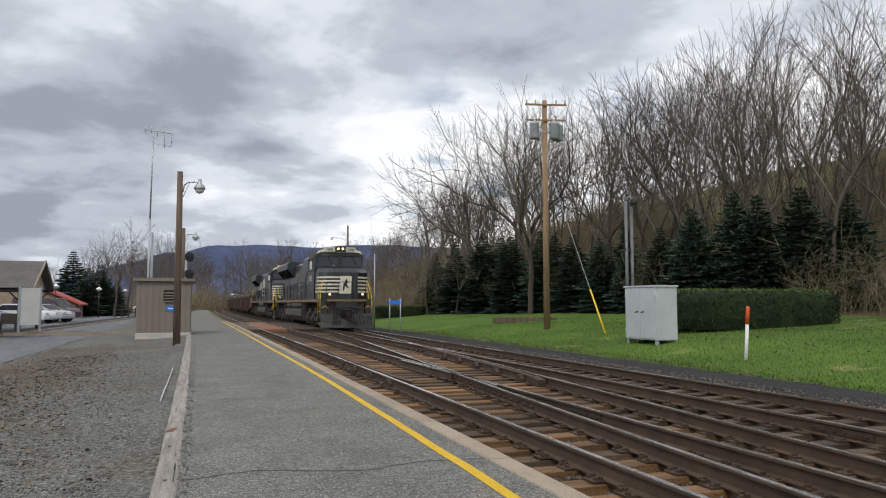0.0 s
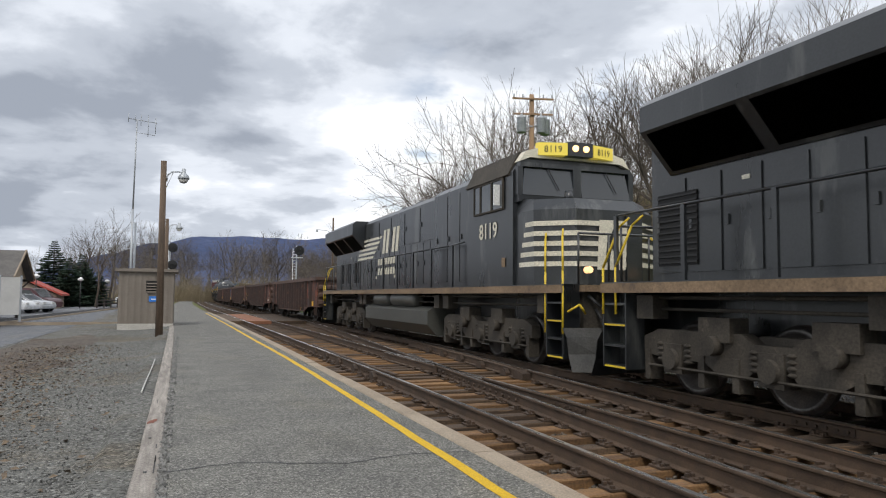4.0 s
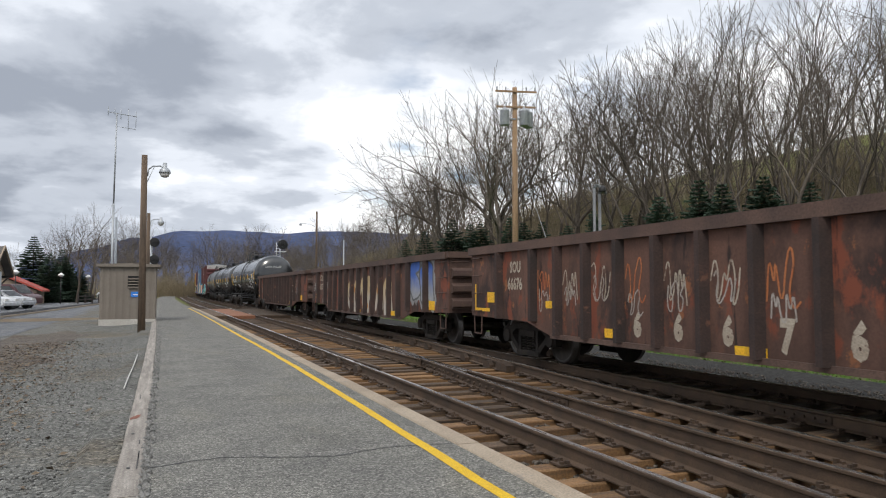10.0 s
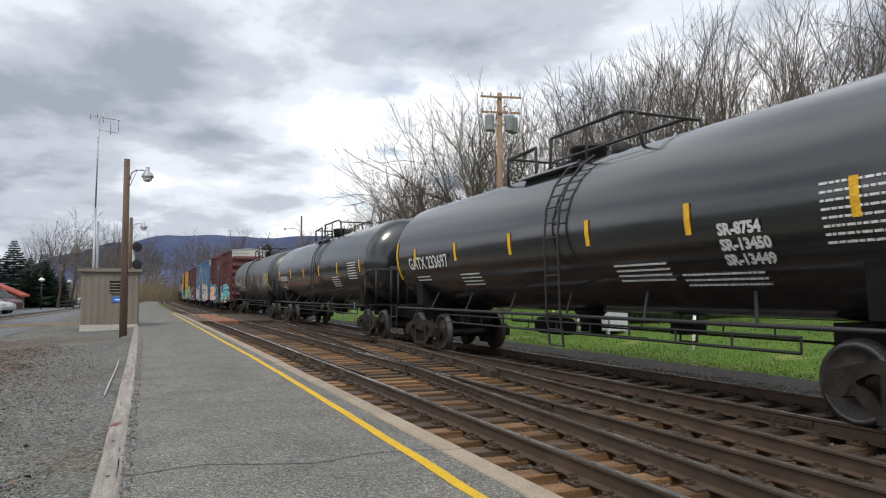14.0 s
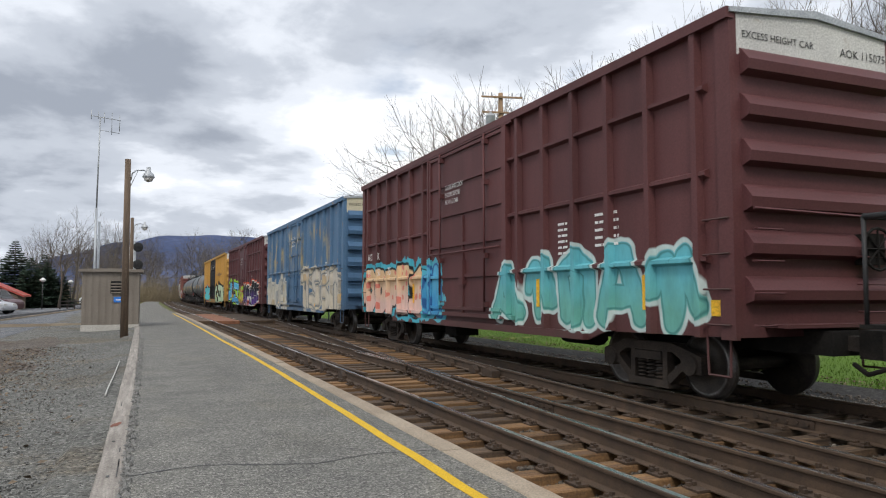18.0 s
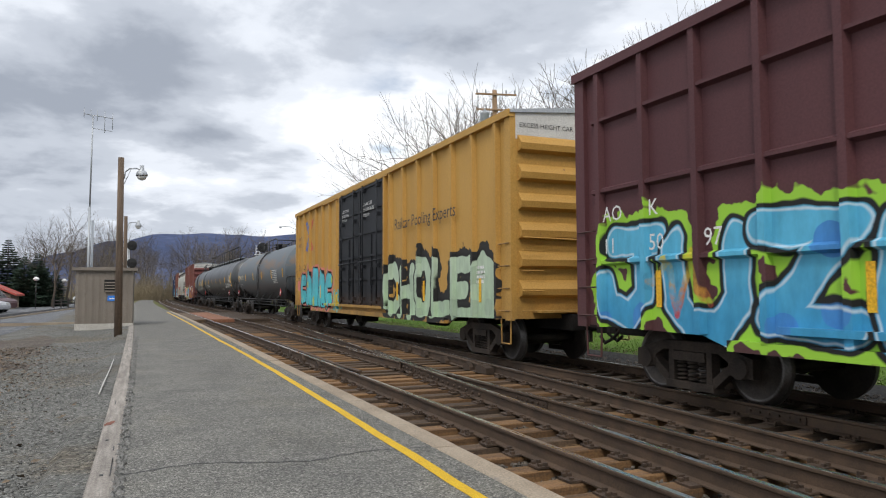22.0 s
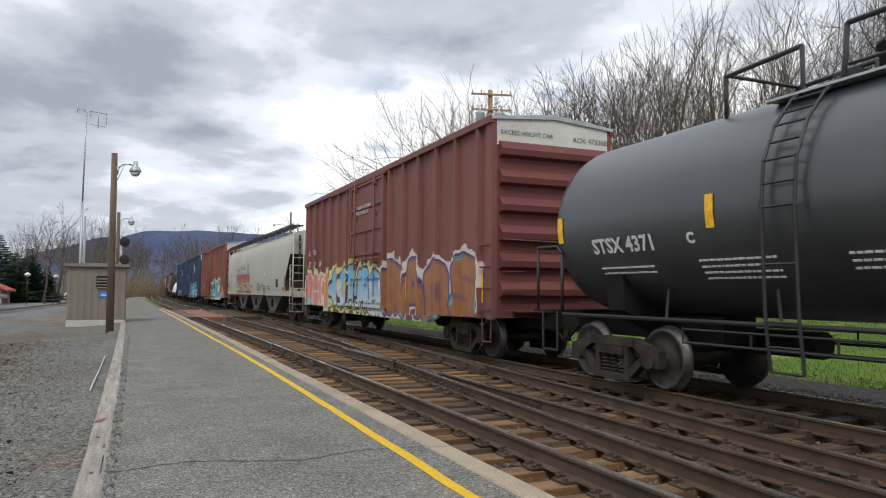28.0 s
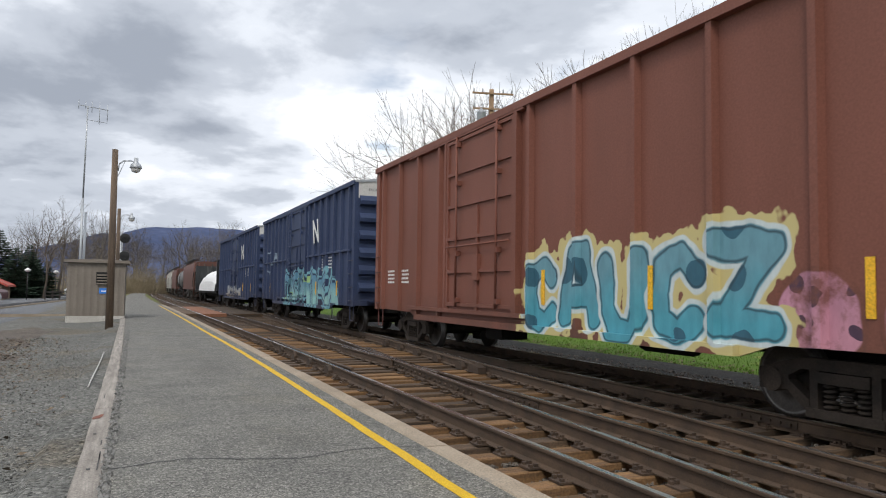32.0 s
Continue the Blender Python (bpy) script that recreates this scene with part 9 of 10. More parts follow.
for k in range(26):
    y = rnd(60, 185)
    plant(random.choice(SMALL), "small bare tree at the edge of the woods", rnd(17, 24) + (y - 60) * 0.01, y, rnd(0.6, 1.0), rnd(0, 6), "small bare trees beside the track")
# trees across the end of the line and behind the station
for k in range(64):
    a = radians(rnd(-4.5, 11.5))
    d = rnd(190, 300)
    plant(random.choice(WIDE + SMALL), "bare tree in the far tree line", d * math.sin(a), d * math.cos(a), rnd(0.8, 1.2), rnd(0, 6), "far tree line", z=0)
for x, y, s in ((-11, 98, 0.62), (-8.5, 100, 0.72), (-9.2, 90, 0.6), (-6.5, 96, 0.5), (-14, 110, 0.55), (-4.5, 108, 0.48), (-17, 118, 0.5), (-10, 122, 0.6), (-21, 120, 0.5), (-6.8, 128, 0.6), (-9.6, 100, 0.46), (-12.5, 104, 0.5), (-7.4, 112, 0.55)):
    plant(random.choice(WIDE), "bare tree behind the station drive", x, y, s, rnd(0, 6), "bare trees behind the drive", z=-0.3)


# ---- evergreens ----
def spruce(seed, H, R_):
    random.seed(seed)
    TV, TF, V, F = [], [], [], []
    limb(TV, TF, [Vector((0, 0, -0.3)), Vector((0, 0, H * 0.5)), Vector((0, 0, H * 0.98))], (0.14, 0.08, 0.015), 7)
    layers = 30
    for i in range(layers):
        f = i / layers
        z = H * (0.06 + 0.93 * f)
        rad = R_ * (1 - f) ** 0.72 * rnd(0.72, 1.15) + 0.12
        nb = max(5, int(15 * (1 - f) + 4))
        for k in range(nb):
            a = k * math.tau / nb + rnd(-0.25, 0.25) + i
            ln = rad * rnd(0.7, 1.12)
            dirv = Vector((math.cos(a), math.sin(a), 0))
            side = Vector((-math.sin(a), math.cos(a), 0))
            droop = rnd(0.05, 0.3) * (1 - f * 0.9)
            limb(TV, TF, [Vector((0, 0, z)), dirv * ln * 0.9 + Vector((0, 0, z - droop * ln))], (0.018, 0.005), 3)
            ns = max(3, int(ln / 0.14))
            for j in range(ns):
                g = 0.2 + 0.8 * j / ns
                c = dirv * (ln * g) + Vector((0, 0, z - droop * ln * g + 0.1 * ln * g * g))
                w = (0.34 * (1.1 - g) + 0.12) * ln * 0.6 + 0.06
                for s in (-1, 1):
                    tip = c + side * s * w + dirv * w * 0.6 + Vector((0, 0, rnd(-0.12, 0.03)))
                    o = len(V)
                    wd = rnd(0.06, 0.13)
                    V.extend((c - dirv * wd, c + dirv * wd + Vector((0, 0, 0.03)), tip + Vector((0, 0, rnd(-0.05, 0.02))), c.lerp(tip, 0.5) + Vector((0, 0, -0.09))))
                    F.extend(((o, o + 1, o + 2), (o, o + 2, o + 3)))
    out = []
    for nm, VV, FF, mt in (("trunk", TV, TF, M_bark), ("crown", V, F, M_spruce)):
        me = bpy.data.meshes.new(nm)
        me.from_pydata(VV, [], FF)
        me.materials.append(mt)
        out.append(me)
    return out


SPRUCE = [spruce(5 + k, 7.3, 2.35 + 0.2 * k) for k in range(3)]
for i, (x, y, s) in enumerate(((22.6, 63.0, 0.92), (24.4, 60.5, 1.04), (25.6, 57.0, 0.95), (27.0, 54.0, 0.98), (28.4, 51.0, 0.9), (29.0, 48.0, 0.82), (29.6, 45.0, 0.8), (30.2, 42.0, 0.86), (30.2, 38.6, 0.98), (31.6, 36.4, 1.1), (31.4, 34.2, 1.02), (33.5, 33.0, 1.05), (22.0, 67, 0.85), (26.2, 60.5, 0.98), (28.8, 55, 0.92), (31.0, 47.5, 0.95), (42.0, 27.5, 1.15), (45.5, 30.0, 1.2), (39.5, 25.0, 1.05), (35.5, 31.5, 0.95))):
    plant(SPRUCE[i % 3], "dark blue-green spruce with low boughs", x, y, s, i * 1.3, "row of spruces", "spruce_tree")
for x, y, s in ((-14.4, 96, 1.15), (-12.2, 92, 0.85), (-10.8, 94, 0.8), (-9.4, 95, 0.66), (-11.6, 98, 0.95)):
    plant(SPRUCE[1], "dark green spruce beside the car park", x, y, s, x, "spruces by the car park", "spruce_tree", z=-0.35)


# ---- brush on the slope ----
def brush(seed, H):
    random.seed(seed)
    V, F = [], []
    for k in range(110):
        a = rnd(0, 6.28)
        p = Vector((rnd(-1.6, 1.6), rnd(-1.6, 1.6), -0.1))
        pts, d = grow(p, Vector((math.cos(a) * 0.4, math.sin(a) * 0.4, 1)), H * rnd(0.5, 1.0), 3, 0.2, 0.0)
        limb(V, F, pts, (0.014, 0.011, 0.008, 0.004), 3)
        for j in range(4):
            q = pts[random.randrange(1, 4)]
            tw, _ = grow(q, Vector((rnd(-1, 1), rnd(-1, 1), rnd(0, 1))), H * 0.3, 1, 0.2, 0.1)
            limb(V, F, tw, (0.008, 0.003), 3)
    me = bpy.data.meshes.new("shrub")
    me.from_pydata(V, [], F)
    me.materials.append(M_brush)
    return me


BRUSH = [brush(3 + k, 1.9 + 0.5 * k) for k in range(3)]
random.seed(13)
for k in range(400):
    y = 18 + 150 * random.random() ** 1.3
    x = toe(y) + 0.3 + 30 * random.random() ** 1.2 if k % 3 else rnd(15.5, 23) + max(0, 70 - y) * 0.3
    if k % 3 == 0 and y < 66:
        continue
    az = math.degrees(math.atan2(x, y))
    if az > 60:
        continue
    o = new("shrub", BRUSH[k % 3])
    s = rnd(0.85, 1.8)
    o.matrix_basis = Matrix.Translation((x, y, ground_z(x, y))) @ Matrix.Rotation(rnd(0, 6), 4, "Z") @ Matrix.Diagonal((s, s, s * rnd(0.7, 1.2), 1))
    tagged(o, "leafless brown brush on the slope", "shrub", "brush on the slope")
for k in range(40):
    a = radians(rnd(-5, 8))
    d = rnd(150, 240)
    o = new("shrub", BRUSH[k % 3])
    s = rnd(1.4, 2.6)
    o.matrix_basis = Matrix.Translation((d * math.sin(a) - 4, d * math.cos(a), -0.3)) @ Matrix.Rotation(rnd(0, 6), 4, "Z") @ Matrix.Diagonal((s, s, s, 1))
    tagged(o, "leafless brown brush in the distance", "shrub", "far brush")

# saplings and undergrowth that cover the slope
random.seed(91)
V, F = [], []
k = 0
while k < 5500:
    y = 16 + 165 * random.random() ** 1.25
    x = toe(y) + 0.5 + 46 * random.random() ** 0.9
    if not 8 < math.degrees(math.atan2(x, y)) < 60:
        continue
    k += 1
    h = rnd(1.2, 5.0) * (1.25 if random.random() < 0.2 else 0.8)
    lean_ = Vector((rnd(-0.3, 0.3), rnd(-0.3, 0.3), 1))
    pts, d = grow(Vector((x, y, ground_z(x, y) - 0.2)), lean_, h, 3, 0.14, 0.05)
    r = 0.008 + 0.005 * h
    limb(V, F, pts, (r, r * 0.8, r * 0.55, 0.006), 3)
    for j in range(4):
        q = pts[1 + j % 3]
        tw, _ = grow(q, d + Vector((rnd(-1, 1), rnd(-1, 1), rnd(-0.2, 0.6))), h * rnd(0.2, 0.4), 2, 0.2, 0.06)
        limb(V, F, tw, (0.013, 0.009, 0.005), 3)
me = bpy.data.meshes.new("undergrowth")
me.from_pydata(V, [], F)
me.materials.append(M_brush)
tagged(new("undergrowth", me), "bare brown saplings and undergrowth on the slope", "undergrowth", kind="stuff")
# the first small leaves on the undergrowth
random.seed(17)
V, F = [], []
while len(F) < 42000:
    y = 16 + 120 * random.random() ** 1.3
    x = toe(y) + 0.5 + 30 * random.random()
    if not 14 < math.degrees(math.atan2(x, y)) < 60 or noise.noise((x * 0.12, y * 0.12, 6)) < 0.02:
        continue
    c = Vector((x, y, ground_z(x, y) + rnd(0.2, 3.2)))
    for k in range(10):
        q = Euler((rnd(0, 6), rnd(0, 6), rnd(0, 6))).to_matrix()
        p = c + Vector((random.gauss(0, 0.45), random.gauss(0, 0.45), random.gauss(0, 0.35)))
        sz = rnd(0.03, 0.07)
        o = len(V)
        V.extend(p + q @ Vector(e) for e in ((-sz, 0, 0), (0, sz * 0.5, 0), (sz, 0, 0), (0, -sz * 0.5, 0)))
        F.append((o, o + 1, o + 2, o + 3))
me = bpy.data.meshes.new("young_leaves")
me.from_pydata(V, [], F)
me.materials.append(surf("young_olive_leaves", (0.1, 0.12, 0.03), (0.17, 0.18, 0.05), 0.5, 12, 0.8, 0.0))
tagged(new("young_leaves", me), "sparse olive spring leaves on the undergrowth", "leaves", kind="stuff")

# ---- far ridge, its blue distance haze put into the base colour ----
bm = bmesh.new()
prof = ((-40, 20), (-16, 22), (-11, 40), (-8, 85), (-5, 128), (-2, 165), (1, 188), (4, 196), (8, 190), (13, 200), (20, 190), (40, 150), (75, 90))
prev = None
for i in range(160):
    a = -40 + 115 * i / 159
    h = prof[-1][1]
    for (p, hp), (q, hq) in zip(prof[:-1], prof[1:]):
        if p <= a <= q:
            t = (a - p) / (q - p)
            h = hp + (hq - hp) * t * t * (3 - 2 * t)
            break
    h += 5 * noise.noise((a * 0.5, 0, 0)) + 1.6 * noise.noise((a * 3, 0, 0)) + 0.8 * noise.noise((a * 11, 0, 0))
    col = []
    for d, f in ((1900, -0.05), (2050, 0.35), (2250, 0.75), (2450, 1.0), (2700, 0.9)):
        col.append(bm.verts.new((d * math.sin(radians(a)), d * math.cos(radians(a)), h * f * d / 2450 + (6 * noise.noise((a * 0.8, d * 0.01, 0)) if 0 < f < 1 else 0))))
    if prev:
        for j in range(4):
            bm.faces.new((prev[j], col[j], col[j + 1], prev[j + 1])).smooth = True
    prev = col
single("backdrop_ridge", bm, M_mountain, "long wooded ridge in the distance, coloured blue for haze", "mountain", kind="structure")

# ---- clipped hedges ----
def hedge(name, cx_, cy_, lx, ly, h, seed, label):
    random.seed(seed)
    z0 = min(ground_z(cx_ - lx * 0.4, cy_), ground_z(cx_, cy_)) - 0.05
    t = thing(name, label, "hedge", pose(cx_, cy_, z0))
    V, F, TV, TF = [], [], [], []
    bm = bmesh.new()
    def rad(a):
        c, s = abs(math.cos(a)), abs(math.sin(a))
        return 1.0 / ((c ** 3.2 + s ** 3.2) ** (1 / 3.2))
    ringz = (0.1, 0.35, 0.75, 0.93, 1.0)
    ringr = (0.9, 0.97, 1.0, 0.97, 0.9)
    rings = []
    for z, f in zip(ringz, ringr):
        rings.append([bm.verts.new((lx / 2 * f * 0.97 * rad(k * math.tau / 48) * math.cos(k * math.tau / 48), ly / 2 * f * 0.97 * rad(k * math.tau / 48) * math.sin(k * math.tau / 48), h * z * 0.98)) for k in range(48)])
    for a, b_ in zip(rings[:-1], rings[1:]):
        for k in range(48):
            bm.faces.new((a[k], a[(k + 1) % 48], b_[(k + 1) % 48], b_[k]))
    bm.faces.new(rings[-1])
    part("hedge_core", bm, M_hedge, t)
    for k in range(9000):
        a = rnd(0, 6.283)
        z = random.random()
        top = k % 5 < 2
        f = 0.98 if not top else math.sqrt(random.random()) * 0.95
        if not top and z > 0.9:
            f *= 0.95
        p = Vector((lx / 2 * f * rad(a) * math.cos(a), ly / 2 * f * rad(a) * math.sin(a), h if top else h * (0.05 + 0.95 * z)))
        p += Vector((rnd(-0.05, 0.05), rnd(-0.05, 0.05), rnd(-0.05, 0.05)))
        q = Euler((rnd(0, 6), rnd(0, 6), rnd(0, 6))).to_matrix()
        s = rnd(0.03, 0.065)
        VV, FF = (TV, TF) if top else (V, F)
        o = len(VV)
        VV.extend((p + q @ Vector((-s, 0, 0)), p + q @ Vector((0, s * 0.6, 0)), p + q @ Vector((s * 1.3, 0, 0)), p + q @ Vector((0, -s * 0.6, 0))))
        FF.append((o, o + 1, o + 2, o + 3))
    # side leaves take the shaded tone, top leaves the lit one
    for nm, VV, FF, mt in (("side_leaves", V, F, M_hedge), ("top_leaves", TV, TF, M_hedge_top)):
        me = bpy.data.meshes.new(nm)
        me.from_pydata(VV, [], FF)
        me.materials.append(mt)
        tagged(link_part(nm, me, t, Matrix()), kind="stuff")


hedge("hedge", 21.9, 24.6, 8.2, 3.9, 1.72, 3, "long clipped hedge with shade-dark green sides and flat lightened brown-green top")
hedge("hedge", 17.6, 64.0, 4.6, 2.2, 1.15, 4, "low dark green clipped hedge beside the track")

# ---- grass blades near the track ----
random.seed(21)
V, F = [], []
for k in range(26000):
    y = 7 + 34 * random.random() ** 1.3
    x = 12.4 + 0.5 * noise.noise((y * 0.7, 0, 0)) + rnd(0, 1) ** 1.4 * 11
    z = ground_z(x, y)
    h = rnd(0.03, 0.085)
    a = rnd(0, 6.28)
    o = len(V)
    V.extend((Vector((x - 0.012 * math.cos(a), y - 0.012 * math.sin(a), z - 0.01)), Vector((x + 0.012 * math.cos(a), y + 0.012 * math.sin(a), z - 0.01)), Vector((x + rnd(-0.03, 0.03), y + rnd(-0.03, 0.03), z + h))))
    F.append((o, o + 1, o + 2))
me = bpy.data.meshes.new("grass_blades")
me.from_pydata(V, [], F)
me.materials.append(M_grass)
tagged(new("grass_blades", me), "short green lawn grass blades", "grass", kind="stuff")
V, F = [], []
for k in range(15000):
    zone = k % 3
    if zone == 0:
        y = rnd(8, 45)
        x = 12.3 + random.gauss(0, 0.3)
    elif zone == 1:
        y = 4.5 + 20 * random.random() ** 1.7
        x = -2.7 - 0.02 * y + random.gauss(0, 0.75)
    else:
        y, x = rnd(14, 30), 13 + 17 * random.random() ** 0.7
    if x > -0.35 and zone == 1:
        continue
    z = ground_z(x, y) + (0.055 if zone == 1 else 0.02)
    q = Euler((rnd(-0.5, 0.5), rnd(-0.5, 0.5), rnd(0, 6))).to_matrix()
    s = rnd(0.02, 0.05)
    o = len(V)
    V.extend(Vector((x, y, z)) + q @ Vector(p) for p in ((-s, 0, 0), (0, s * 0.6, 0.006), (s, 0, 0), (0, -s * 0.6, 0.01)))
    F.append((o, o + 1, o + 2, o + 3))
me = bpy.data.meshes.new("fallen_leaves")
me.from_pydata(V, [], F)
me.materials.append(surf("dry_leaves", (0.075, 0.055, 0.04), (0.2, 0.15, 0.1), 3, 30, 0.9, 0.0))
tagged(new("fallen_leaves", me), "dry brown leaves scattered on gravel and lawn", "leaves", kind="stuff")

# ---- poles, lamps and line-side things ----
def lamp_post(x, y, h, arm, mat, label):
    t = thing("lamp_post", label, "lamp post", pose(x, y, ground_z(x, y)), "platform lamp posts")
    h -= ground_z(x, y)
    bm = bmesh.new()
    tube(bm, (0, 0, -0.3), (-0.03, 0, h), 0.135, 0.1, 14)
    part("pole", bm, mat, t)
    bm = bmesh.new()
    pts = [(0.08, 0, h - 0.75), (0.12, 0, h - 0.5), (0.25, 0, h - 0.38), (0.5, 0, h - 0.36), (arm, 0, h - 0.42)]
    pipe(bm, pts, 0.025, 8)
    pipe(bm, [(0.08, 0, h - 0.95), (0.3, 0, h - 0.4)], 0.014, 6)
    part("arm", bm, M_galv, t)
    bm = bmesh.new()
    lathe(bm, [(h - 0.62, 0.2), (h - 0.6, 0.21), (h - 0.48, 0.17), (h - 0.4, 0.08), (h - 0.24, 0.07)], "z", (arm, 0, 0), 16)
    part("lamp_head", bm, M_galv, t)
    bm = bmesh.new()
    lathe(bm, [(h - 0.78, 0.04), (h - 0.74, 0.13), (h - 0.62, 0.18)], "z", (arm, 0, 0), 16)
    part("lamp_bowl", bm, M_cap, t, "frosted lamp bowl, unlit")


lamp_post(-0.72, 27.8, 6.25, 0.66, M_dark_pole, "weathered wooden lamp post with grey steel arm lamp")
lamp_post(-0.98, 49.0, 6.25, 0.7, M_dark_pole, "far wooden lamp post with grey arm lamp")

# antenna mast behind the shed
t = thing("antenna_mast", "slim grey antenna mast with dipole array on top", "antenna", pose(-2.62, 42, 0))
bm = bmesh.new()
tube(bm, (0, 0, -0.3), (0, 0, 6.0), 0.065, 0.06, 10)
tube(bm, (0, 0, 6.0), (0.05, 0, 10.9), 0.042, 0.035, 8)
part("mast", bm, M_galv, t)
bm = bmesh.new()
tube(bm, (0.14, 0.3, -0.3), (0.14, 0.3, 5.3), 0.07, 0.06, 10)
part("conduit", bm, M_galv, t)
bm = bmesh.new()
tube(bm, (-0.4, 0, 10.95), (1.05, 0, 10.8), 0.02, seg=6)
for x, a, b_ in ((-0.38, 10.75, 11.25), (-0.05, 10.8, 11.2), (0.25, 10.6, 11.2), (0.62, 10.0, 11.2), (1.0, 10.2, 11.1)):
    tube(bm, (x, 0, a), (x, 0, b_), 0.016, seg=6)
tube(bm, (0.05, 0, 10.2), (1.0, 0, 10.1), 0.015, seg=6)
part("dipole_array", bm, M_galv, t)

# relay shed
t = thing("relay_shed", "taupe ribbed metal equipment shed on a concrete base", "shed", pose(-1.49, 36.4, -0.14))
bm = bmesh.new()
W2, D2 = 1.14, 1.5
def ribbed(bm, horizontal, fixed, a, b_, z0, z1, sgn):
    k = max(3, int((b_ - a) / 0.09))
    prev = None
    for i in range(k + 1):
        s_ = a + (b_ - a) * i / k
        d = sgn * (0.02 if i % 3 == 1 else 0.0)
        p = (s_, fixed + d) if horizontal else (fixed + d, s_)
        cur = [bm.verts.new((*p, z0)), bm.verts.new((*p, z1))]
        if prev:
            bm.faces.new((prev[0], cur[0], cur[1], prev[1]))
        prev = cur
ribbed(bm, True, -D2, -W2, W2, 0.22, 2.55, -1)
ribbed(bm, True, D2, -W2, W2, 0.22, 2.55, 1)
ribbed(bm, False, W2, -D2, D2, 0.22, 2.55, 1)
ribbed(bm, False, -W2, -D2, D2, 0.22, 2.55, -1)
box(bm, -W2 + 0.03, W2 - 0.03, -D2 + 0.03, D2 - 0.03, 0.2, 2.5)
part("siding", bm, M_shed, t)
bm = bmesh.new()
box(bm, -W2 - 0.02, W2 + 0.02, -D2 - 0.02, D2 + 0.02, -0.2, 0.24)
part("base", bm, M_concrete, t, "grey concrete base")
bm = bmesh.new()
prism(bm, [(-W2 - 0.16, 2.56), (W2 + 0.16, 2.56), (W2 + 0.16, 2.68), (0, 2.72), (-W2 - 0.16, 2.68)], "y", -D2 - 0.15, D2 + 0.15)
part("roof", bm, M_shed, t)
bm = bmesh.new()
box(bm, -0.02, 0.68, -D2 - 0.04, -D2 - 0.01, 1.62, 2.16, 0)
for k in range(4):
    z = 1.66 + k * 0.125
    prism(bm, [(-D2 - 0.03, z), (-D2 - 0.1, z - 0.03), (-D2 - 0.1, z - 0.01), (-D2 - 0.03, z + 0.03)], "x", 0.0, 0.66, 1)
part("louvre", bm, [M_grille, M_shed], t)
bm = bmesh.new()
box(bm, 0.12, 0.46, -D2 - 0.045, -D2 - 0.02, 1.22, 1.46, 0)
box(bm, 0.2, 0.4, -D2 - 0.05, -D2 - 0.044, 1.31, 1.35, 1)
part("notice", bm, [M_blue, M_white], t, "small blue notice plate")

# two-headed signal at the platform's far end
def signal(x, y, zs, s, label, ladder_side):
    t = thing("railway_signal", label, "signal", pose(x, y, ground_z(x, y)), "railway signals")
    bm = bmesh.new()
    tube(bm, (0, 0, -0.3), (0, 0, zs[0] + 0.5), 0.08, 0.07, 10)
    part("mast", bm, M_galv, t)
    for z in zs:
        bm = bmesh.new()
        lathe(bm, [(-0.1, 0.42 * s), (-0.06, 0.44 * s), (0.0, 0.42 * s)], "y", (0.28, 0, z), 24)
        for k in range(3):
            a = k * math.tau / 3 + 0.5
            lathe(bm, [(-0.42, 0.1 * s), (-0.1, 0.1 * s)], "y", (0.28 + 0.2 * s * math.cos(a), 0, z + 0.2 * s * math.sin(a)), 12)
        part("signal_head", bm, M_black, t, "round black signal target")
    bm = bmesh.new()
    for q in (-0.2, 0.2):
        tube(bm, (ladder_side + q, 0.1, 0), (ladder_side + q, 0.1, zs[0] + 0.2), 0.03, seg=6)
    for k in range(int(zs[0] / 0.3)):
        tube(bm, (ladder_side - 0.2, 0.1, 0.3 * k + 0.2), (ladder_side + 0.2, 0.1, 0.3 * k + 0.2), 0.018, seg=5)
    box(bm, -0.5, 0.6, -0.3, 0.4, zs[-1] - 0.75, zs[-1] - 0.7)
    part("ladder", bm, M_white, t, "white ladder and platform")


signal(-1.05, 60.0, (5.25, 3.9), 0.85, "railway signal with two black round heads and white ladder", -0.1)
signal(10.9, 74.0, (6.6,), 1.15, "railway signal mast with white ladder beside the far track", -0.15)

# utility pole with transformers
t = thing("utility_pole", "tall wooden utility pole with crossarms and grey transformers", "utility pole", pose(16.6, 32.6, ground_z(16.6, 32.6)))
H0 = ground_z(16.6, 32.6)
bm = bmesh.new()
tube(bm, (0, 0, -0.4), (0, 0, 11.8 - H0), 0.17, 0.12, 14)
part("pole", bm, M_pole, t)
for z, ln in ((11.55, 2.15), (10.75, 2.05)):
    bm = bmesh.new()
    a = radians(-14)
    d = Vector((math.cos(a), math.sin(a), 0))
    p, q = Vector((0, -0.16, z - H0)) - d * ln / 2, Vector((0, -0.16, z - H0)) + d * ln / 2
    tube(bm, p, q, 0.06, seg=4)
    ca = part("crossarm", bm, M_pole, t)
    for f in (0.04, 0.25, 0.75, 0.96):
        bm = bmesh.new()
        c = p.lerp(q, f)
        lathe(bm, [(0, 0.02), (0.06, 0.05), (0.1, 0.03), (0.14, 0.05), (0.2, 0.02)], "z", (c.x, c.y, c.z + 0.05), 8)
        part("insulator", bm, M_galv, ca)
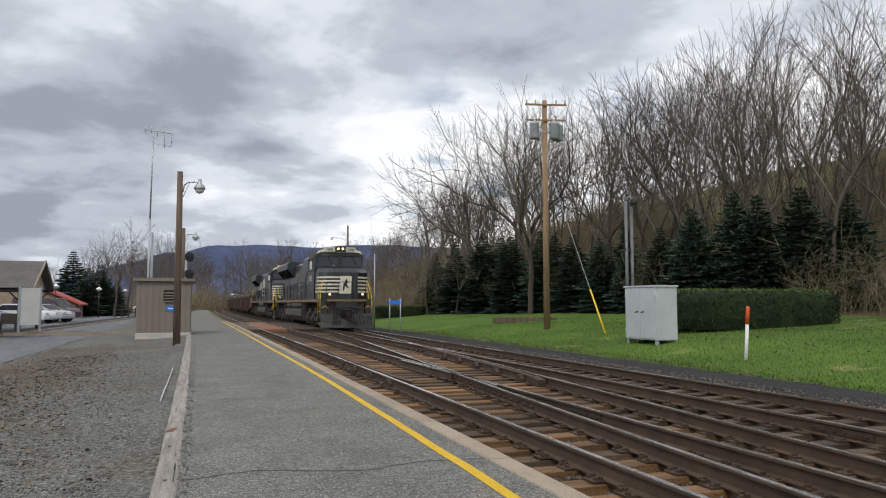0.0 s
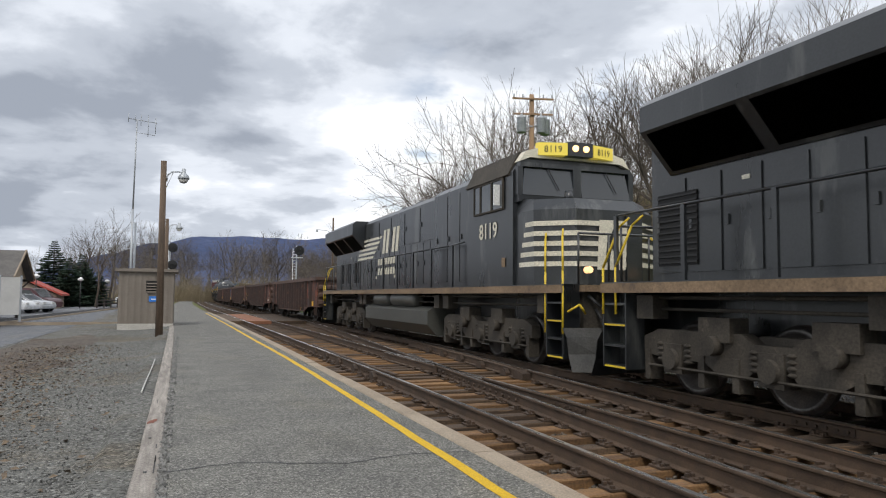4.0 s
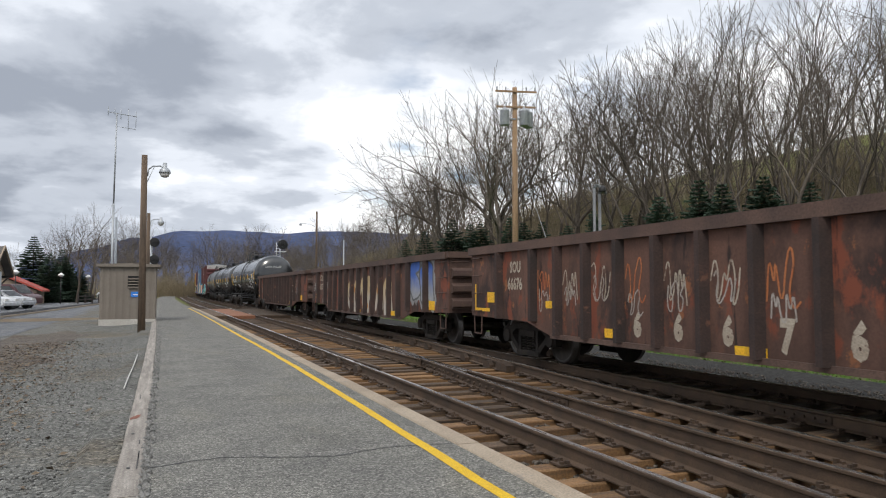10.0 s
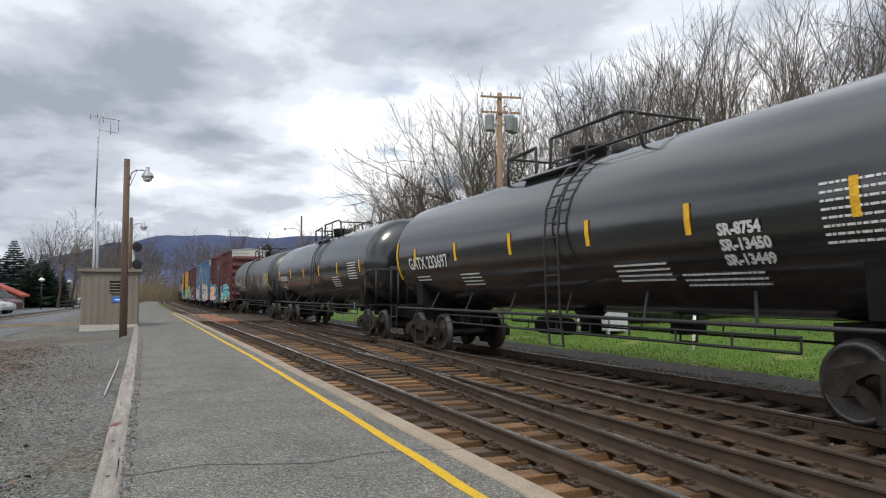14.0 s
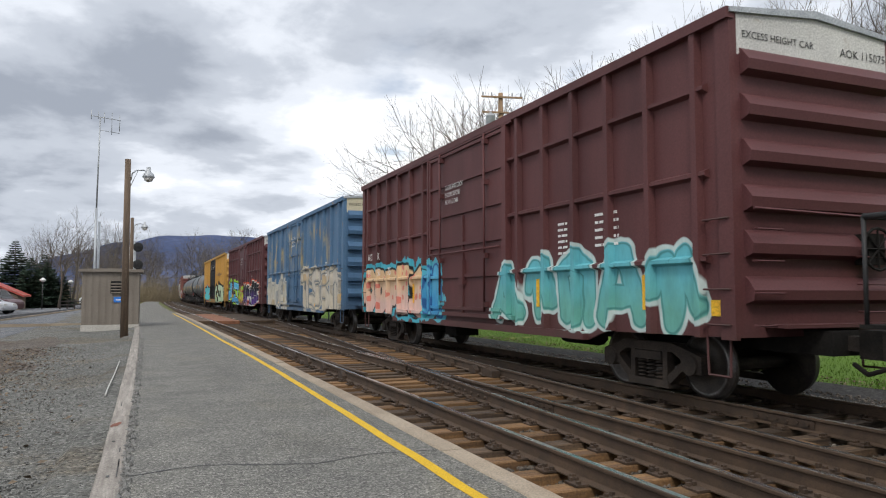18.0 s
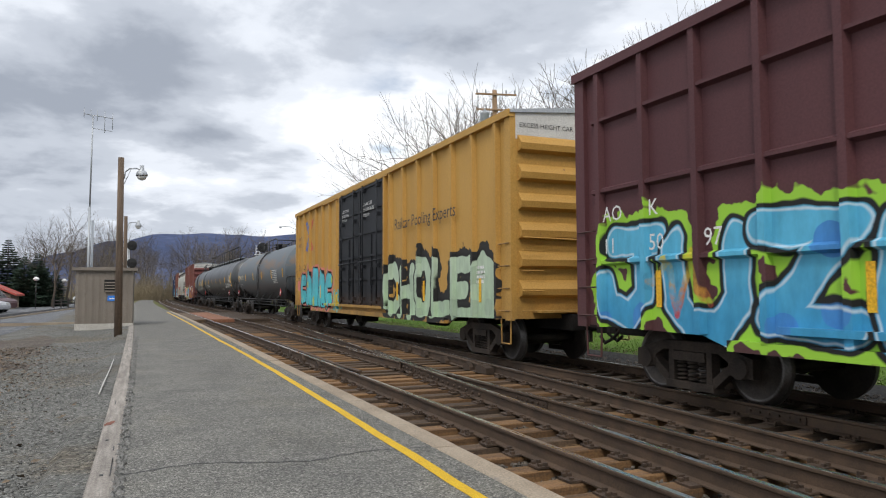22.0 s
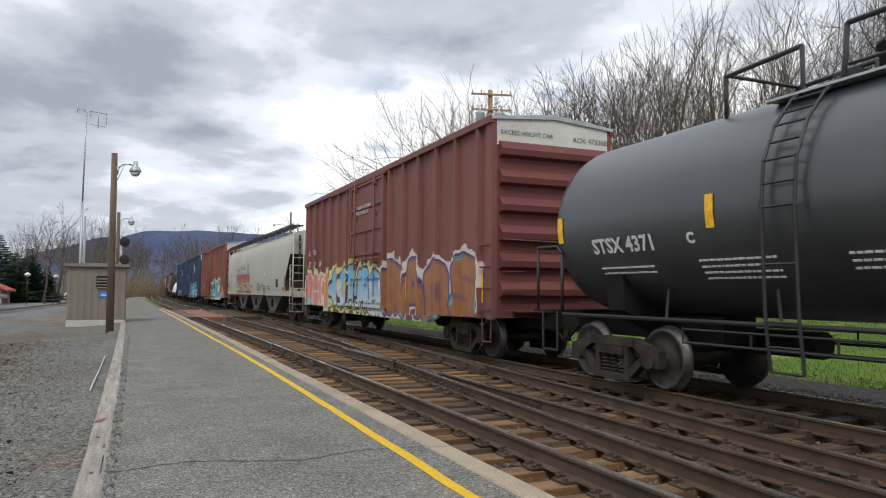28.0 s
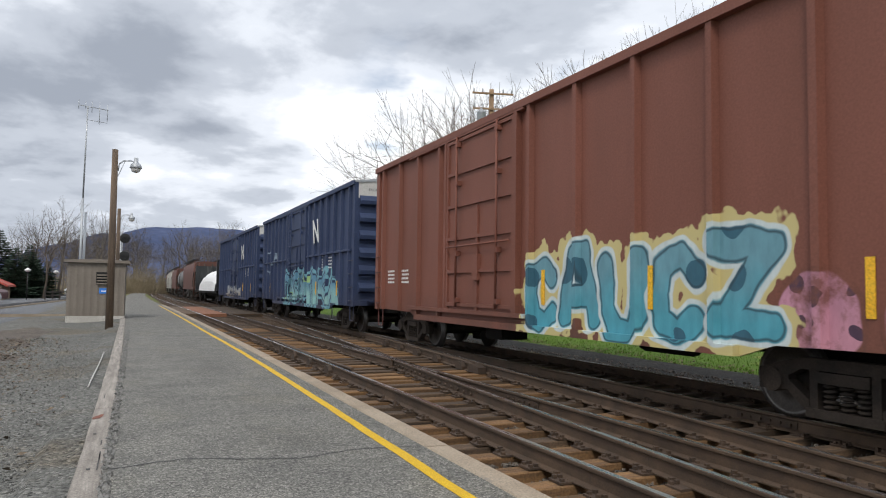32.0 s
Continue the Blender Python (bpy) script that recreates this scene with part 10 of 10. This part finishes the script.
for x, y in ((-0.62, -0.1), (0.35, -0.35), (0.75, -0.05)):
    bm = bmesh.new()
    z = 9.75 - H0
    lathe(bm, [(z, 0.22), (z + 0.05, 0.24), (z + 0.72, 0.24), (z + 0.76, 0.26), (z + 0.8, 0.24), (z + 0.86, 0.1), (z + 1.0, 0.04)], "z", (x, y, 0), 16)
    box(bm, min(0, x), max(0, x), y - 0.03, y + 0.03, z + 0.35, z + 0.42)
    part("transformer", bm, M_galv, t)
t2 = thing("guy_wire", "steel guy wire with yellow plastic guard", "guy wire", pose(0, 0, 0))
bm = bmesh.new()
A_, B_ = Vector((16.5, 26.9, ground_z(16.5, 26.9) - 0.1)), Vector((16.6, 32.45, 8.6))
tube(bm, A_, B_, 0.011, seg=5)
part("wire", bm, M_galv, t2)
bm = bmesh.new()
tube(bm, A_, A_.lerp(B_, 0.235), 0.04, seg=8)
part("guard", bm, M_yguard, t2, "bright yellow guard")

# overhead wires from the pole
bm = bmesh.new()
def wire(p, q, sag, r=0.012):
    p, q = Vector(p), Vector(q)
    pts = [p.lerp(q, i / 10) - Vector((0, 0, sag * 4 * (i / 10) * (1 - i / 10))) for i in range(11)]
    pipe(bm, pts, r, 4)
wire((16.6, 32.6, 8.4), (15.3, 23.3, 5.4), 0.35)
wire((16.6, 32.6, 8.6), (18.0, 86, 8.0), 1.4)
single("service_wires", bm, M_black, "thin drooping service wires from the pole", "wires", kind="stuff")

# twin steel riser behind the cabinet
M_riser = surf("weathered_riser_steel", (0.12, 0.125, 0.13), (0.2, 0.205, 0.21), 3, 50, 0.6, 0.1, metal=0.3)
t = thing("service_mast", "grey twin steel service mast with curved weatherheads", "service mast", pose(15.3, 23.4, ground_z(15.3, 23.4)))
for dx, h in ((0.0, 5.3), (0.24, 5.1)):
    bm = bmesh.new()
    pipe(bm, [(dx, 0, -0.3), (dx, 0, h), (dx + 0.06, 0, h + 0.12), (dx + 0.18, -0.05, h + 0.12), (dx + 0.24, -0.08, h)], 0.06, 8)
    part("riser", bm, M_riser, t)
bm = bmesh.new()
box(bm, -0.1, 0.35, -0.02, 0.05, 3.4, 3.5)
lathe(bm, [(5.15, 0.12), (5.2, 0.15), (5.35, 0.13), (5.42, 0.03)], "z", (0.3, -0.1, 0), 10)
part("weatherhead", bm, M_black, t)

# trackside cabinet
zc_ = ground_z(15.4, 22.1)
t = thing("signal_cabinet", "silver-grey double-door trackside cabinet on short legs", "cabinet", pose(15.42, 22.12, zc_ + 0.12, 0, 0, 3))
bm = bmesh.new()
box(bm, -0.45, 0.45, -0.88, 0.88, 0.0, 1.86)
bmesh.ops.bevel(bm, geom=bm.edges[:], offset=0.012, segments=1, affect="EDGES")
part("body", bm, M_cabinet, t)
bm = bmesh.new()
box(bm, -0.49, 0.49, -0.92, 0.92, 1.86, 1.92)
part("lid", bm, M_cabinet, t)
for y0, y1 in ((-0.85, -0.008), (0.008, 0.85)):
    bm = bmesh.new()
    box(bm, -0.475, -0.45, y0, y1, 0.05, 1.82)
    bmesh.ops.bevel(bm, geom=bm.edges[:], offset=0.008, segments=1, affect="EDGES")
    d = part("door", bm, M_cabinet, t)
    bm = bmesh.new()
    yy = y1 - 0.16 if y0 < -0.5 else y0 + 0.16
    tube(bm, (-0.5, yy - 0.07, 1.0), (-0.5, yy + 0.07, 0.96), 0.018, seg=6)
    tube(bm, (-0.5, yy, 0.98), (-0.475, yy, 0.98), 0.02, seg=6)
    part("handle", bm, M_black, d, "black door handle")
    for z in (0.3, 1.55):
        bm = bmesh.new()
        ye = y0 + 0.02 if y0 < -0.5 else y1 - 0.02
        tube(bm, (-0.48, ye, z - 0.07), (-0.48, ye, z + 0.07), 0.02, seg=6)
        part("hinge", bm, M_cabinet, d)
for x in (-0.38, 0.38):
    for y in (-0.8, 0.8):
        bm = bmesh.new()
        box(bm, x - 0.05, x + 0.05, y - 0.05, y + 0.05, -0.2, 0.0)
        part("leg", bm, M_galv, t)
bm = bmesh.new()
tube(bm, (0, -0.3, -0.25), (0, -0.3, 0.0), 0.07, seg=8)
tube(bm, (0.1, 0.4, -0.25), (0.1, 0.4, 0.0), 0.07, seg=8)
part("cable_riser", bm, M_black, t)

# pipeline marker, sign posts, timber planter, slim pole
t = thing("marker_post", "white marker post with orange cap", "marker post", pose(14.2, 16.05, ground_z(14.2, 16.05), 2, 3, 0))
bm = bmesh.new()
tube(bm, (0, 0, -0.2), (0, 0, 1.0), 0.045, seg=12)
part("post", bm, M_white, t)
bm = bmesh.new()
lathe(bm, [(0.98, 0.052), (1.42, 0.052), (1.46, 0.04), (1.47, 0.01)], "z", (0, 0, 0), 12)
part("cap", bm, M_orange, t, "bright orange cap")
t = thing("small_sign", "small blue sign on two grey posts", "sign", pose(11.2, 41.9, ground_z(11.2, 41.9)))
for x in (-0.33, 0.33):
    bm = bmesh.new()
    tube(bm, (x, 0, -0.2), (x, 0, 2.25), 0.035, seg=8)
    part("post", bm, M_galv, t)
bm = bmesh.new()
box(bm, -0.42, 0.42, -0.03, -0.005, 1.9, 2.15)
part("panel", bm, M_blue, t)
t = thing("slim_pole", "slim white pole beside the far track", "pole", pose(11.2, 47.3, ground_z(11.2, 47.3)))
bm = bmesh.new()
tube(bm, (0, 0, -0.2), (0, 0, 5.3), 0.05, 0.035, 8)
part("pole", bm, M_galv, t)
t = thing("timber_planter", "low weathered timber planter on the lawn", "planter", pose(19.3, 41.0, ground_z(19.3, 41.0), 0, 0, -18))
for k in range(2):
    for a in ((-1.9, 1.9, -0.9, -0.75), (-1.9, 1.9, 0.75, 0.9), (-1.9, -1.75, -0.75, 0.75), (1.75, 1.9, -0.75, 0.75)):
        bm = bmesh.new()
        box(bm, *a, -0.08 + 0.15 * k, 0.06 + 0.15 * k)
        part("timber", bm, M_dark_pole, t)
bm = bmesh.new()
box(bm, -1.75, 1.75, -0.75, 0.75, -0.1, 0.12)
part("soil", bm, M_litter, t)
t = thing("street_light_pole", "dark wooden pole with a street light arm", "street light", pose(17.4, 88, ground_z(17.4, 88)))
bm = bmesh.new()
tube(bm, (0, 0, -0.3), (0, 0, 10.9), 0.16, 0.11, 10)
part("pole", bm, M_dark_pole, t)
bm = bmesh.new()
pipe(bm, [(0, 0, 8.9), (-0.8, 0, 9.3), (-1.9, 0, 9.35)], 0.035, 6)
lathe(bm, [(9.1, 0.14), (9.2, 0.16), (9.4, 0.08)], "z", (-2.0, 0, 0), 10)
part("light_arm", bm, M_galv, t)

# ---- drive, station and car park ----
def drive_z(x, y):
    return ground_z(x, y) + 0.05
sheet("drive", [-60, -40, -25, -15, -11.0, -9.0, -7.0, -5.1], span(-12, 70, 2.0) + span(74, 170, 8), drive_z, M_drive, "worn grey asphalt station drive", "drive")
walkway = thing("station_pavement", "pale concrete pavement edge of the station", "pavement", kind="structure")
random.seed(4)
for k in range(22):
    y = 30 + k * 4
    x = -10.2 + 0.062 * (y - 40)
    bm = bmesh.new()
    box(bm, -0.16, 0.16, -1.98, 1.98, -0.2, 0.16)
    part("kerb_stone", bm, M_curb, walkway, at=pose(x, y, ground_z(x, y), 0, 0, -3.55))
bm = bmesh.new()
box(bm, -9.6, -1.9, 42.9, 43.05, -0.26, -0.1)
single("drive_joint", bm, M_curb, "pale yellowish joint line across the drive", "line", kind="structure")
bm = bmesh.new()
prism(bm, [(-60, 30), (-10.85, 30), (-5.9, 112), (-60, 112)], "z", -0.5, -0.06)
single("station_apron", bm, M_drive, "raised asphalt apron in front of the station", "pavement", kind="structure")
M_shingle = surf("grey_shingles", (0.085, 0.08, 0.075), (0.13, 0.12, 0.112), 0.8, 14, 0.9, 0.4, stretch=(1, 1, 3))
M_trim = surf("weathered_tan_trim", (0.26, 0.2, 0.14), (0.34, 0.27, 0.2), 1.2, 30, 0.7, 0.1)
M_darkwood = surf("dark_stained_wood", (0.03, 0.025, 0.022), (0.055, 0.045, 0.038), 1.2, 30, 0.7, 0.2)
t = thing("station_shelter", "open station shelter with grey shingle gable roof", "shelter", pose(-11.65, 46.5, -0.06) @ Matrix.Diagonal((0.92, 0.92, 0.92, 1)))
bm = bmesh.new()
prism(bm, [(-3.0, 2.55), (0, 4.25), (3.0, 2.55), (3.0, 2.4), (0, 4.08), (-3.0, 2.4)], "x", -6, 3.5)
part("roof", bm, M_shingle, t)
bm = bmesh.new()
prism(bm, [(-2.7, 2.5), (0, 4.05), (2.7, 2.5)], "x", 3.0, 3.1)
part("gable", bm, M_trim, t)
for sgn in (-1, 1):
    bm = bmesh.new()
    prism(bm, [(sgn * 3.05, 2.42), (0, 4.16), (0, 4.3), (sgn * 3.05, 2.6)], "x", 3.5, 3.58)
    part("barge_board", bm, M_trim, t)
for x in (-5, -1.2, 2.7):
    for y in (-2.5, 2.5):
        bm = bmesh.new()
        box(bm, x - 0.09, x + 0.09, y - 0.09, y + 0.09, 0, 2.5)
        pipe(bm, [(x, y, 1.7), (x + 0.7, y, 2.45)], 0.05, 4)
        pipe(bm, [(x, y, 1.7), (x - 0.7, y, 2.45)], 0.05, 4)
        part("post", bm, M_darkwood, t)
bm = bmesh.new()
box(bm, -6, 3.5, -3.0, -2.9, 2.35, 2.5)
box(bm, -6, 3.5, 2.9, 3.0, 2.35, 2.5)
part("eave_beam", bm, M_darkwood, t)
t = thing("station_canopy", "dark wooden station canopy with bracketed posts", "canopy", pose(-14.9, 41.0, -0.06))
bm = bmesh.new()
prism(bm, [(-4, 2.9), (0, 4.1), (3.9, 3.6), (3.9, 3.4), (0, 3.9), (-4, 2.7)], "x", -6, 3.1)
part("roof", bm, M_darkwood, t)
for x in (-2.2, 2.4):
    bm = bmesh.new()
    box(bm, x - 0.1, x + 0.1, -2.1, -1.9, 0, 3.2)
    pipe(bm, [(x, -2, 2.3), (x + 0.9, -2, 3.2)], 0.06, 4)
    part("post", bm, M_darkwood, t)
t = thing("information_board", "pale information board on posts outside the shelter", "board", pose(-8.35, 42.6, -0.06, 0, 0, 28))
bm = bmesh.new()
box(bm, -0.5, 0.5, -0.05, 0.05, 0.35, 2.3)
part("panel", bm, M_cap, t)
for x in (-0.5, 0.5):
    bm = bmesh.new()
    box(bm, x - 0.05, x + 0.05, -0.06, 0.06, 0, 2.4)
    part("post", bm, M_galv, t)
for k in range(4):
    t = thing("bench", "dark slatted platform bench", "bench", pose(-12.3 + k * 0.95, 43.2, -0.06, 0, 0, 0), "benches under the shelter")
    bm = bmesh.new()
    box(bm, -0.4, 0.4, -0.25, 0.2, 0.4, 0.46)
    part("seat", bm, M_darkwood, t)
    bm = bmesh.new()
    box(bm, -0.4, 0.4, 0.2, 0.26, 0.46, 0.95)
    part("backrest", bm, M_darkwood, t)
    for x in (-0.36, 0.36):
        bm = bmesh.new()
        box(bm, x - 0.03, x + 0.03, -0.22, 0.22, 0, 0.4)
        part("leg", bm, M_black, t)
M_redroof = surf("red_metal_roof", (0.33, 0.05, 0.035), (0.4, 0.07, 0.045), 0.8, 20, 0.6, 0.1)
t = thing("red_roofed_house", "low tan house with red metal roof", "house", pose(-17.4, 84, -0.3, 0, 0, 4))
bm = bmesh.new()
prism(bm, [(-5.5, 0), (5.5, 0), (5.5, 1.6), (0, 4.1), (-5.5, 1.6)], "y", -5, 5)
part("wall", bm, M_trim, t)
for sgn in (-1, 1):
    bm = bmesh.new()
    prism(bm, [(sgn * 6.0, 1.5), (0, 4.25), (0, 4.45), (sgn * 6.0, 1.68)], "y", -5.4, 5.4)
    part("roof", bm, M_redroof, t)


def parked(name, label, x, y, turn, paint, van=False):
    t = thing(name, label, "car", pose(x, y, -0.06, 0, 0, turn), "parked cars")
    L_, W_, H_ = (5.0, 0.98, 1.95) if van else (4.4, 0.9, 1.45)
    bm = bmesh.new()
    if van:
        o = [(-2.5, 0.35), (2.45, 0.35), (2.5, 0.85), (2.3, 1.05), (1.65, 1.15), (0.95, 1.9), (-2.35, 1.95), (-2.5, 1.2)]
    else:
        o = [(-2.2, 0.3), (2.2, 0.3), (2.25, 0.6), (2.1, 0.82), (1.1, 0.95), (0.35, 1.42), (-1.1, 1.45), (-1.9, 1.0), (-2.22, 0.92)]
    prism(bm, o, "y", -W_, W_)
    bmesh.ops.bevel(bm, geom=bm.edges[:], offset=0.06, segments=2, affect="EDGES")
    part("body", bm, paint, t)
    for s in (-1, 1):
        bm = bmesh.new()
        if van:
            q = [(1.35, 1.2), (0.9, 1.75), (-2.2, 1.75), (-2.25, 1.25)]
        else:
            q = [(0.95, 0.98), (0.32, 1.36), (-1.05, 1.38), (-1.6, 1.0)]
        prism(bm, q, "y", s * W_, s * (W_ + 0.012))
        part("side_window", bm, M_glass, t)
        for wx in (-1.4, 1.4):
            bm = bmesh.new()
            lathe(bm, [(s * (W_ - 0.2), 0.3), (s * (W_ - 0.18), 0.33), (s * (W_ + 0.01), 0.33), (s * (W_ + 0.02), 0.28)], "y", (wx, 0, 0.33), 16)
            w = part("tyre", bm, M_black, t)
            bm = bmesh.new()
            lathe(bm, [(s * (W_ + 0.012), 0.2), (s * (W_ + 0.03), 0.19), (s * (W_ + 0.03), 0.03)], "y", (wx, 0, 0.33), 12)
            part("rim", bm, M_galv, w)
    bm = bmesh.new()
    wx0, wz0, wx1, wz1 = (1.68, 1.17, 1.0, 1.85) if van else (1.08, 0.98, 0.38, 1.4)
    v = [bm.verts.new(p) for p in ((wx0 + 0.02, -0.8, wz0), (wx0 + 0.02, 0.8, wz0), (wx1 + 0.03, 0.72, wz1), (wx1 + 0.03, -0.72, wz1))]
    bm.faces.new(v)
    bmesh.ops.solidify(bm, geom=bm.faces[:], thickness=0.02)
    part("windscreen", bm, M_glass, t)
    for s in (-1, 1):
        bm = bmesh.new()
        fx = 2.42 if van else 2.16
        box(bm, fx - 0.03, fx + 0.06, s * W_ * 0.62 - 0.15, s * W_ * 0.62 + 0.15, 0.66, 0.8)
        part("headlight", bm, M_cap, t)


CARP = {k: surf("car_paint_" + k, c, tuple(v * 1.12 for v in c), 1, 10, 0.3, 0.0) for k, c in (("white", (0.62, 0.63, 0.64)), ("silver", (0.42, 0.43, 0.45)), ("maroon", (0.09, 0.04, 0.045)), ("blue", (0.08, 0.12, 0.2)))}
parked("parked_car", "white parked hatchback in the car park", -12.2, 60.4, -24, CARP["white"])
parked("parked_car", "silver parked car in the car park", -11.6, 63.6, -24, CARP["silver"])
parked("parked_van", "dark maroon parked van in the car park", -11.9, 67, -24, CARP["maroon"], True)
parked("parked_car", "white parked car beside the shelter", -16.5, 58, -20, CARP["white"])
parked("parked_car", "blue parked car beyond the shelter", -14.4, 56, -20, CARP["blue"])
parked("parked_car", "white parked car at the lane's far side", -7.4, 122, 10, CARP["white"])
for x, y, h in ((-11.8, 70, 3.1), (-9.8, 82, 3.1), (-8.2, 92, 3.1), (-6.9, 98, 3.1)):
    t = thing("park_lamp", "small white post-top park lamp", "lamp", pose(x, y, -0.1), "park lamps")
    bm = bmesh.new()
    tube(bm, (0, 0, 0), (0, 0, h - 0.3), 0.05, 0.04, 8)
    part("post", bm, M_black, t)
    bm = bmesh.new()
    lathe(bm, [(h - 0.3, 0.1), (h - 0.12, 0.3), (h - 0.08, 0.3), (h + 0.12, 0.04)], "z", (0, 0, 0), 12)
    part("shade", bm, M_white, t)
fence = thing("rail_fence", "dark wooden rail fence by the green", "fence", pose(-8.4, 84, -0.1, 0, 0, 70))
for k in range(7):
    bm = bmesh.new()
    box(bm, k * 1.6 - 0.06, k * 1.6 + 0.06, -0.06, 0.06, 0, 1.05)
    part("post", bm, M_darkwood, fence)
for z in (0.4, 0.75):
    bm = bmesh.new()
    box(bm, 0, 9.6, -0.03, 0.03, z, z + 0.12)
    part("rail", bm, M_darkwood, fence)
bm = bmesh.new()
pipe(bm, [(-0.5, 11.5 + k * 0.7, -0.02 + 0.01 * math.sin(k)) for k in range(9)], 0.011, 6)
single("white_hose", bm, M_cap, "pale thin conduit lying beside the timber edging", "conduit")

# ---- what moves ----
S_T = [(0, 0), (1, 12.55), (2, 25.02), (3, 37.39), (5.5, 68.4), (6, 74.6), (7.5, 93.2), (9, 111.64), (10.5, 130.16), (12, 148.77), (13, 161.3), (14, 174.1), (16.5, 206.5), (17.5, 219.2), (18, 225.5), (19, 237.95), (20, 250.4), (21.5, 269.25), (23, 288.23), (24, 301.0), (25.5, 320.6), (27.5, 346.9), (28, 353.4), (29, 366.25), (30, 379.05), (31, 391.8), (32, 404.6)]


def run(t):
    """How far the train has gone after t seconds."""
    for (a, sa), (b_, sb) in zip(S_T[:-1], S_T[1:]):
        if t <= b_:
            return sa + (sb - sa) * (t - a) / (b_ - a)
    return S_T[-1][1]


def motions():
    for ob, u in TRAIN:
        rows = []
        for k in range(33):
            x, y, a = along(CC, u - run(k))
            rows.append((k, pose(x, y, 0, 0, 0, -math.degrees(a))))
        walk(ob, rows)
    # wheels turn with the way that the train goes while they pass the platform
    for w, y, r, u in WHEELS:
        t0, t1 = None, None
        for k in range(321):
            if u - run(k / 10) < 34 and t0 is None:
                t0 = k / 10
            if u - run(k / 10) > -6:
                t1 = k / 10
        if t0 is None or t1 is None or t1 - t0 < 0.2:
            walk(w, [(0, pose(0, y, r)), (32, pose(0, y, r))])
            continue
        rows, turn = [(0, pose(0, y, r))] if t0 > 0 else [], 0.0
        k0, k1 = round(t0 * FPS), round(t1 * FPS)
        for k in range(k0, k1 + 1):
            turn = (run(k / FPS) - run(k0 / FPS)) / r
            rows.append((k / FPS, pose(0, y, r, math.degrees(turn))))
        if k1 < 32 * FPS:
            rows.append((32, pose(0, y, r, math.degrees(turn))))
        walk(w, rows)


motions()
